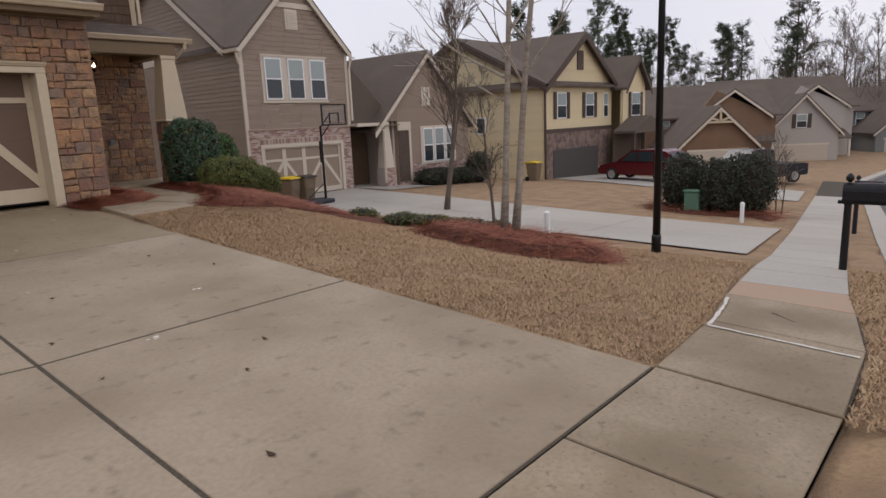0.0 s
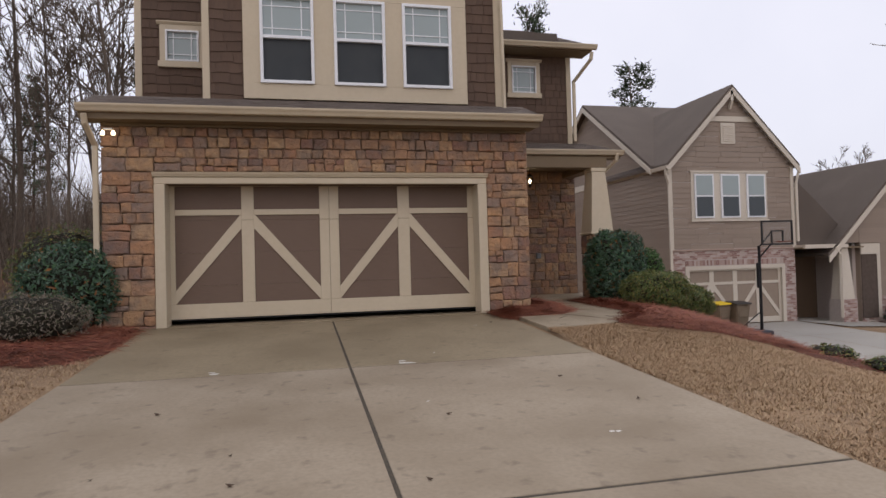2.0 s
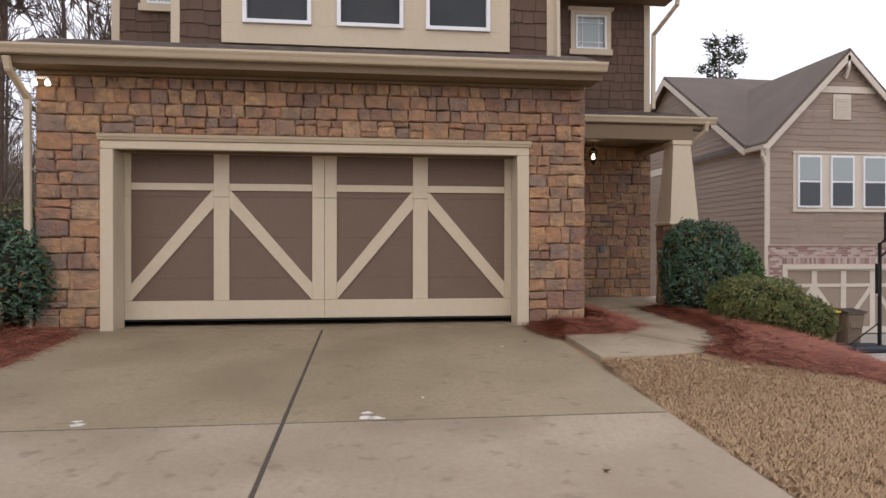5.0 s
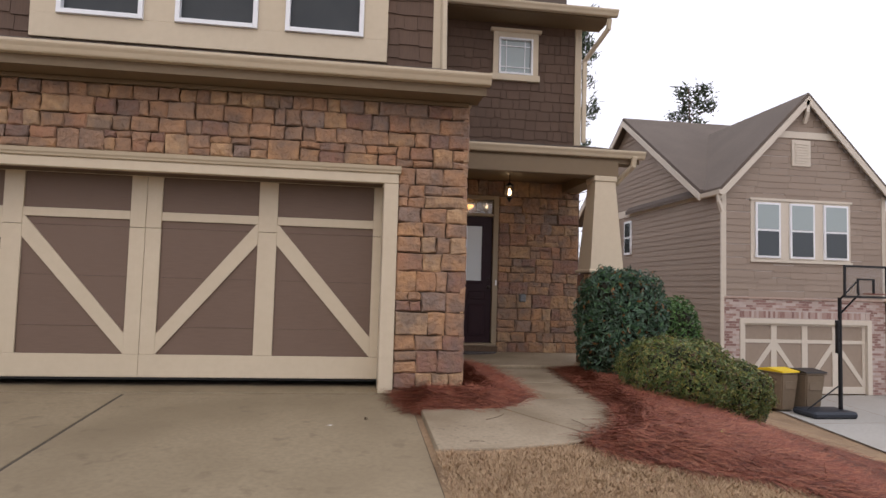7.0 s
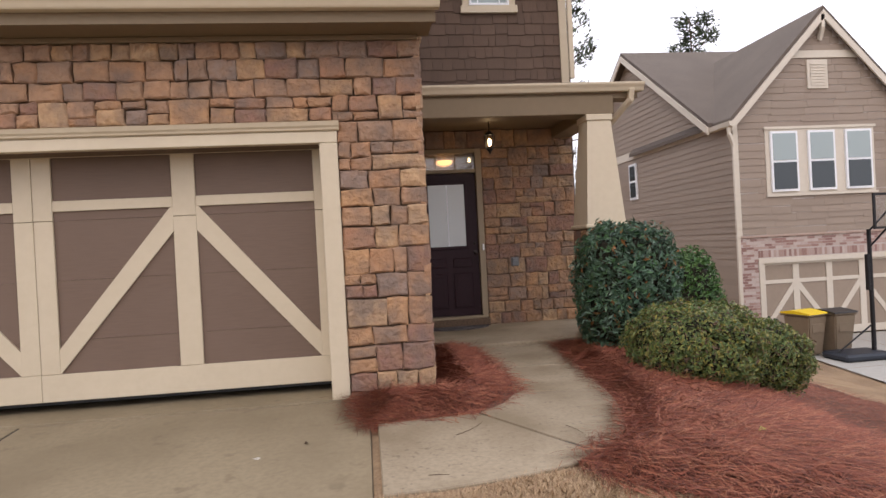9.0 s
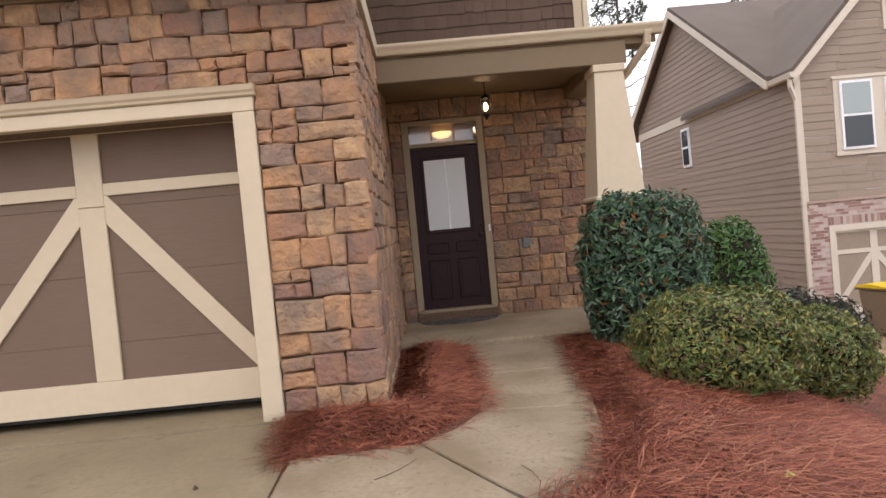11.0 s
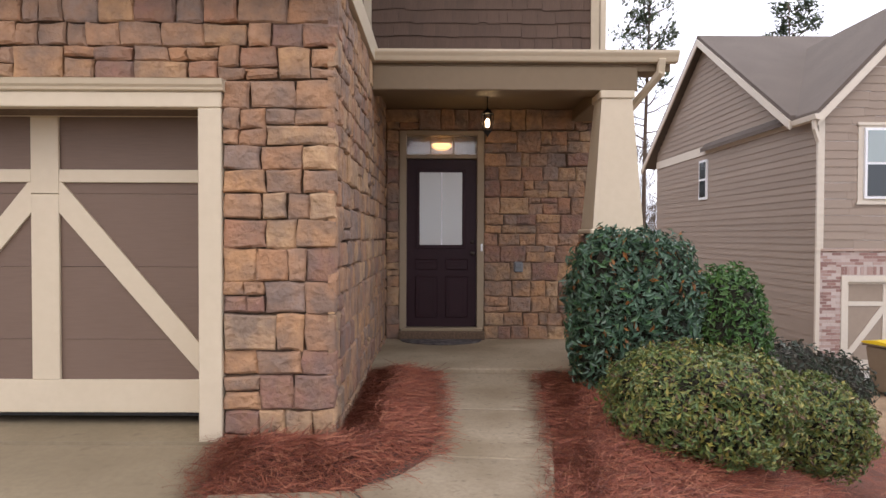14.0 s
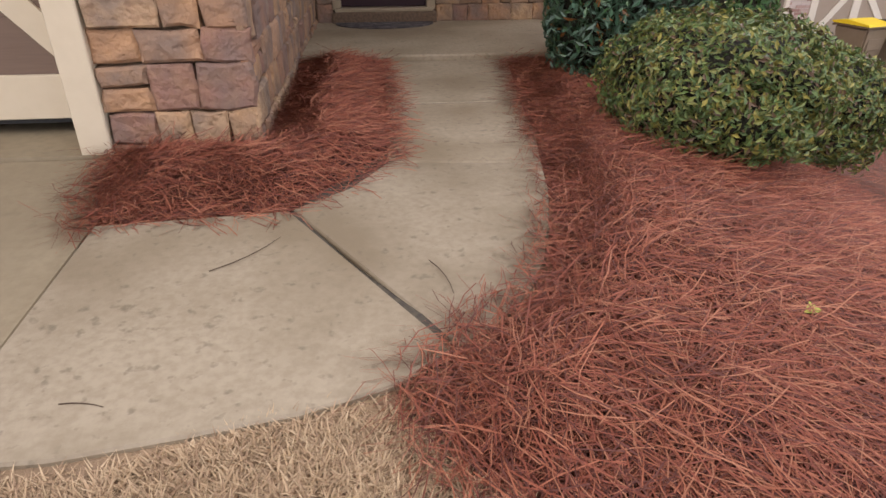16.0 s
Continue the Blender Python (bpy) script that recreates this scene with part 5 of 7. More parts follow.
def pine_tree(at, height, r, seed, label, bare=0.5):
    rng = np.random.default_rng(seed)
    root = thing("pine_tree", at, label, "tree")
    pts = [Vector(at) + Vector((0.3 * math.sin(i * 0.4 + seed) * i / 9, 0.2 * math.cos(i * 0.5 + seed) * i / 9, height * i / 9 - 0.2)) for i in range(10)]
    part("trunk", tube(bmesh.new(), pts, [r * (1 - 0.8 * i / 9) for i in range(10)], 8), PINE_BARK, root, smooth=True)
    verts, faces, lv, lf = [], [], [], []
    for k in range(38):
        f = bare * 0.75 + (1 - bare * 0.75) * (k / 38) ** 0.9
        i = min(8, int(f * 9))
        q = pts[i].lerp(pts[i + 1], f * 9 - i)
        a = rng.uniform(0, 6.2832)
        ln = height * 0.19 * (1.15 - 0.8 * f) * rng.uniform(0.5, 1.2)
        d = Vector((math.cos(a), math.sin(a), rng.uniform(-0.05, 0.5))).normalized()
        limb(verts, faces, q, d, ln, 0.05, 1 if f < bare else 0, rng, 4, 0.06, (0.5, 1), (0, 3, 0), 0.012)
        if f < bare and rng.random() < 0.8:
            continue
        for c in range(5):
            e = q + d * ln * rng.uniform(0.35, 1.1) + Vector(rng.normal(0, 0.03 * height / 3, 3)) + Vector((0, 0, 0.2))
            size = rng.uniform(0.28, 0.6) * height / 18
            for _ in range(26):
                g = Vector(rng.normal(0, 1, 3)).normalized()
                g.z = g.z * 0.6 + 0.25
                o = e + Vector(rng.normal(0, 0.4, 3)) * size
                s = g.cross(Vector((0.3, 0.5, 0.8))).normalized() * 0.05 * size * 3
                n = len(lv)
                lv += [tuple(o - s), tuple(o + s), tuple(o + g * size * rng.uniform(0.5, 0.9))]
                lf.append((n, n + 1, n + 2))
    tagged(part("limb_frame", soup("limb_frame", verts, faces, PINE_BARK), None, root), kind="stuff")
    tagged(part("crown", soup("crown", lv, lf, PINE_LEAF), None, root, "dark green pine needles"), kind="stuff")
    return root


bx, by = 7.50, 4.52
bare_tree("birch_tree", (bx, by, ground_z(bx, by) + 0.1), 8.5, 0.066, 101, "twin-trunked bare birch with pale grey bark in a straw ring", BIRCH_BARK, (0, 4, 5, 12), 2, 0.24, 0.004, 0.03, (0.4, 0.9), 2, 0.30)
bare_tree("ornamental_tree", (7.9, 5.0, ground_z(7.9, 5.0)), 2.7, 0.035, 102, "small bare ornamental tree with arching twigs", BARK, (0, 5, 7, 14), 1, 0.25, 0.003, -0.02, (0.5, 1.1), 2, 0.42)
bare_tree("young_tree", (14.3, 11.7, ground_z(14.3, 11.7)), 6.2, 0.095, 103, "bare young street tree with upright twigs", BARK, (0, 9, 10, 18), 1, 0.3, 0.006, 0.10, (0.4, 0.8), 2, 0.38)
for x, y, h, s in ((19.4, 3.1, 1.7, 104), (21.2, 4.0, 2.0, 105), (24.5, 4.6, 2.2, 106)):
    bare_tree("sapling", (x, y, ground_z(x, y)), h, 0.025, s, "bare multi-stemmed sapling in a straw bed", BARK, (0, 4, 4, 10), 2, 0.2, 0.006, 0.08, (0.4, 0.8), 1, 0.5)

wood_a = [bare_tree("bare_tree", (0, 0, 0), 17, 0.15, 110 + i, "tall bare winter tree at the wood's edge", BARK, (0, 5, 7, 15), 1, 0.28 + 0.1 * (i % 2), 0.018, 0.07, (0.4, 0.8), 2, 0.32) for i in range(4)]
wood_p = [pine_tree((0, 0, 0), 18, 0.165, 120 + i, "tall pine with a high ragged crown", 0.42 + 0.06 * i) for i in range(3)]
for i, o in enumerate(wood_a):
    o["group"] = "bare trees of the wood"
for i, o in enumerate(wood_p):
    o["group"] = "pines of the wood"
spots = []
rng = random.Random(5)
for i in range(40):
    a = radians(rng.uniform(10, 66))
    d = 27 + 40 * rng.random() ** 1.3
    spots.append((-0.6 - d * math.sin(a), 0.7 + d * math.cos(a), "p" if rng.random() < 0.2 else "b", rng.uniform(0.65, 1.05)))
spots += [(-13.0, 27.0, "p", 1.0), (-16.5, 26.5, "p", 1.08), (-10.0, 27.5, "b", 1.05), (-19.5, 22.0, "p", 0.8), (-22.0, 18.5, "p", 0.95), (-8.0, 31.0, "b", 0.95), (-24.0, 14.0, "p", 1.0), (-6.5, 26.0, "b", 0.9), (-12.0, 30.0, "b", 1.1), (-5.8, 30.5, "p", 0.85)]
for i in range(30):
    x, y = rng.uniform(-2, 26), rng.uniform(38, 70)
    spots.append((x, y, "p" if rng.random() < 0.22 else "b", rng.uniform(0.5, 0.72)))
spots += [(16.3, 44, "p", 1.1), (25.5, 47.5, "p", 1.0), (28.3, 50, "p", 1.1), (10.5, 44, "p", 0.78), (12.5, 46, "p", 0.75), (8.0, 42, "p", 0.62)]
for i in range(34):
    x, y = rng.uniform(26, 75), rng.uniform(40, 70)
    spots.append((x, y, "b", rng.uniform(0.55, 0.8)))
for i in range(40):
    a = radians(rng.uniform(5, 34))
    d = rng.uniform(92, 125)
    spots.append((d * math.cos(a), d * math.sin(a), "p" if rng.random() < 0.7 and math.degrees(a) > 11 else "b", rng.uniform(0.8, 1.25)))
used = {"p": 0, "b": 0}
for x, y, kind, s in spots:
    src = wood_p if kind == "p" else wood_a
    k = used[kind]
    used[kind] += 1
    m = Matrix.LocRotScale((x, y, ground_z(x, y) - 0.1), Euler((0, 0, rng.uniform(0, 6.28))), (s, s, s * rng.uniform(0.9, 1.1)))
    if k < len(src):
        src[k].matrix_basis = m
    else:
        copy_thing(src[k % len(src)], m)


def thicket(name, inside_fn, count, hmin, hmax, width, seed, label, mat=THICKET):
    rng = np.random.default_rng(seed)
    verts, faces = [], []
    for _ in range(count):
        x, y = inside_fn(rng)
        z, h = ground_z(x, y) - 0.1, rng.uniform(hmin, hmax) * (0.85 + 0.6 * noise.noise((x * 0.11, y * 0.11, seed)))
        a = rng.uniform(0, 6.28)
        w = width * rng.uniform(0.5, 1.3)
        dx, dy = rng.normal(0, 0.16) * h, rng.normal(0, 0.16) * h
        k = len(verts)
        verts += [(x - w * math.cos(a), y - w * math.sin(a), z), (x + w * math.cos(a), y + w * math.sin(a), z), (x + dx, y + dy, z + h)]
        faces.append((k, k + 1, k + 2))
        for _ in range(3):
            f = rng.uniform(0.3, 0.8)
            px, py, pz = x + dx * f, y + dy * f, z + h * f
            q = rng.normal(0, 0.22, 3) * h
            k = len(verts)
            verts += [(px, py, pz), (px + w * 0.6, py + w * 0.6, pz), (px + q[0], py + q[1], pz + abs(q[2]) + 0.1 * h)]
            faces.append((k, k + 1, k + 2))
    tagged(part(name, soup(name, verts, faces, mat), None), label, "undergrowth", "", "stuff")


def ring(a0, a1, d0, d1):
    def f(rng):
        a, d = radians(rng.uniform(a0, a1)), rng.uniform(d0, d1)
        return -0.6 - d * math.sin(a), 0.7 + d * math.cos(a)
    return f


thicket("undergrowth", ring(2, 72, 30, 75), 14000, 1.0, 5.5, 0.035, 131, "brown leafless undergrowth between the trees of the wood")
thicket("far_woods", ring(2, 80, 70, 130), 20000, 5, 16, 0.085, 132, "grey-brown leafless woods in the distance")
thicket("far_woods", ring(-62, 2, 55, 95), 10000, 3, 8, 0.07, 133, "grey-brown leafless woods behind the houses")
thicket("far_woods", lambda r: (r.uniform(85, 150), r.uniform(-25, 70)), 9000, 5, 13, 0.10, 134, "grey-brown leafless woods beyond the street")
thicket("brush", lambda r: (r.uniform(-20, -8), r.uniform(10, 24)), 7000, 0.25, 1.0, 0.014, 135, "dead brown weeds and brush behind the silt fence")


# ---- the taupe house next door ----
def boards(parent, name, mat, make, z0, z1, step):
    """Lap boards, one part each; make(z) gives the board's (u0, u1) or None."""
    z = z0
    while z < z1 - 0.01:
        make(z, min(step, z1 - z))
        z += step


def lap_x(parent, mat, x0, x1, y, z, h, name="siding_board"):
    pts = [(y, z), (y - 0.02, z), (y - 0.004, z + h), (y, z + h)]
    part(name, prismm(pts, "x", x0, x1), mat, parent)


def lap_y(parent, mat, y0, y1, x, z, h, name="siding_board"):
    pts = [(x, z), (x - 0.02, z), (x - 0.004, z + h), (x, z + h)]
    part(name, prismm(pts, "y", y0, y1), mat, parent)


def gable_roof(parent, x0, x1, y0, y1, ze, za, over, thick, mat, axis="y", name="roof", rake=None, rake_mat=TRIM):
    """Two roof slopes with their ridge along axis; rake boards at the low end of it."""
    if axis == "y":
        xm = (x0 + x1) / 2
        s = (za - ze) / (xm - x0)
        for a in (-1, 1):
            xe = x0 - over if a < 0 else x1 + over
            pts = [(xe, ze - s * over), (xm, za), (xm, za + thick), (xe, ze - s * over + thick)]
            part("roof_slope", prismm(pts, "y", y0 - over, y1 + over), mat, parent)
            if rake:
                pts = [(xe, ze - s * over - rake), (xm, za - rake), (xm, za - 0.005), (xe, ze - s * over - 0.005)]
                part("rake_board", prismm(pts, "y", y0 - over - 0.03, y0 - over + 0.02), rake_mat, parent)
    else:
        ym = (y0 + y1) / 2
        s = (za - ze) / (ym - y0)
        for a in (-1, 1):
            ye = y0 - over if a < 0 else y1 + over
            pts = [(ye, ze - s * over), (ym, za), (ym, za + thick), (ye, ze - s * over + thick)]
            part("roof_slope", prismm(pts, "x", x0 - over, x1 + over), mat, parent)
            if rake:
                pts = [(ye, ze - s * over - rake), (ym, za - rake), (ym, za - 0.005), (ye, ze - s * over - 0.005)]
                part("rake_board", prismm(pts, "x", x0 - over - 0.03, x0 - over + 0.02), rake_mat, parent)


def house_window(parent, x0, x1, z0, z1, y, frame_mat=WHITE, shutters=None, up=None):
    win = part("window", boxm(x0, x1, y - 0.03, y + 0.03, z0, z1), frame_mat, parent)
    t, zm = 0.06, (z0 + z1) / 2
    part("pane", boxm(x0 + t, x1 - t, y - 0.04, y - 0.031, z0 + t, zm - 0.03), GLASS, win)
    part("pane", boxm(x0 + t, x1 - t, y - 0.04, y - 0.031, zm + 0.03, z1 - t), up or GLASS_BLIND, win)
    if shutters:
        for a, b in ((x0 - 0.36, x0 - 0.04), (x1 + 0.04, x1 + 0.36)):
            sh = part("shutter", boxm(a, b, y - 0.05, y, z0 - 0.02, z1 + 0.02, 0.01), shutters, parent)
            for k in range(9):
                z = z0 + 0.06 + (z1 - z0 - 0.1) * k / 9
                part("louvre", boxm(a + 0.05, b - 0.05, y - 0.062, y - 0.051, z, z + (z1 - z0) / 15), shutters, sh)
    return win


def carriage_door(parent, x0, x1, z0, z1, y, panel, frame_mat):
    """A double garage door with crossed boards."""
    door = part("garage_door", boxm(x0, x1, y, y + 0.06, z0, z1), panel, parent)
    w, h = x1 - x0, z1 - z0
    xm = (x0 + x1) / 2
    for u in (0.0, 0.25, 0.5, 0.75, 1.0):
        c = x0 + w * u
        a, b = max(x0, c - 0.09), min(x1, c + 0.09)
        part("stile", boxm(a, b, y - 0.025, y, z0, z1), frame_mat, door)
    for a, b in ((0.0, 0.10), (0.72, 0.77), (0.97, 1.0)):
        part("rail", boxm(x0, x1, y - 0.028, y - 0.002, z0 + h * a, z0 + h * b), frame_mat, door)
    for i, s in ((0.25, -1), (0.25, 1), (0.75, -1), (0.75, 1)):
        c = x0 + w * i + s * 0.09
        e = x0 + w * (i + s * 0.25) - s * 0.09
        part("diagonal_board", prismm([(c, z0 + h * 0.72), (c, z0 + h * 0.62), (e, z0 + h * 0.10), (e, z0 + h * 0.2), (c + s * 0.03, z0 + h * 0.72)], "y", y - 0.022, y - 0.001), frame_mat, door)
    return door


def bricks(parent, x0, x1, z0, z1, y, seed, soldier=False):
    rng = random.Random(seed)
    verts, faces = [], []
    z, row = z0, 0
    bw, bh = (0.075, 0.2) if soldier else (0.21, 0.072)
    while z < z1 - 0.02:
        x = x0 - (bw / 2 if row % 2 else 0)
        while x < x1 - 0.01:
            a, b = max(x0, x), min(x1, x + bw - 0.011)
            if b - a > 0.02:
                k, d = len(verts), rng.uniform(0.006, 0.012)
                t = min(z1, z + bh - 0.011)
                verts += [(a, y - d, z), (b, y - d, z), (b, y - d, t), (a, y - d, t), (a, y, z), (b, y, z), (b, y, t), (a, y, t)]
                faces += [tuple(k + i for i in f) for f in ((0, 1, 2, 3), (4, 5, 1, 0), (3, 2, 6, 7), (4, 0, 3, 7), (1, 5, 6, 2))]
            x += bw
        z += bh
        row += 1
    return tagged(part("bricks", soup("bricks", verts, [tuple(f) for f in faces], BRICK_ISL), None, parent), "weathered pale red bricks", kind="stuff")


BRICK_ISL = palette("weathered_brick", [(0.37, 0.25, 0.215, 1), (0.30, 0.18, 0.155, 1), (0.46, 0.37, 0.33, 1), (0.26, 0.155, 0.135, 1), (0.50, 0.42, 0.38, 1), (0.41, 0.30, 0.265, 1)], 0.9, None, None, "ShaderNodeNewGeometry")
NZ = -1.72
taupe = thing("taupe_house", (12.7, 20.43, NZ), "two-storey taupe lap-sided house with cream trim and a front gable", "house")
FY = 20.43
part("front_wall", prismm([(12.7, NZ - 0.6), (13.3, NZ - 0.6), (13.3, 0.36), (17.5, 0.36), (17.5, NZ - 0.6), (17.96, NZ - 0.6), (17.96, 4.28), (15.34, 7.03), (12.7, 4.28)], "y", FY, FY + 0.2), MORTAR_PALE, taupe)
part("side_wall", prismm([(FY + 0.2, NZ - 0.6), (31.3, NZ - 0.6), (31.3, 4.3), (31.3, 4.6), (26.7, 7.75), (FY + 1.0, 4.3), (FY + 0.2, 4.3)], "x", 12.7, 12.9), SIDING, taupe)
part("far_wall", boxm(17.76, 17.96, FY + 0.2, 31.3, NZ - 0.6, 4.3), SIDING, taupe)
part("back_wall", boxm(12.9, 17.76, 31.1, 31.3, NZ - 0.6, 4.3), SIDING, taupe)
gable_roof(taupe, 12.72, 17.96, FY, 26.5, 4.33, 7.08, 0.2, 0.12, ROOF, "y", rake=0.24, rake_mat=GREYTRIM)
gable_roof(taupe, 12.7, 18.2, FY + 1.0, 32.0, 4.36, 7.83, 0.3, 0.12, ROOF, "x", rake=0.22, rake_mat=GREYTRIM)


def taupe_side(z, h):
    if z < 4.3:
        lap_y(taupe, SIDING, FY + 0.02, 31.3, 12.7, z, h)
    else:
        f = (z + h - 4.3) / 3.5
        lap_y(taupe, SIDING, FY + 1.0 + 5.3 * f, min(31.3, 31.9 - 5.25 * f), 12.7, z, h)


boards(taupe, "", SIDING, taupe_side, NZ - 0.3, 7.6, 0.178)


def taupe_front(z, h):
    f = max(0.0, (z + h - 4.28) / 2.75)
    rng = random.Random(int(z * 1000))
    x, e = 12.74 + 2.6 * f, 17.92 - 2.6 * f
    while x < e - 0.05:
        w = min(rng.uniform(0.5, 1.1), e - x)
        lap_x(taupe, SIDING, x, x + w - 0.004, FY, z + rng.choice((0, 0.02, -0.015)), h)
        x += w


boards(taupe, "", SIDING, taupe_front, 1.09, 6.9, 0.19)
bricks(taupe, 12.71, 17.95, 0.72, 1.03, FY, 1)
bricks(taupe, 12.71, 13.24, NZ - 0.2, 0.72, FY, 2)
bricks(taupe, 17.48, 17.95, NZ - 0.2, 0.72, FY, 3)
bricks(taupe, 13.24, 17.48, 0.49, 0.69, FY, 4, True)
part("rowlock_sill", boxm(12.66, 18.0, FY - 0.05, FY, 1.03, 1.09, 0.01), BRICK, taupe)
part("garage_casing", boxm(13.24, 13.38, FY - 0.03, FY + 0.1, NZ, 0.47), GREYTRIM, taupe)
part("garage_casing", boxm(17.34, 17.48, FY - 0.03, FY + 0.1, NZ, 0.47), GREYTRIM, taupe)
part("garage_casing", boxm(13.38, 17.34, FY - 0.03, FY + 0.1, 0.33, 0.47), GREYTRIM, taupe)
carriage_door(taupe, 13.38, 17.34, NZ + 0.02, 0.33, FY + 0.1, material("taupe_garage_panel", (0.30, 0.235, 0.18, 1), 0.6, 0, (8, (0.27, 0.21, 0.16, 1), 0.5)), GREYTRIM)
part("band_board", boxm(12.66, 12.69, FY + 0.3, 31.3, 4.05, 4.33), GREYTRIM, taupe)
part("corner_board", boxm(12.66, 12.80, FY - 0.035, FY - 0.005, 1.09, 4.2), GREYTRIM, taupe)
part("corner_board", boxm(17.86, 18.0, FY - 0.035, FY - 0.005, 1.09, 4.2), GREYTRIM, taupe)
part("collar_trim", prismm([(14.2, 5.83), (16.48, 5.83), (16.28, 6.03), (14.4, 6.03)], "y", FY - 0.05, FY - 0.02), GREYTRIM, taupe)
vent = part("gable_vent", boxm(14.9, 15.5, FY - 0.05, FY, 5.0, 5.78), GREYTRIM, taupe)
for k in range(8):
    part("louvre", boxm(14.98, 15.42, FY - 0.07, FY - 0.051, 5.08 + k * 0.08, 5.13 + k * 0.08), GREYTRIM, vent)
bracket = bmesh.new()
beam(bracket, (15.3, FY - 0.18, 6.6), (15.3, FY - 0.18, 6.95), 0.1)
beam(bracket, (15.3, FY - 0.05, 6.3), (15.3, FY - 0.2, 6.6), 0.09)
part("gable_bracket", bracket, GREYTRIM, taupe)
part("window_panel", boxm(13.58, 16.80, FY - 0.03, FY - 0.004, 2.17, 3.92), GREYTRIM, taupe)
part("window_sill", boxm(13.54, 16.84, FY - 0.07, FY - 0.031, 2.11, 2.17), GREYTRIM, taupe)
part("window_head", boxm(13.54, 16.84, FY - 0.07, FY - 0.031, 3.92, 3.99), GREYTRIM, taupe)
for a in (13.70, 14.80, 15.90):
    house_window(taupe, a, a + 0.79, 2.24, 3.86, FY - 0.06)
sw = part("side_window", boxm(12.63, 12.70, 26.45, 27.05, 2.58, 3.88), WHITE, taupe)
part("pane", boxm(12.622, 12.629, 26.52, 26.98, 2.66, 3.20), GLASS, sw)
part("pane", boxm(12.622, 12.629, 26.52, 26.98, 3.27, 3.80), GLASS, sw)
part("gutter", prismm([(12.54, 4.0), (12.43, 4.02), (12.41, 4.14), (12.54, 4.14)], "y", FY - 0.3, FY + 0.7), GREYTRIM, taupe)
pipe = bmesh.new()
for p, q in (((12.48, FY - 0.15, 4.02), (12.49, FY - 0.15, 3.8)), ((12.49, FY - 0.15, 3.82), (12.62, FY - 0.12, 3.5)), ((12.62, FY - 0.12, 3.53), (12.62, FY - 0.12, NZ + 0.2))):
    beam(pipe, p, q, 0.09, 0.07)
part("downspout", pipe, GREYTRIM, taupe)
pipe = bmesh.new()
for p, q in (((18.14, FY - 0.15, 4.0), (18.04, FY - 0.1, 3.5)), ((18.04, FY - 0.1, 3.54), (18.04, FY - 0.1, 1.3))):
    beam(pipe, p, q, 0.09, 0.07)
part("downspout", pipe, GREYTRIM, taupe)

# its entry wing
wing = thing("entry_wing", (20, 20.2, NZ), "low taupe entry wing with a steep front gable and a porch", "house")
WY = 20.2
part("front_wall", prismm([(20.7, NZ - 0.6), (26.0, NZ - 0.6), (26.0, 1.2), (22.8, 4.3), (19.6, 1.2), (20.7, 1.2)], "y", WY, WY + 0.2), SIDING, wing)
part("porch_wall", boxm(17.9, 20.7, 22.2, 22.4, NZ - 0.6, 2.2), MORTAR, wing)
part("side_wall", boxm(25.8, 26.0, WY + 0.2, 30, NZ - 0.6, 1.2), SIDING, wing)
part("porch_side", boxm(20.55, 20.7, WY + 0.2, 22.2, NZ - 0.6, 1.2), MORTAR_PALE, wing)
part("porch_soffit", boxm(17.9, 20.7, WY - 0.2, 22.2, 1.0, 1.06), TRIM_TAN_SHADED, wing)
gable_roof(wing, 19.3, 26.3, WY, 31, 1.0, 4.45, 0.3, 0.12, ROOF, "y", rake=0.24, rake_mat=GREYTRIM)
part("porch_roof", prismm([(17.95, 1.02), (19.6, 1.02), (20.2, 1.7), (20.2, 1.9), (17.95, 4.0)], "y", WY + 0.4, 31), ROOF, wing)
part("porch_eave", boxm(17.95, 19.9, WY - 0.3, WY + 0.4, 1.02, 1.16), GREYTRIM, wing)
boards(wing, "", SIDING, lambda z, h: lap_x(wing, SIDING, max(20.7, 19.5 + (z + h - 1.0)) if z > 1.0 else 20.7, 26.1 - max(0.0, z + h - 1.0), WY, z, h), -0.9, 4.0, 0.19)
bricks(wing, 20.72, 25.98, NZ - 0.3, -0.9, WY, 6)
part("gable_vent", boxm(22.5, 23.1, WY - 0.05, WY - 0.022, 1.9, 2.8), GREYTRIM, wing)
part("window_panel", boxm(22.3, 25.0, WY - 0.05, WY - 0.022, -1.0, 0.9), GREYTRIM, wing)
for a in (22.45, 23.3, 24.15):
    house_window(wing, a, a + 0.72, -0.9, 0.8, WY - 0.07)
part("porch_trim", boxm(20.7, 21.6, WY - 0.06, WY - 0.022, 0.75, 1.15), GREYTRIM, wing)
part("porch_trim", boxm(21.45, 21.6, WY - 0.06, WY - 0.022, NZ, 0.75), GREYTRIM, wing)
# flat dark panel, no recess: the side opening's shade is put into its colour
part("dark_opening", boxm(20.72, 21.45, WY - 0.05, WY - 0.022, NZ, 0.72), material("painted_brick_shade", (0.10, 0.075, 0.06, 1), 0.9, 0, (9, (0.07, 0.05, 0.04, 1), 0.6)), wing, "dark panel painted as the shade of the side opening")
col = bmesh.new()
a = [col.verts.new((x, y, -0.95)) for x, y in ((19.6, WY - 0.25), (20.15, WY - 0.25), (20.15, WY + 0.3), (19.6, WY + 0.3))]
b = [col.verts.new((x, y, 1.02)) for x, y in ((19.72, WY - 0.13), (20.03, WY - 0.13), (20.03, WY + 0.18), (19.72, WY + 0.18))]
for i in range(4):
    col.faces.new((a[i], a[(i + 1) % 4], b[(i + 1) % 4], b[i]))
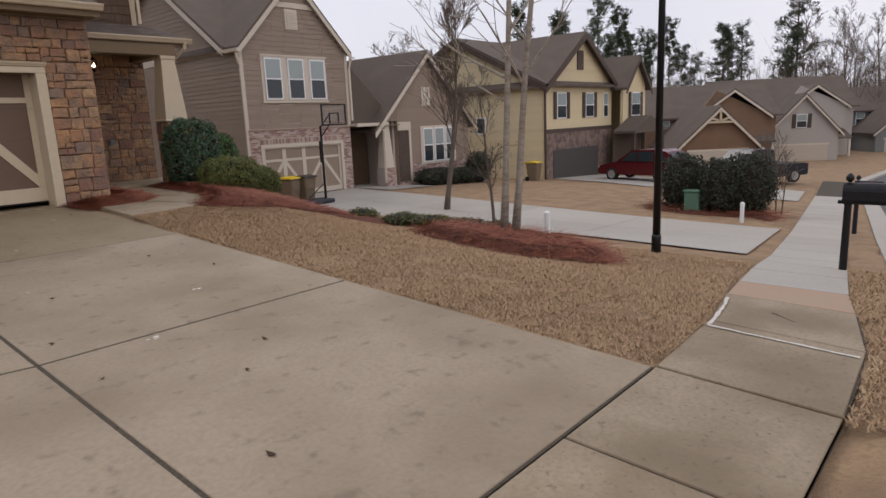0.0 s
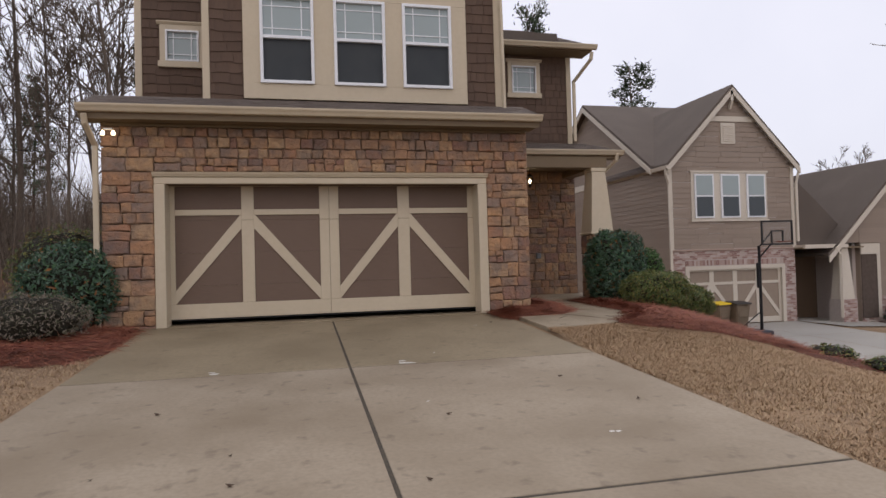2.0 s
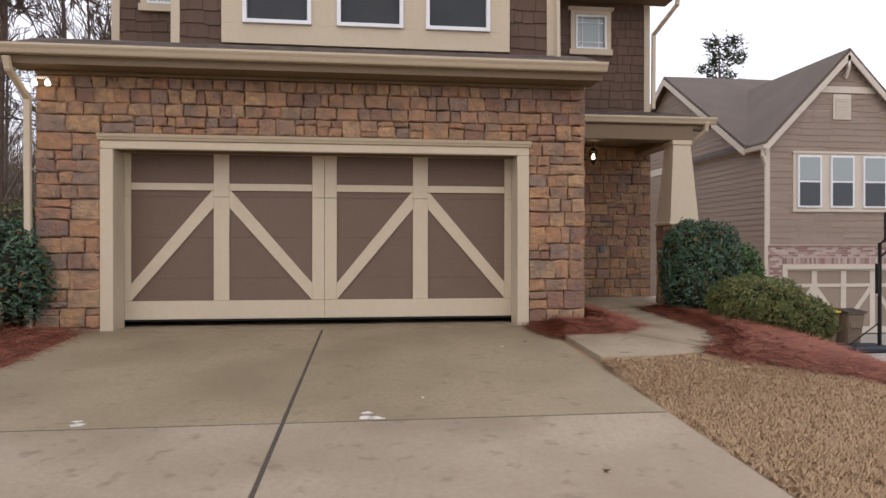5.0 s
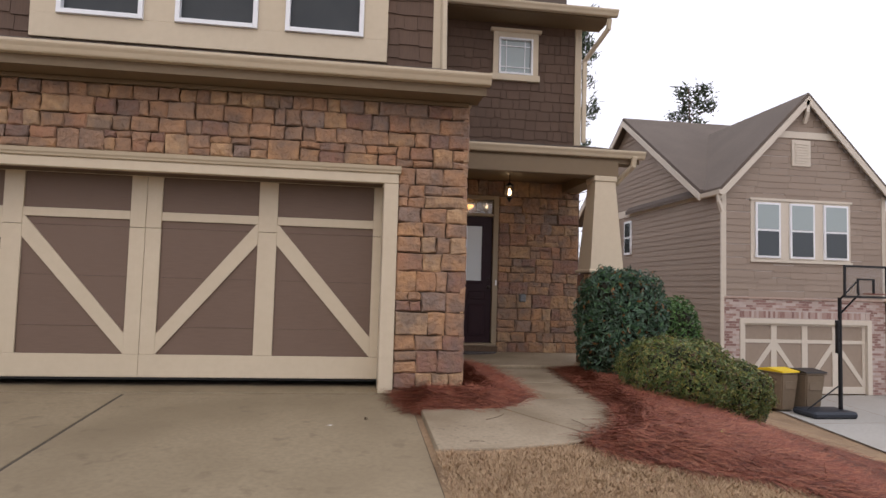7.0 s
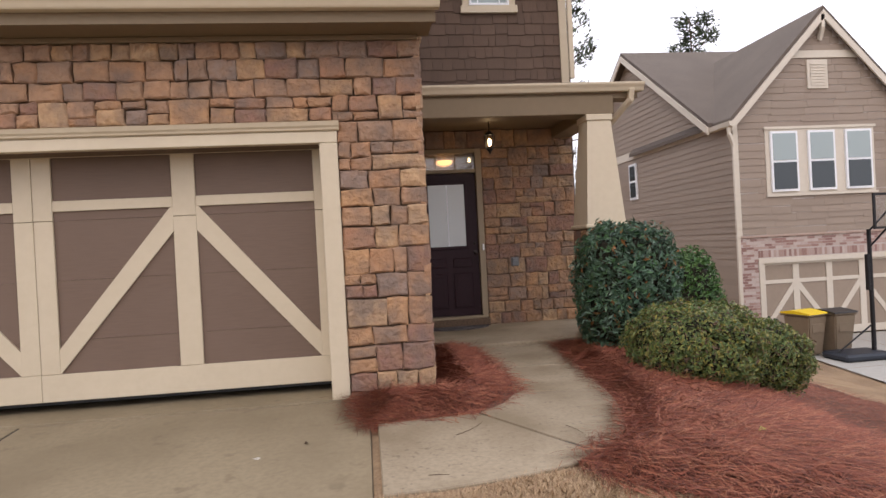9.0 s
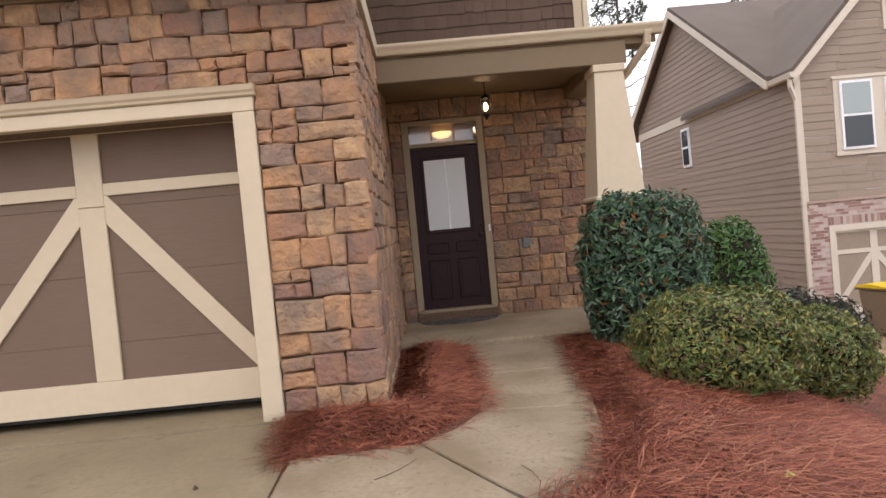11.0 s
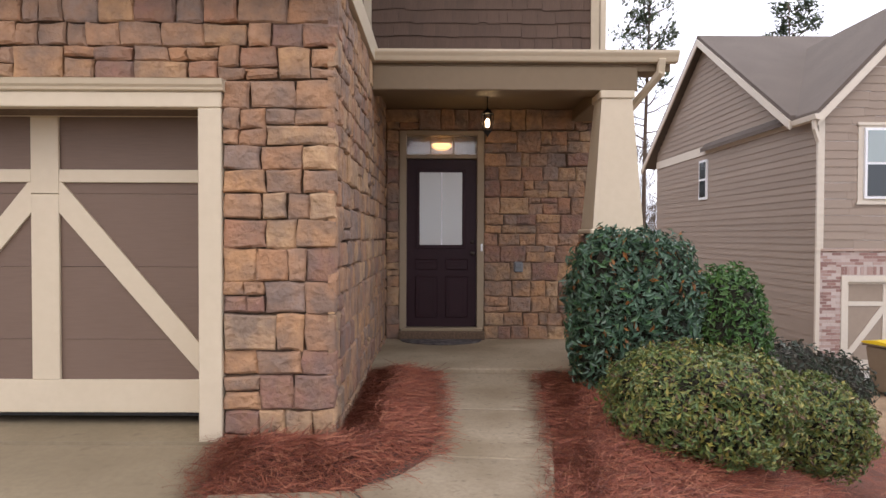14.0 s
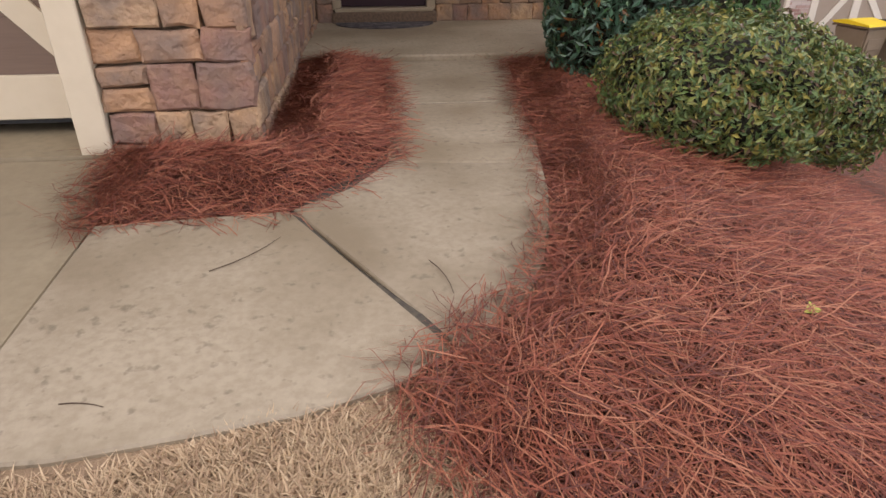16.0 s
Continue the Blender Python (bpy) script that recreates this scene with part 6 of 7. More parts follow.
part("porch_column", col, GREYTRIM, wing)
pier = part("column_pier", boxm(19.55, 20.2, WY - 0.3, WY + 0.35, NZ - 0.4, -0.95), MORTAR_PALE, wing)
bricks(pier, 19.55, 20.2, NZ - 0.3, -0.96, WY - 0.3, 7)
pipe = bmesh.new()
for p, q in (((19.3, WY - 0.3, 1.05), (19.5, WY - 0.33, 0.75)), ((19.5, WY - 0.33, 0.78), (19.45, WY - 0.36, NZ + 0.1))):
    beam(pipe, p, q, 0.09, 0.07)
part("downspout", pipe, GREYTRIM, wing)

# ---- the neighbours' driveways ----
def drape(name, quad, nx, ny, lift, mat, label, category, joints=0):
    """A paved strip laid on the ground between four corners."""
    (x0, y0), (x1, y1), (x2, y2), (x3, y3) = quad
    slabs = []
    root = None
    for j in range(ny):
        for i in range(nx):
            verts, faces = [], []
            n = 6
            for b in range(n + 1):
                for a in range(n + 1):
                    u, v = (i + 0.004 + 0.992 * a / n) / nx, (j + 0.003 + 0.994 * b / n) / ny
                    x = (x0 * (1 - u) + x1 * u) * (1 - v) + (x3 * (1 - u) + x2 * u) * v
                    y = (y0 * (1 - u) + y1 * u) * (1 - v) + (y3 * (1 - u) + y2 * u) * v
                    verts.append((x, y, ground_z(x, y) + lift))
            for b in range(n):
                for a in range(n):
                    k = b * (n + 1) + a
                    faces.append((k, k + 1, k + n + 2, k + n + 1))
            me = soup("slab", verts, faces, mat)
            if root is None:
                root = tagged(part(name, me, None), label, category, "", "structure")
            else:
                part("slab", me, None, root)
    return root


drape("neighbour_driveway", ((9.9, 1.25), (15.3, 2.0), (17.9, 20.4), (13.1, 20.4)), 2, 5, 0.02, CONCRETE_FAR, "pale concrete driveway of the taupe house", "driveway")
drape("porch_path", ((17.95, 18.0), (21.2, 18.4), (21.2, 22.2), (17.95, 22.2)), 1, 1, 0.025, CONCRETE_FAR, "pale concrete path to the taupe house's porch", "path")
drape("yellow_house_driveway", ((24.6, 3.6), (30.5, 4.6), (35.8, 17.3), (30.2, 17.3)), 2, 4, 0.02, CONCRETE_FAR, "wet concrete driveway of the yellow house", "driveway")

# ---- the yellow house ----
YZ, YY = -2.75, 17.4
yellow = thing("yellow_house", (29.4, YY, YZ), "two-storey yellow lap-sided house with dark brown trim and stone below", "house")
part("front_wall", prismm([(29.4, YZ - 0.6), (37.5, YZ - 0.6), (37.5, 2.9), (33.4, 5.7), (29.4, 2.9)], "y", YY, YY + 0.2), CREAM_SIDING, yellow)
part("side_wall", prismm([(YY + 0.2, YZ - 0.6), (29.2, YZ - 0.6), (29.2, 2.9), (23.3, 5.75), (YY + 0.2, 2.9)], "x", 29.4, 29.6), CREAM_SIDING, yellow)
part("bay_wall", prismm([(37.5, YZ - 0.6), (40.8, YZ - 0.6), (40.8, 2.9), (39.2, 4.6), (37.5, 2.9)], "y", YY - 0.8, YY - 0.6), CREAM_SIDING, yellow)
part("far_wall", boxm(40.6, 40.8, YY - 0.6, 29.2, YZ - 0.6, 2.9), CREAM_SIDING, yellow)
gable_roof(yellow, 29.4, 37.5, YY, 23.3, 2.9, 5.72, 0.4, 0.14, ROOF, "y", rake=0.3, rake_mat=BROWN_TRIM)
gable_roof(yellow, 29.4, 41.0, YY, 29.2, 2.9, 5.75, 0.4, 0.14, ROOF, "x", rake=0.3, rake_mat=BROWN_TRIM)
gable_roof(yellow, 37.6, 40.8, YY - 0.8, 23.0, 2.9, 4.6, 0.35, 0.14, ROOF, "y", rake=0.26, rake_mat=BROWN_TRIM)
boards(yellow, "", CREAM_SIDING, lambda z, h: lap_x(yellow, CREAM_SIDING, 29.42 + max(0, (z + h - 2.9) * 1.42), 37.4 - max(0, (z + h - 2.9) * 1.42), YY, z, h), 0.35, 5.5, 0.2)
boards(yellow, "", CREAM_SIDING, lambda z, h: lap_y(yellow, CREAM_SIDING, YY + 0.05 + max(0, (z + h - 2.9) * 2.06), 29.2 - max(0, (z + h - 2.9) * 2.06), 29.4, z, h), YZ, 5.6, 0.2)
part("band_board", boxm(29.35, 37.55, YY - 0.06, YY - 0.022, 2.72, 2.98), BROWN_TRIM, yellow)
part("band_board", boxm(29.33, 29.378, YY, 29.2, 2.72, 2.98), BROWN_TRIM, yellow)
part("band_board", boxm(29.35, 37.55, YY - 0.06, YY - 0.022, 0.15, 0.38), BROWN_TRIM, yellow)
part("corner_pipe", boxm(29.3, 29.42, YY - 0.14, YY - 0.065, YZ, 2.9), BROWN_TRIM, yellow)
part("stone_front", boxm(29.42, 37.5, YY - 0.08, YY - 0.005, YZ - 0.3, 0.15), palette("far_stone", [(0.24, 0.17, 0.14, 1)], 0.9, (3.5, (0.10, 0.075, 0.07, 1), 0.9), (9, 0.8, 0.05)), yellow)
part("garage_door", boxm(30.2, 35.5, YY - 0.11, YY - 0.082, YZ, -0.8), material("charcoal_door", (0.065, 0.06, 0.058, 1), 0.6, 0, ((2, 2, 30), (0.055, 0.05, 0.048, 1), 0.6)), yellow)
part("gable_vent", boxm(33.0, 33.7, YY - 0.08, YY - 0.022, 3.7, 4.8), BROWN_TRIM, yellow)
for a in (30.7, 34.0):
    house_window(yellow, a, a + 1.05, 0.95, 2.4, YY - 0.03, WHITE, BROWN_TRIM)
house_window(yellow, 38.6, 39.9, 0.9, 2.4, YY - 0.84, WHITE, BROWN_TRIM)
house_window(yellow, 36.3, 36.9, 0.9, 2.4, YY - 0.03)
sw = part("side_window", boxm(29.33, 29.39, 21.4, 22.1, 0.2, 1.2), WHITE, yellow)
part("pane", boxm(29.32, 29.329, 21.48, 22.02, 0.28, 1.12), GLASS, sw)
part("porch_roof", prismm([(36.2, 0.0), (38.5, 0.9), (41.2, 0.0), (41.2, -0.15), (36.2, -0.15)], "y", YY - 2.2, YY - 0.8), ROOF, yellow)
for x in (36.5, 38.0, 40.9):
    part("porch_post", boxm(x - 0.12, x + 0.12, YY - 2.1, YY - 1.86, YZ - 0.3, -0.15), BROWN_TRIM, yellow)
part("entry_wall", boxm(36.2, 41, YY - 0.85, YY - 0.81, YZ, -0.15), BROWN_TRIM, yellow)

# ---- houses down the street ----
TAN_BRICK = material("tan_brick", (0.20, 0.125, 0.08, 1), 0.9, 0, ((9, 9, 26), (0.15, 0.09, 0.06, 1), 0.7), (0.8, (0.24, 0.15, 0.10, 1), 0.5))
GREY_SIDING = material("pale_grey_siding", (0.42, 0.39, 0.36, 1), 0.8, 0, ((1, 1, 30), (0.36, 0.34, 0.31, 1), 0.6))
BLUE_SIDING = material("blue_grey_siding", (0.20, 0.21, 0.21, 1), 0.8, 0, ((1, 1, 30), (0.17, 0.18, 0.18, 1), 0.6))
PALE_DOOR = material("pale_garage_door", (0.50, 0.44, 0.36, 1), 0.7, 0, ((2, 2, 20), (0.44, 0.38, 0.31, 1), 0.5))


def street_house(at, turn, label, wall, gable, w, eave, apex, up_eave, up_apex, truss, seed):
    """A house with a garage gable in front and an upper storey behind it."""
    h = thing("street_house", (0, 0, 0), label, "house")
    part("garage_wall", prismm([(0, -1), (w, -1), (w, eave), (w / 2, apex), (0, eave)], "y", 0, 0.2), gable, h)
    part("garage_side", boxm(0, 0.2, 0.2, 7, -1, eave), wall, h)
    part("garage_side", boxm(w - 0.2, w, 0.2, 7, -1, eave), wall, h)
    gable_roof(h, 0, w, 0, 9, eave, apex, 0.35, 0.14, ROOF, "y", rake=0.22, rake_mat=GREYTRIM)
    part("garage_door", boxm(w * 0.14, w * 0.86, -0.05, -0.005, 0, 2.15), PALE_DOOR, h)
    part("door_casing", boxm(w * 0.12, w * 0.88, -0.04, -0.004, 2.155, 2.3), GREYTRIM, h)
    part("upper_wall", prismm([(-2.5, -1), (w + 4, -1), (w + 4, up_eave), (-2.5, up_eave)], "y", 6.8, 7.0), wall, h)
    part("upper_side", prismm([(7.0, -1), (15, -1), (15, up_eave), (11, up_apex), (7.0, up_eave)], "x", -2.5, -2.3), wall, h)
    gable_roof(h, -2.5, w + 4, 6.8, 15, up_eave, up_apex, 0.4, 0.14, ROOF, "x", rake=0.22, rake_mat=GREYTRIM)
    part("upper_gable", prismm([(w * 0.55, eave), (w + 2.8, eave), (w + 2.8, up_eave), (w * 0.5 + 1.7, up_eave + 1.9), (w * 0.55, up_eave)], "y", 5.6, 5.8), wall, h)
    gable_roof(h, w * 0.55, w + 2.85, 5.6, 11, up_eave, up_eave + 1.9, 0.3, 0.12, ROOF, "y", rake=0.2, rake_mat=GREYTRIM)
    house_window(h, w * 0.85, w * 0.85 + 0.9, up_eave - 1.8, up_eave - 0.3, 5.57)
    for x in (-1.6, 0.4):
        house_window(h, x, x + 0.9, up_eave - 1.7, up_eave - 0.3, 6.77)
    part("porch_roof", prismm([(4.6, 2.5), (6.8, 3.3), (6.8, 3.2), (4.6, 2.38)], "x", w, w + 3.2), ROOF, h)
    part("porch_post", boxm(w + 2.9, w + 3.1, 4.7, 4.9, -1, 2.4), GREYTRIM, h)
    if truss:
        bm = bmesh.new()
        s = (apex - eave) / (w / 2)
        for p, q in (((w / 2 - 1, -0.3, apex - s - 0.05), (w / 2 + 1, -0.3, apex - s - 0.05)), ((w / 2, -0.3, apex - s), (w / 2, -0.3, apex - 0.2)), ((w / 2, -0.3, apex - s), (w / 2 - 0.6, -0.3, apex - 0.75 * s)), ((w / 2, -0.3, apex - s), (w / 2 + 0.6, -0.3, apex - 0.75 * s))):
            beam(bm, p, q, 0.14)
        part("gable_truss", bm, TRIM, h)
    else:
        house_window(h, w * 0.4, w * 0.4 + 0.9, eave + 0.3, eave + 1.5, -0.03, WHITE, BROWN_TRIM)
    h.matrix_basis = Matrix.Translation(at) @ Matrix.Rotation(radians(turn), 4, "Z")
    return h


street_house((44.2, 15.6, -4.0), -53, "brown brick house with a cream truss in its gable", TAN_BRICK, TAN_BRICK, 5.6, 2.5, 5.2, 4.6, 7.0, True, 1)
street_house((62.0, 14.3, -4.6), -58, "pale grey two-storey house with a brick garage front", GREY_SIDING, GREY_SIDING, 6.0, 3.4, 6.6, 5.6, 8.4, False, 2)
street_house((78.0, 8.0, -4.9), -62, "blue-grey two-storey house far down the street", BLUE_SIDING, BLUE_SIDING, 6.0, 3.0, 5.8, 5.2, 7.6, False, 3)

# shrub island before the yellow house, with its utility box
for x, y, r, h, s in ((18.6, 5.55, 0.72, 1.75, 141), (18.3, 4.35, 0.66, 1.65, 142), (18.6, 3.7, 0.72, 1.8, 143)):
    z = ground_z(x, y)
    shrub((x, y), (r, r), z - 0.05, z + h, DARK_LEAF, 2200, 0.12, s, "dense dark evergreen shrub on a straw island", 2.5, 0.15)
bed("straw_island", [(16.9, 2.65), (17.6, 3.2), (17.4, 5.0), (17.9, 6.6), (19.6, 6.9), (20.0, 5.0), (19.4, 3.2), (18.2, 2.7)], 0.08, 1500, 47, "red-brown straw island round dark evergreen shrubs", 3.5, 0.25)
ubox = thing("utility_box", (18.0, 5.0, ground_z(18.0, 5.0)), "green metal utility box on the straw island", "utility box")
z = ground_z(18.0, 5.0)
UGREEN = material("utility_green", (0.10, 0.20, 0.14, 1), 0.5)
part("cabinet", boxm(17.75, 18.2, 4.8, 5.25, z, z + 0.62, 0.03), UGREEN, ubox)
part("lid", boxm(17.72, 18.23, 4.77, 5.28, z + 0.621, z + 0.70, 0.02), UGREEN, ubox)
for x, y in ((8.95, 4.55), (16.4, 3.2)):
    z = ground_z(x, y)
    mk = thing("marker_post", (x, y, z), "short white plastic utility marker post", "marker post", "marker posts")
    part("post", lathe(bmesh.new(), [(0.055, -0.1), (0.055, 0.42), (0.06, 0.42), (0.06, 0.5), (0.03, 0.53)], (x, y, z), 12), WHITE, mk, smooth=False)
for x, y, s in ((23.0, 19.2, 151), (24.3, 19.1, 152), (25.3, 18.9, 153), (22.0, 19.3, 154)):
    z = ground_z(x, y)
    shrub((x, y), (0.8, 0.7), z - 0.05, z + (1.6 if s == 153 else 0.8), DARK_LEAF, 1200, 0.14, s, "dark evergreen shrub under the wing's window", 2.4, 0.15)

# ---- street furniture ----
z = ground_z(8.40, 2.20)
post = thing("street_lamp", (8.40, 2.20, z), "tall black street lamp post with a glazed lantern head", "street lamp")
lx, ly = 8.40, 2.20
part("base", lathe(bmesh.new(), [(0.075, -0.1), (0.075, 0.25), (0.066, 0.29)], (lx, ly, z), 14), BLACK, post, smooth=True)
part("pole", lathe(bmesh.new(), [(0.060, 0.291), (0.050, 3.90), (0.062, 3.94), (0.062, 4.02)], (lx, ly, z), 14), BLACK, post, smooth=True)
part("lantern_cup", lathe(bmesh.new(), [(0.05, 4.021), (0.10, 4.08), (0.11, 4.12)], (lx, ly, z), 8), BLACK, post)
part("lantern_glass", lathe(bmesh.new(), [(0.10, 4.121), (0.165, 4.42)], (lx, ly, z), 6), glass_material("frosted_lamp_glass", (0.55, 0.55, 0.52, 1), 0.3), post)
for k in range(6):
    a = k * math.pi / 3
    part("lantern_rib", tube(bmesh.new(), [(lx + 0.105 * math.cos(a), ly + 0.105 * math.sin(a), z + 4.10), (lx + 0.172 * math.cos(a), ly + 0.172 * math.sin(a), z + 4.43)], [0.01, 0.01], 4), BLACK, post)
part("lantern_roof", lathe(bmesh.new(), [(0.21, 4.43), (0.20, 4.47), (0.10, 4.60), (0.03, 4.66), (0.012, 4.75)], (lx, ly, z), 6), BLACK, post)

mx, my = 8.75, -0.30
z = ground_z(mx, my)
mail = thing("mailbox", (mx, my, z), "black curbside mailbox on a black post with a finial", "mailbox")
part("post", lathe(bmesh.new(), [(0.05, -0.1), (0.045, 0.9), (0.05, 0.92)], (mx, my, z), 12), BLACK, mail)
part("arm", boxm(mx - 0.04, mx + 0.04, my - 0.45, my + 0.12, z + 0.92, z + 0.97, 0.01), BLACK, mail)
arch = [(mx - 0.11, z + 0.975), (mx + 0.11, z + 0.975), (mx + 0.11, z + 1.1)] + [(mx + 0.11 * math.cos(a), z + 1.1 + 0.11 * math.sin(a)) for a in [k * math.pi / 8 for k in range(1, 8)]] + [(mx - 0.11, z + 1.1)]
part("box", prismm(arch, "y", my - 0.46, my + 0.06), BLACK, mail)
part("door", prismm([(mx + (a - mx) * 1.08, b) for a, b in arch], "y", my - 0.475, my - 0.461), BLACK, mail)
part("flag", boxm(mx + 0.115, mx + 0.125, my - 0.3, my - 0.1, z + 1.12, z + 1.2), material("flag_red", (0.25, 0.03, 0.03, 1), 0.5), mail)
part("finial", lathe(bmesh.new(), [(0.02, 1.215), (0.05, 1.25), (0.05, 1.29), (0.015, 1.33)], (mx, my, z), 12), BLACK, mail)
mx, my = 15.6, 0.55
far_mail = copy_thing(mail, Matrix.Translation((mx, my, ground_z(mx, my))))

# basketball hoop
hx, hy = 13.9, 17.4
z = ground_z(hx, hy) + 0.02
hoop = thing("basketball_hoop", (hx, hy, z), "portable basketball hoop with a black pole and clear backboard", "basketball hoop")
part("base", boxm(hx - 1.0, hx + 0.15, hy - 0.4, hy + 0.4, z, z + 0.16, 0.05), material("dark_blue_plastic", (0.02, 0.025, 0.035, 1), 0.5), hoop)
part("pole", tube(bmesh.new(), [(hx, hy, z + 0.1), (hx, hy, z + 2.85)], [0.05, 0.045], 10), BLACK, hoop)
part("brace", tube(bmesh.new(), [(hx - 0.9, hy, z + 0.14), (hx, hy, z + 0.75)], [0.018, 0.018], 8), BLACK, hoop)
for dz in (0.0, 0.35):
    part("arm", tube(bmesh.new(), [(hx, hy, z + 2.45 + dz), (hx + 0.1, hy - 0.5, z + 2.95 + dz)], [0.022, 0.022], 8), BLACK, hoop)
part("lift_handle", boxm(hx - 0.10, hx - 0.04, hy - 0.05, hy + 0.05, z + 1.5, z + 2.3, 0.01), BLACK, hoop)
bx0, bx1, bz0, bz1, byy = hx - 0.35, hx + 0.80, z + 2.85, z + 3.62, hy - 0.55
acr = glass_material("acrylic", (0.8, 0.8, 0.8, 1))
acr.node_tree.nodes["Principled BSDF"].inputs["Transmission Weight"].default_value = 0.95
acr.node_tree.nodes["Principled BSDF"].inputs["IOR"].default_value = 1.05
board = part("backboard", boxm(bx0 + 0.03, bx1 - 0.03, byy, byy + 0.01, bz0 + 0.03, bz1 - 0.03), acr, hoop, "clear acrylic backboard")
for a, b, c, d in ((bx0, bx1, bz0, bz0 + 0.05), (bx0, bx1, bz1 - 0.05, bz1), (bx0, bx0 + 0.05, bz0 + 0.05, bz1 - 0.05), (bx1 - 0.05, bx1, bz0 + 0.05, bz1 - 0.05), (hx - 0.0, hx + 0.45, bz0 + 0.42, bz0 + 0.46), (hx - 0.0, hx + 0.04, bz0 + 0.1, bz0 + 0.42), (hx + 0.41, hx + 0.45, bz0 + 0.1, bz0 + 0.42)):
    part("board_frame", boxm(a, b, byy - 0.02, byy + 0.02, c, d), BLACK, board)
bm = bmesh.new()
tube(bm, [(hx + 0.22 + 0.23 * math.cos(t), byy - 0.28 + 0.23 * math.sin(t), bz0 + 0.1) for t in [k * 6.2832 / 16 for k in range(17)]], [0.012] * 17, 6)
part("rim", bm, material("rim_orange", (0.16, 0.035, 0.02, 1), 0.5), hoop)

# wheeled bins
BIN_TAN = material("bin_plastic", (0.20, 0.15, 0.10, 1), 0.55, 0, (12, (0.17, 0.125, 0.085, 1), 0.5))
BIN_LID = {"y": material("yellow_lid", (0.75, 0.52, 0.02, 1), 0.45), "d": material("dark_lid", (0.03, 0.025, 0.022, 1), 0.5)}


def bin_at(x, y, z, lid, label, turn=0):
    b = thing("wheeled_bin", (0, 0, 0), label, "bin", "wheeled bins")
    bm = bmesh.new()
    lo = [bm.verts.new((sx * 0.22, sy * 0.25, 0.03)) for sx, sy in ((-1, -1), (1, -1), (1, 1), (-1, 1))]
    hi = [bm.verts.new((sx * 0.29, sy * 0.35, 0.93)) for sx, sy in ((-1, -1), (1, -1), (1, 1), (-1, 1))]
    bm.faces.new(lo)
    bm.faces.new(hi)
    for i in range(4):
        bm.faces.new((lo[i], lo[(i + 1) % 4], hi[(i + 1) % 4], hi[i]))
    bmesh.ops.recalc_face_normals(bm, faces=bm.faces)
    bmesh.ops.bevel(bm, geom=list(bm.edges), offset=0.03, segments=2, affect="EDGES")
    part("body", bm, BIN_TAN, b)
    part("rim", boxm(-0.31, 0.31, -0.37, 0.37, 0.931, 0.965, 0.012), BIN_TAN, b)
    part("lid", prismm([(-0.38, 0.968), (0.40, 0.968), (0.40, 1.0), (0.1, 1.05), (-0.36, 1.0)], "x", -0.315, 0.315), BIN_LID[lid], b)
    part("handle", boxm(-0.25, 0.25, 0.41, 0.45, 0.9, 0.94, 0.01), BIN_TAN, b)
    part("panel", boxm(-0.18, 0.18, -0.335, -0.318, 0.55, 0.75, 0.004), BIN_TAN, b)
    for sx in (-0.27, 0.27):
        bm = bmesh.new()
        bmesh.ops.create_cone(bm, cap_ends=True, segments=18, radius1=0.12, radius2=0.12, depth=0.05, matrix=Matrix.Translation((sx, 0.26, 0.12)) @ Matrix.Rotation(radians(90), 4, "Y"))
        part("wheel", bm, RUBBER, b)
    b.matrix_basis = Matrix.Translation((x, y, z)) @ Matrix.Rotation(radians(turn), 4, "Z")
    return b


bin_at(12.85, 18.2, ground_z(12.85, 18.2) + 0.02, "y", "tan wheeled bin with a yellow lid on the driveway", 14)
bin_at(13.5, 18.1, ground_z(13.5, 18.1) + 0.02, "d", "tan wheeled bin with a dark brown lid on the driveway", 6)
bin_at(28.0, 17.2, ground_z(28.0, 17.2), "y", "tan wheeled bin with a yellow lid beside the yellow house", 0)

# parked vehicles
TYRE, RIM = material("tyre", (0.015, 0.015, 0.016, 1), 0.8), material("alloy", (0.5, 0.5, 0.5, 1), 0.3, 0.9)


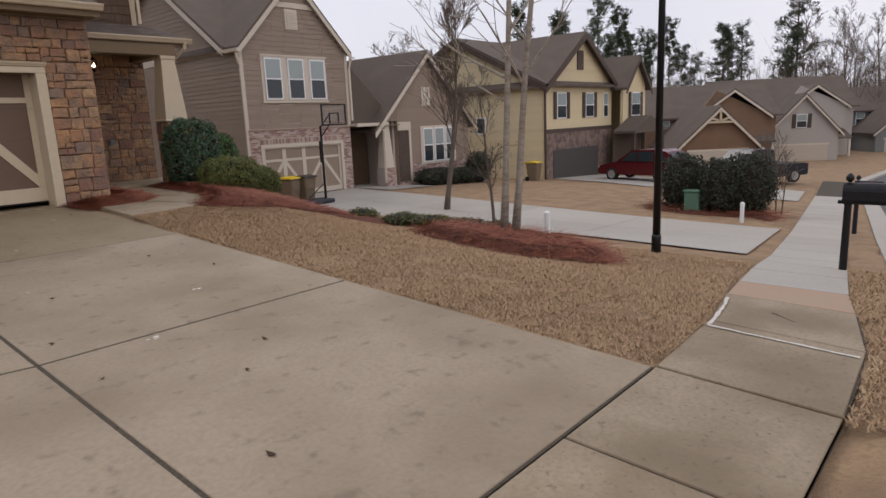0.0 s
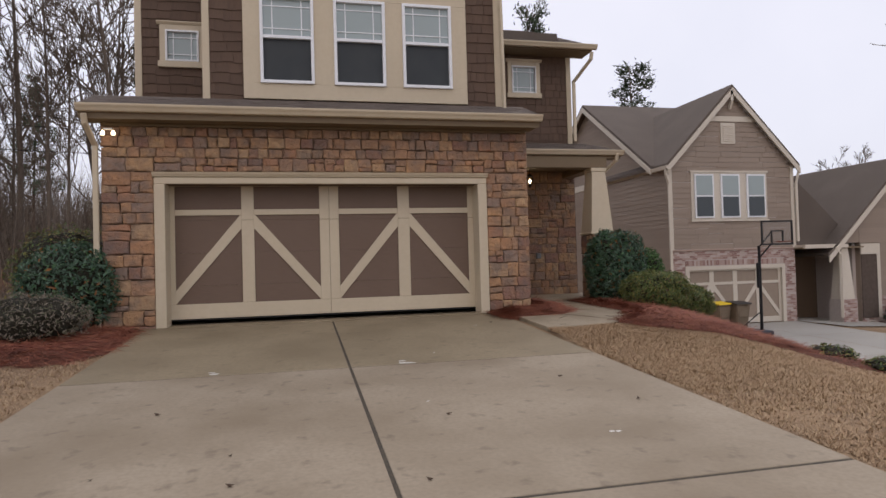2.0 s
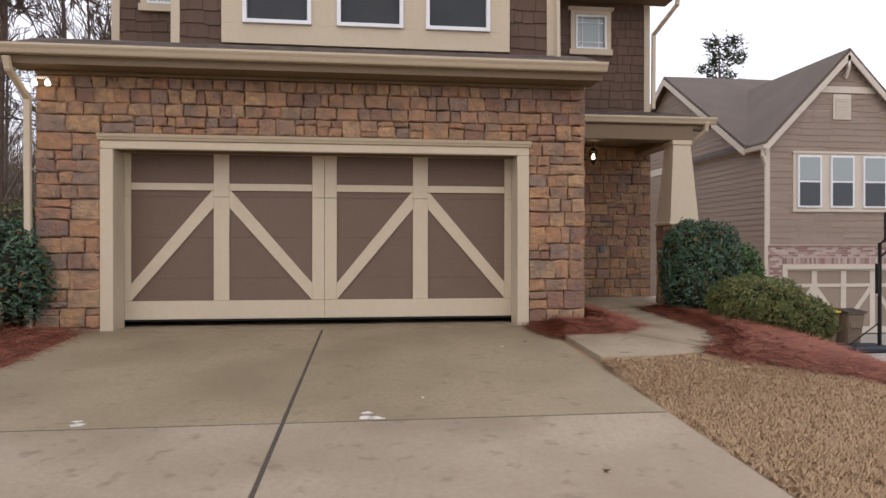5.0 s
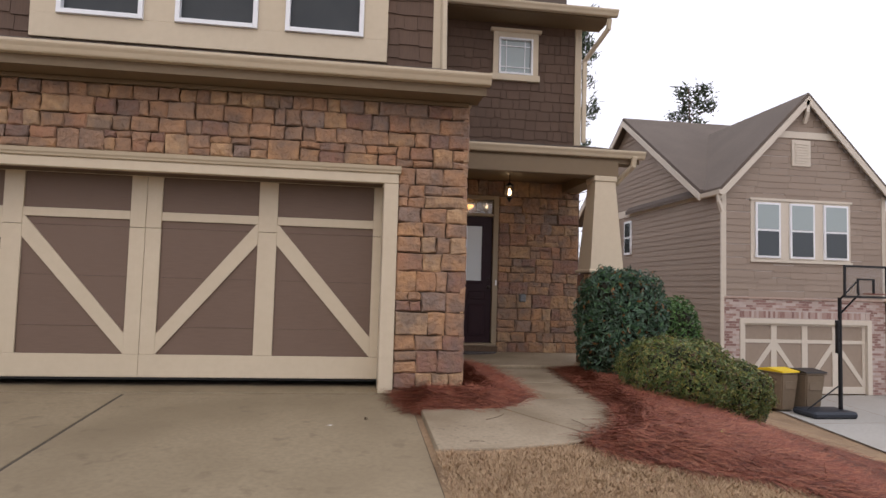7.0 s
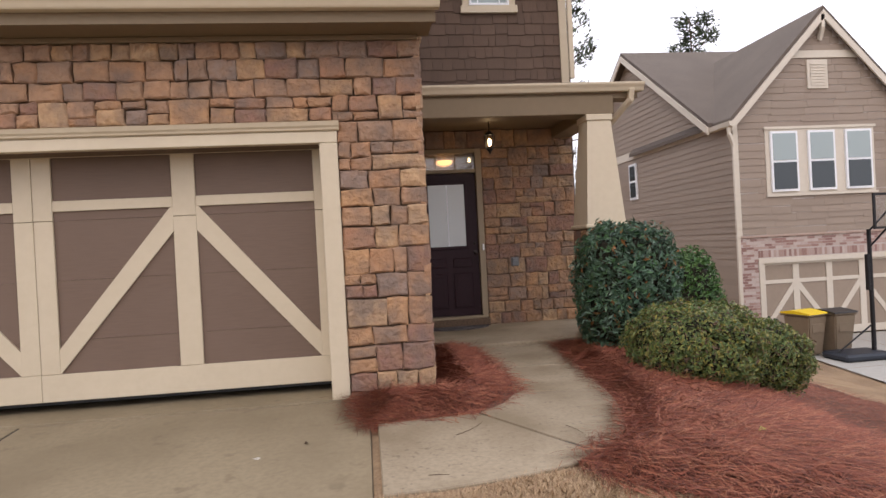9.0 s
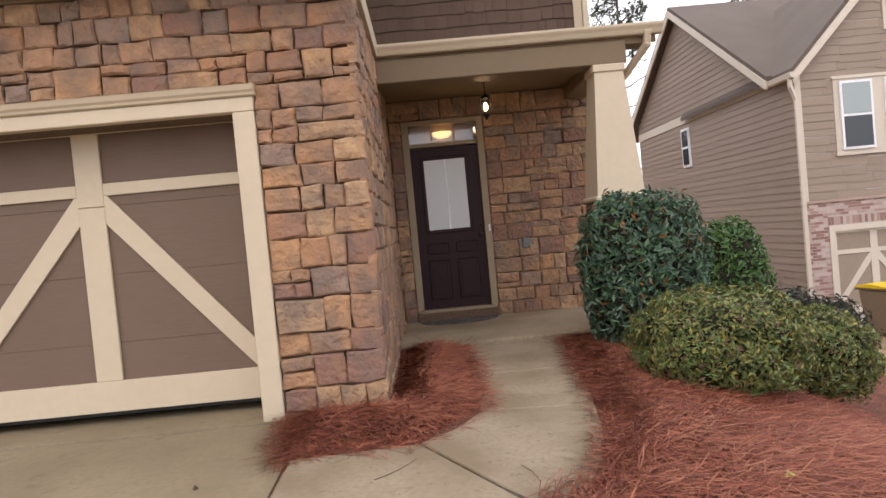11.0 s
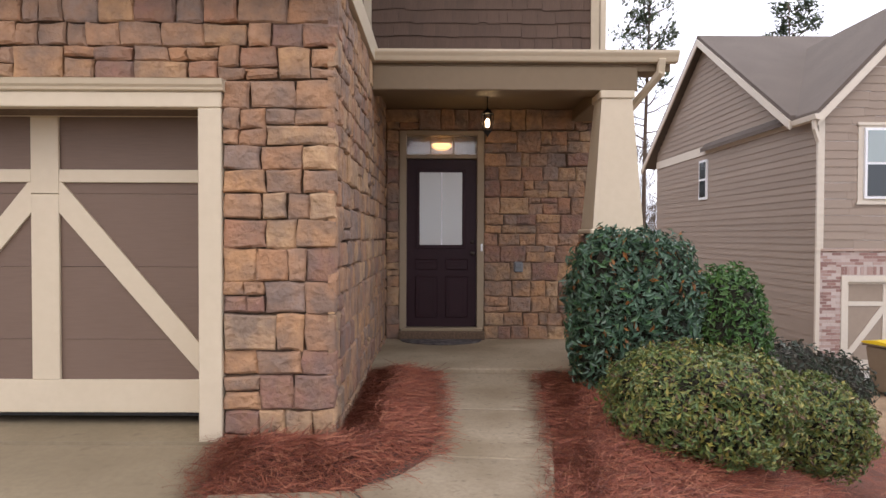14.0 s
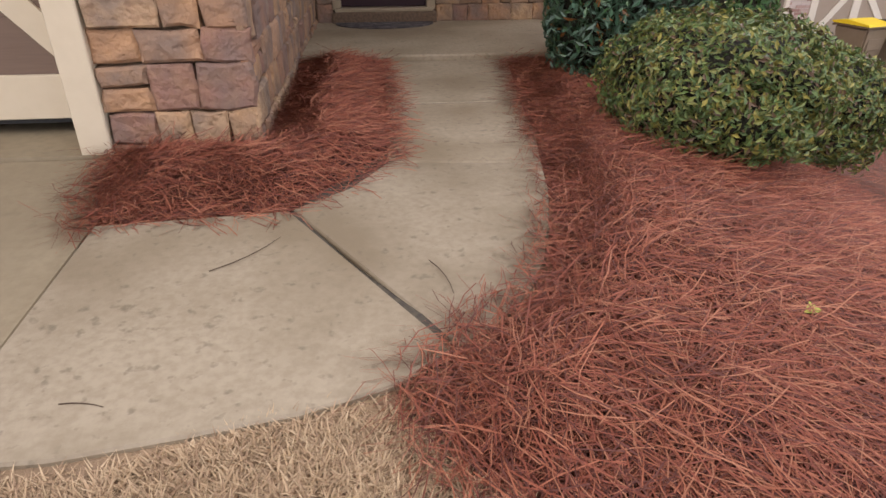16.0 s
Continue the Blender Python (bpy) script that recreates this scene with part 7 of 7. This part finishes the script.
def vehicle(at, turn, paint, label, truck=False):
    c = thing("car", (0, 0, 0), label, "car")
    L, W = (5.4, 1.95) if truck else (4.75, 1.82)
    h = L / 2
    low = [(-h, 0.35), (-h, 0.85), (-h + 0.15, 0.95), (h - 1.15, 1.02), (h - 0.2, 0.82), (h, 0.62), (h, 0.32)]
    bm = prismm(low, "x", -W / 2, W / 2)
    bmesh.ops.bevel(bm, geom=list(bm.edges), offset=0.05, segments=2, affect="EDGES")
    part("body", bm, paint, c, smooth=False)
    cab = [(-h + 2.0, 1.0), (-h + 2.15, 1.72), (h - 2.0, 1.75), (h - 1.2, 1.02)] if truck else [(-h + 0.1, 0.95), (-h + 0.55, 1.55), (-h + 1.0, 1.66), (h - 2.1, 1.64), (h - 1.1, 1.0)]
    bm = prismm(cab, "x", -W / 2 + 0.12, W / 2 - 0.12)
    bmesh.ops.bevel(bm, geom=list(bm.edges), offset=0.05, segments=2, affect="EDGES")
    part("cabin", bm, paint, c)
    for sx in (-1, 1):
        x = sx * (W / 2 - 0.115)
        if truck:
            part("side_glass", prismm([(-h + 2.15, 1.1), (-h + 2.25, 1.6), (h - 2.05, 1.62), (h - 1.5, 1.1)], "x", x - 0.01, x + 0.01), GLASS, c)
        else:
            for q in ([(-h + 0.5, 1.05), (-h + 0.75, 1.5), (-h + 1.25, 1.56), (-h + 1.25, 1.05)], [(-h + 1.33, 1.05), (-h + 1.33, 1.56), (-h + 2.25, 1.56), (-h + 2.25, 1.05)], [(-h + 2.33, 1.05), (-h + 2.33, 1.56), (h - 2.15, 1.54), (h - 1.45, 1.05)]):
                part("side_glass", prismm(q, "x", x - 0.01, x + 0.01), GLASS, c)
        for y in (-h + 0.9, h - 0.95):
            bm = bmesh.new()
            bmesh.ops.create_cone(bm, cap_ends=True, segments=24, radius1=0.34, radius2=0.34, depth=0.22, matrix=Matrix.Translation((sx * (W / 2 - 0.1), y, 0.34)) @ Matrix.Rotation(radians(90), 4, "Y"))
            wheel = part("wheel", bm, TYRE, c)
            bm = bmesh.new()
            bmesh.ops.create_cone(bm, cap_ends=True, segments=18, radius1=0.22, radius2=0.20, depth=0.235, matrix=Matrix.Translation((sx * (W / 2 - 0.095), y, 0.34)) @ Matrix.Rotation(radians(90), 4, "Y"))
            part("rim", bm, RIM, wheel)
        part("tail_light", boxm(sx * (W / 2 - 0.14) - 0.1, sx * (W / 2 - 0.14) + 0.1, -h - 0.012, -h + 0.03, 0.72, 0.92, 0.01), material("tail_light", (0.3, 0.01, 0.01, 1), 0.25) if "tail_light" not in bpy.data.materials else bpy.data.materials["tail_light"], c)
        part("headlight", boxm(sx * (W / 2 - 0.2) - 0.14, sx * (W / 2 - 0.2) + 0.14, h - 0.05, h + 0.01, 0.6, 0.74, 0.01), GLASS_BLIND, c)
    part("rear_glass", prismm([(-h + 0.12, 1.04), (-h + 0.42, 1.5), (-h + 0.45, 1.48), (-h + 0.15, 1.02)] if not truck else [(-h + 1.99, 1.1), (-h + 2.10, 1.6), (-h + 2.13, 1.6), (-h + 2.02, 1.1)], "x", -W / 2 + 0.25, W / 2 - 0.25), GLASS, c)
    part("plate", boxm(-0.25, 0.25, -h - 0.02, -h - 0.001, 0.6, 0.75), WHITE, c)
    c.matrix_basis = Matrix.Translation(at) @ Matrix.Rotation(radians(turn), 4, "Z")
    return c


RED = material("red_car_paint", (0.10, 0.006, 0.011, 1), 0.25, 0.2, (4, (0.085, 0.005, 0.010, 1), 0.4), spec=0.6)
BLUEBLACK = material("dark_truck_paint", (0.012, 0.015, 0.025, 1), 0.25, 0.2, spec=0.6)
vehicle((31.7, 12.6, ground_z(31.7, 12.6) + 0.02), -10, RED, "dark red estate car parked on the yellow house's driveway")
vehicle((33.2, 7.6, ground_z(33.2, 7.6) + 0.02), 60, BLUEBLACK, "dark pickup truck parked down the street", True)

# ---- the silt fence and the clay bank ----
CLAY = material("red_clay", (0.16, 0.066, 0.036, 1), 0.95, 0, (3, (0.085, 0.048, 0.03, 1), 0.95), (0.7, (0.13, 0.08, 0.05, 1), 0.9), (9, 0.9, 0.12))
verts, faces = [], []
n, m = 60, 12
for j in range(m + 1):
    for i in range(n + 1):
        u, s = -34 + 38 * i / n, -1.6 + 3.0 * j / m
        s += 0.35 * noise.noise((u * 0.35, 0, 9)) + 0.15 * noise.noise((u * 1.3, 1, 9))
        x, y = -12.7 + u * 0.81 - s * 0.58, 22.5 + u * 0.58 + s * 0.81
        verts.append((x, y, ground_z(x, y) + 0.03 + 0.16 * noise.noise((x * 0.8, y * 0.8, 2)) * smooth(0, 3, j) * (1 - smooth(m - 3, m, j))))
for j in range(m):
    for i in range(n):
        k = j * (n + 1) + i
        faces.append((k, k + 1, k + n + 2, k + n + 1))
bank = part("clay_bank", soup("clay_bank", verts, faces, CLAY), None)
bank.data.shade_smooth()
tagged(bank, "eroded red clay bank below a grassed plateau", "bank", "", "structure")

FABRIC = material("black_silt_fabric", (0.012, 0.012, 0.017, 1), 0.7, 0, ((3, 3, 30), (0.022, 0.022, 0.03, 1), 0.6), (1.2, (0.035, 0.03, 0.03, 1), 0.5), (8, 0.5, 0.05), spec=0.2)
silt = thing("silt_fence", (-7, 10.7, 0), "sagging black silt fence on wooden stakes", "fence")
line_pts = [(-19.0, 0.5), (-14.0, 3.6), (-10.5, 6.3), (-7.95, 8.4), (-7.3, 9.6), (-6.98, 10.7), (-7.05, 13.2), (-7.9, 16.5), (-8.6, 19.5)]
verts, faces, rows = [], [], 7
steps = 96
for i in range(steps + 1):
    f = i / steps * (len(line_pts) - 1)
    k = min(len(line_pts) - 2, int(f))
    t = f - k
    x, y = (line_pts[k][0] * (1 - t) + line_pts[k + 1][0] * t, line_pts[k][1] * (1 - t) + line_pts[k + 1][1] * t)
    h = 0.62 - 0.18 * math.sin(t * math.pi) * (0.6 + 0.4 * noise.noise((k, 0, 4)))
    for j in range(rows):
        v = j / (rows - 1)
        belly = 0.10 * math.sin(v * math.pi) * math.sin(t * math.pi) + 0.035 * noise.noise((i * 0.4, v * 3, 7)) * math.sin(v * math.pi)
        verts.append((x + belly + 0.12 * (1 - v) ** 2, y - belly, ground_z(x, y) - 0.03 + h * v))
for i in range(steps):
    for j in range(rows - 1):
        k = i * rows + j
        faces.append((k, k + rows, k + rows + 1, k + 1))
cloth = part("fabric", soup("fabric", verts, faces, FABRIC), None, silt)
cloth.data.shade_smooth()
for i, (x, y) in enumerate(line_pts):
    z = ground_z(x, y)
    part("stake", tube(bmesh.new(), [(x + 0.03, y, z - 0.2), (x + 0.05 + 0.12 * ((i * 7) % 3 - 1), y - 0.05, z + 1.02)], [0.025, 0.022], 6), material("stake_wood", (0.22, 0.15, 0.09, 1), 0.9, 0, ((30, 30, 4), (0.13, 0.09, 0.06, 1), 0.7)) if "stake_wood" not in bpy.data.materials else bpy.data.materials["stake_wood"], silt)
tarp = thing("torn_tarp", (-12.3, 21.6, 1.2), "torn black silt cloth heaped at the bank's end", "tarp")
bm = bmesh.new()
bmesh.ops.create_grid(bm, x_segments=14, y_segments=10, size=1)
for v in bm.verts:
    a, b = v.co.x, v.co.y
    x, y = -12.0 + a * 1.0, 21.9 + b * 0.4
    v.co = (x, y, ground_z(x, y) + 0.35 * (1 - a * a) * (1 - 0.7 * b * b) + 0.28 * noise.noise((a * 2.5, b * 2.5, 6)) + 0.1)
part("cloth", bm, FABRIC, tarp)

# overhead cables beyond the fence
cables = thing("overhead_cable", (-30, 20, 7), "thin dark overhead cables before the wood", "cable")
for k, (za, zb) in enumerate(((8.6, 7.4), (8.0, 7.0), (7.2, 6.0))):
    pts = []
    for i in range(21):
        t = i / 20
        pts.append((-34 + 26 * t, 8 + 22 * t, za * (1 - t) + zb * t - 1.2 * math.sin(t * math.pi)))
    part("cable", tube(bmesh.new(), pts, [0.015] * 21, 4), BLACK, cables)
for x, y, hgt in ((-34, 8, 9.0), (-8, 30, 8.0)):
    pole = thing("utility_pole", (x, y, ground_z(x, y)), "weathered wooden utility pole carrying the cables", "pole", "utility poles")
    part("pole", tube(bmesh.new(), [(x, y, ground_z(x, y) - 0.3), (x, y, hgt)], [0.15, 0.11], 10), BARK, pole)
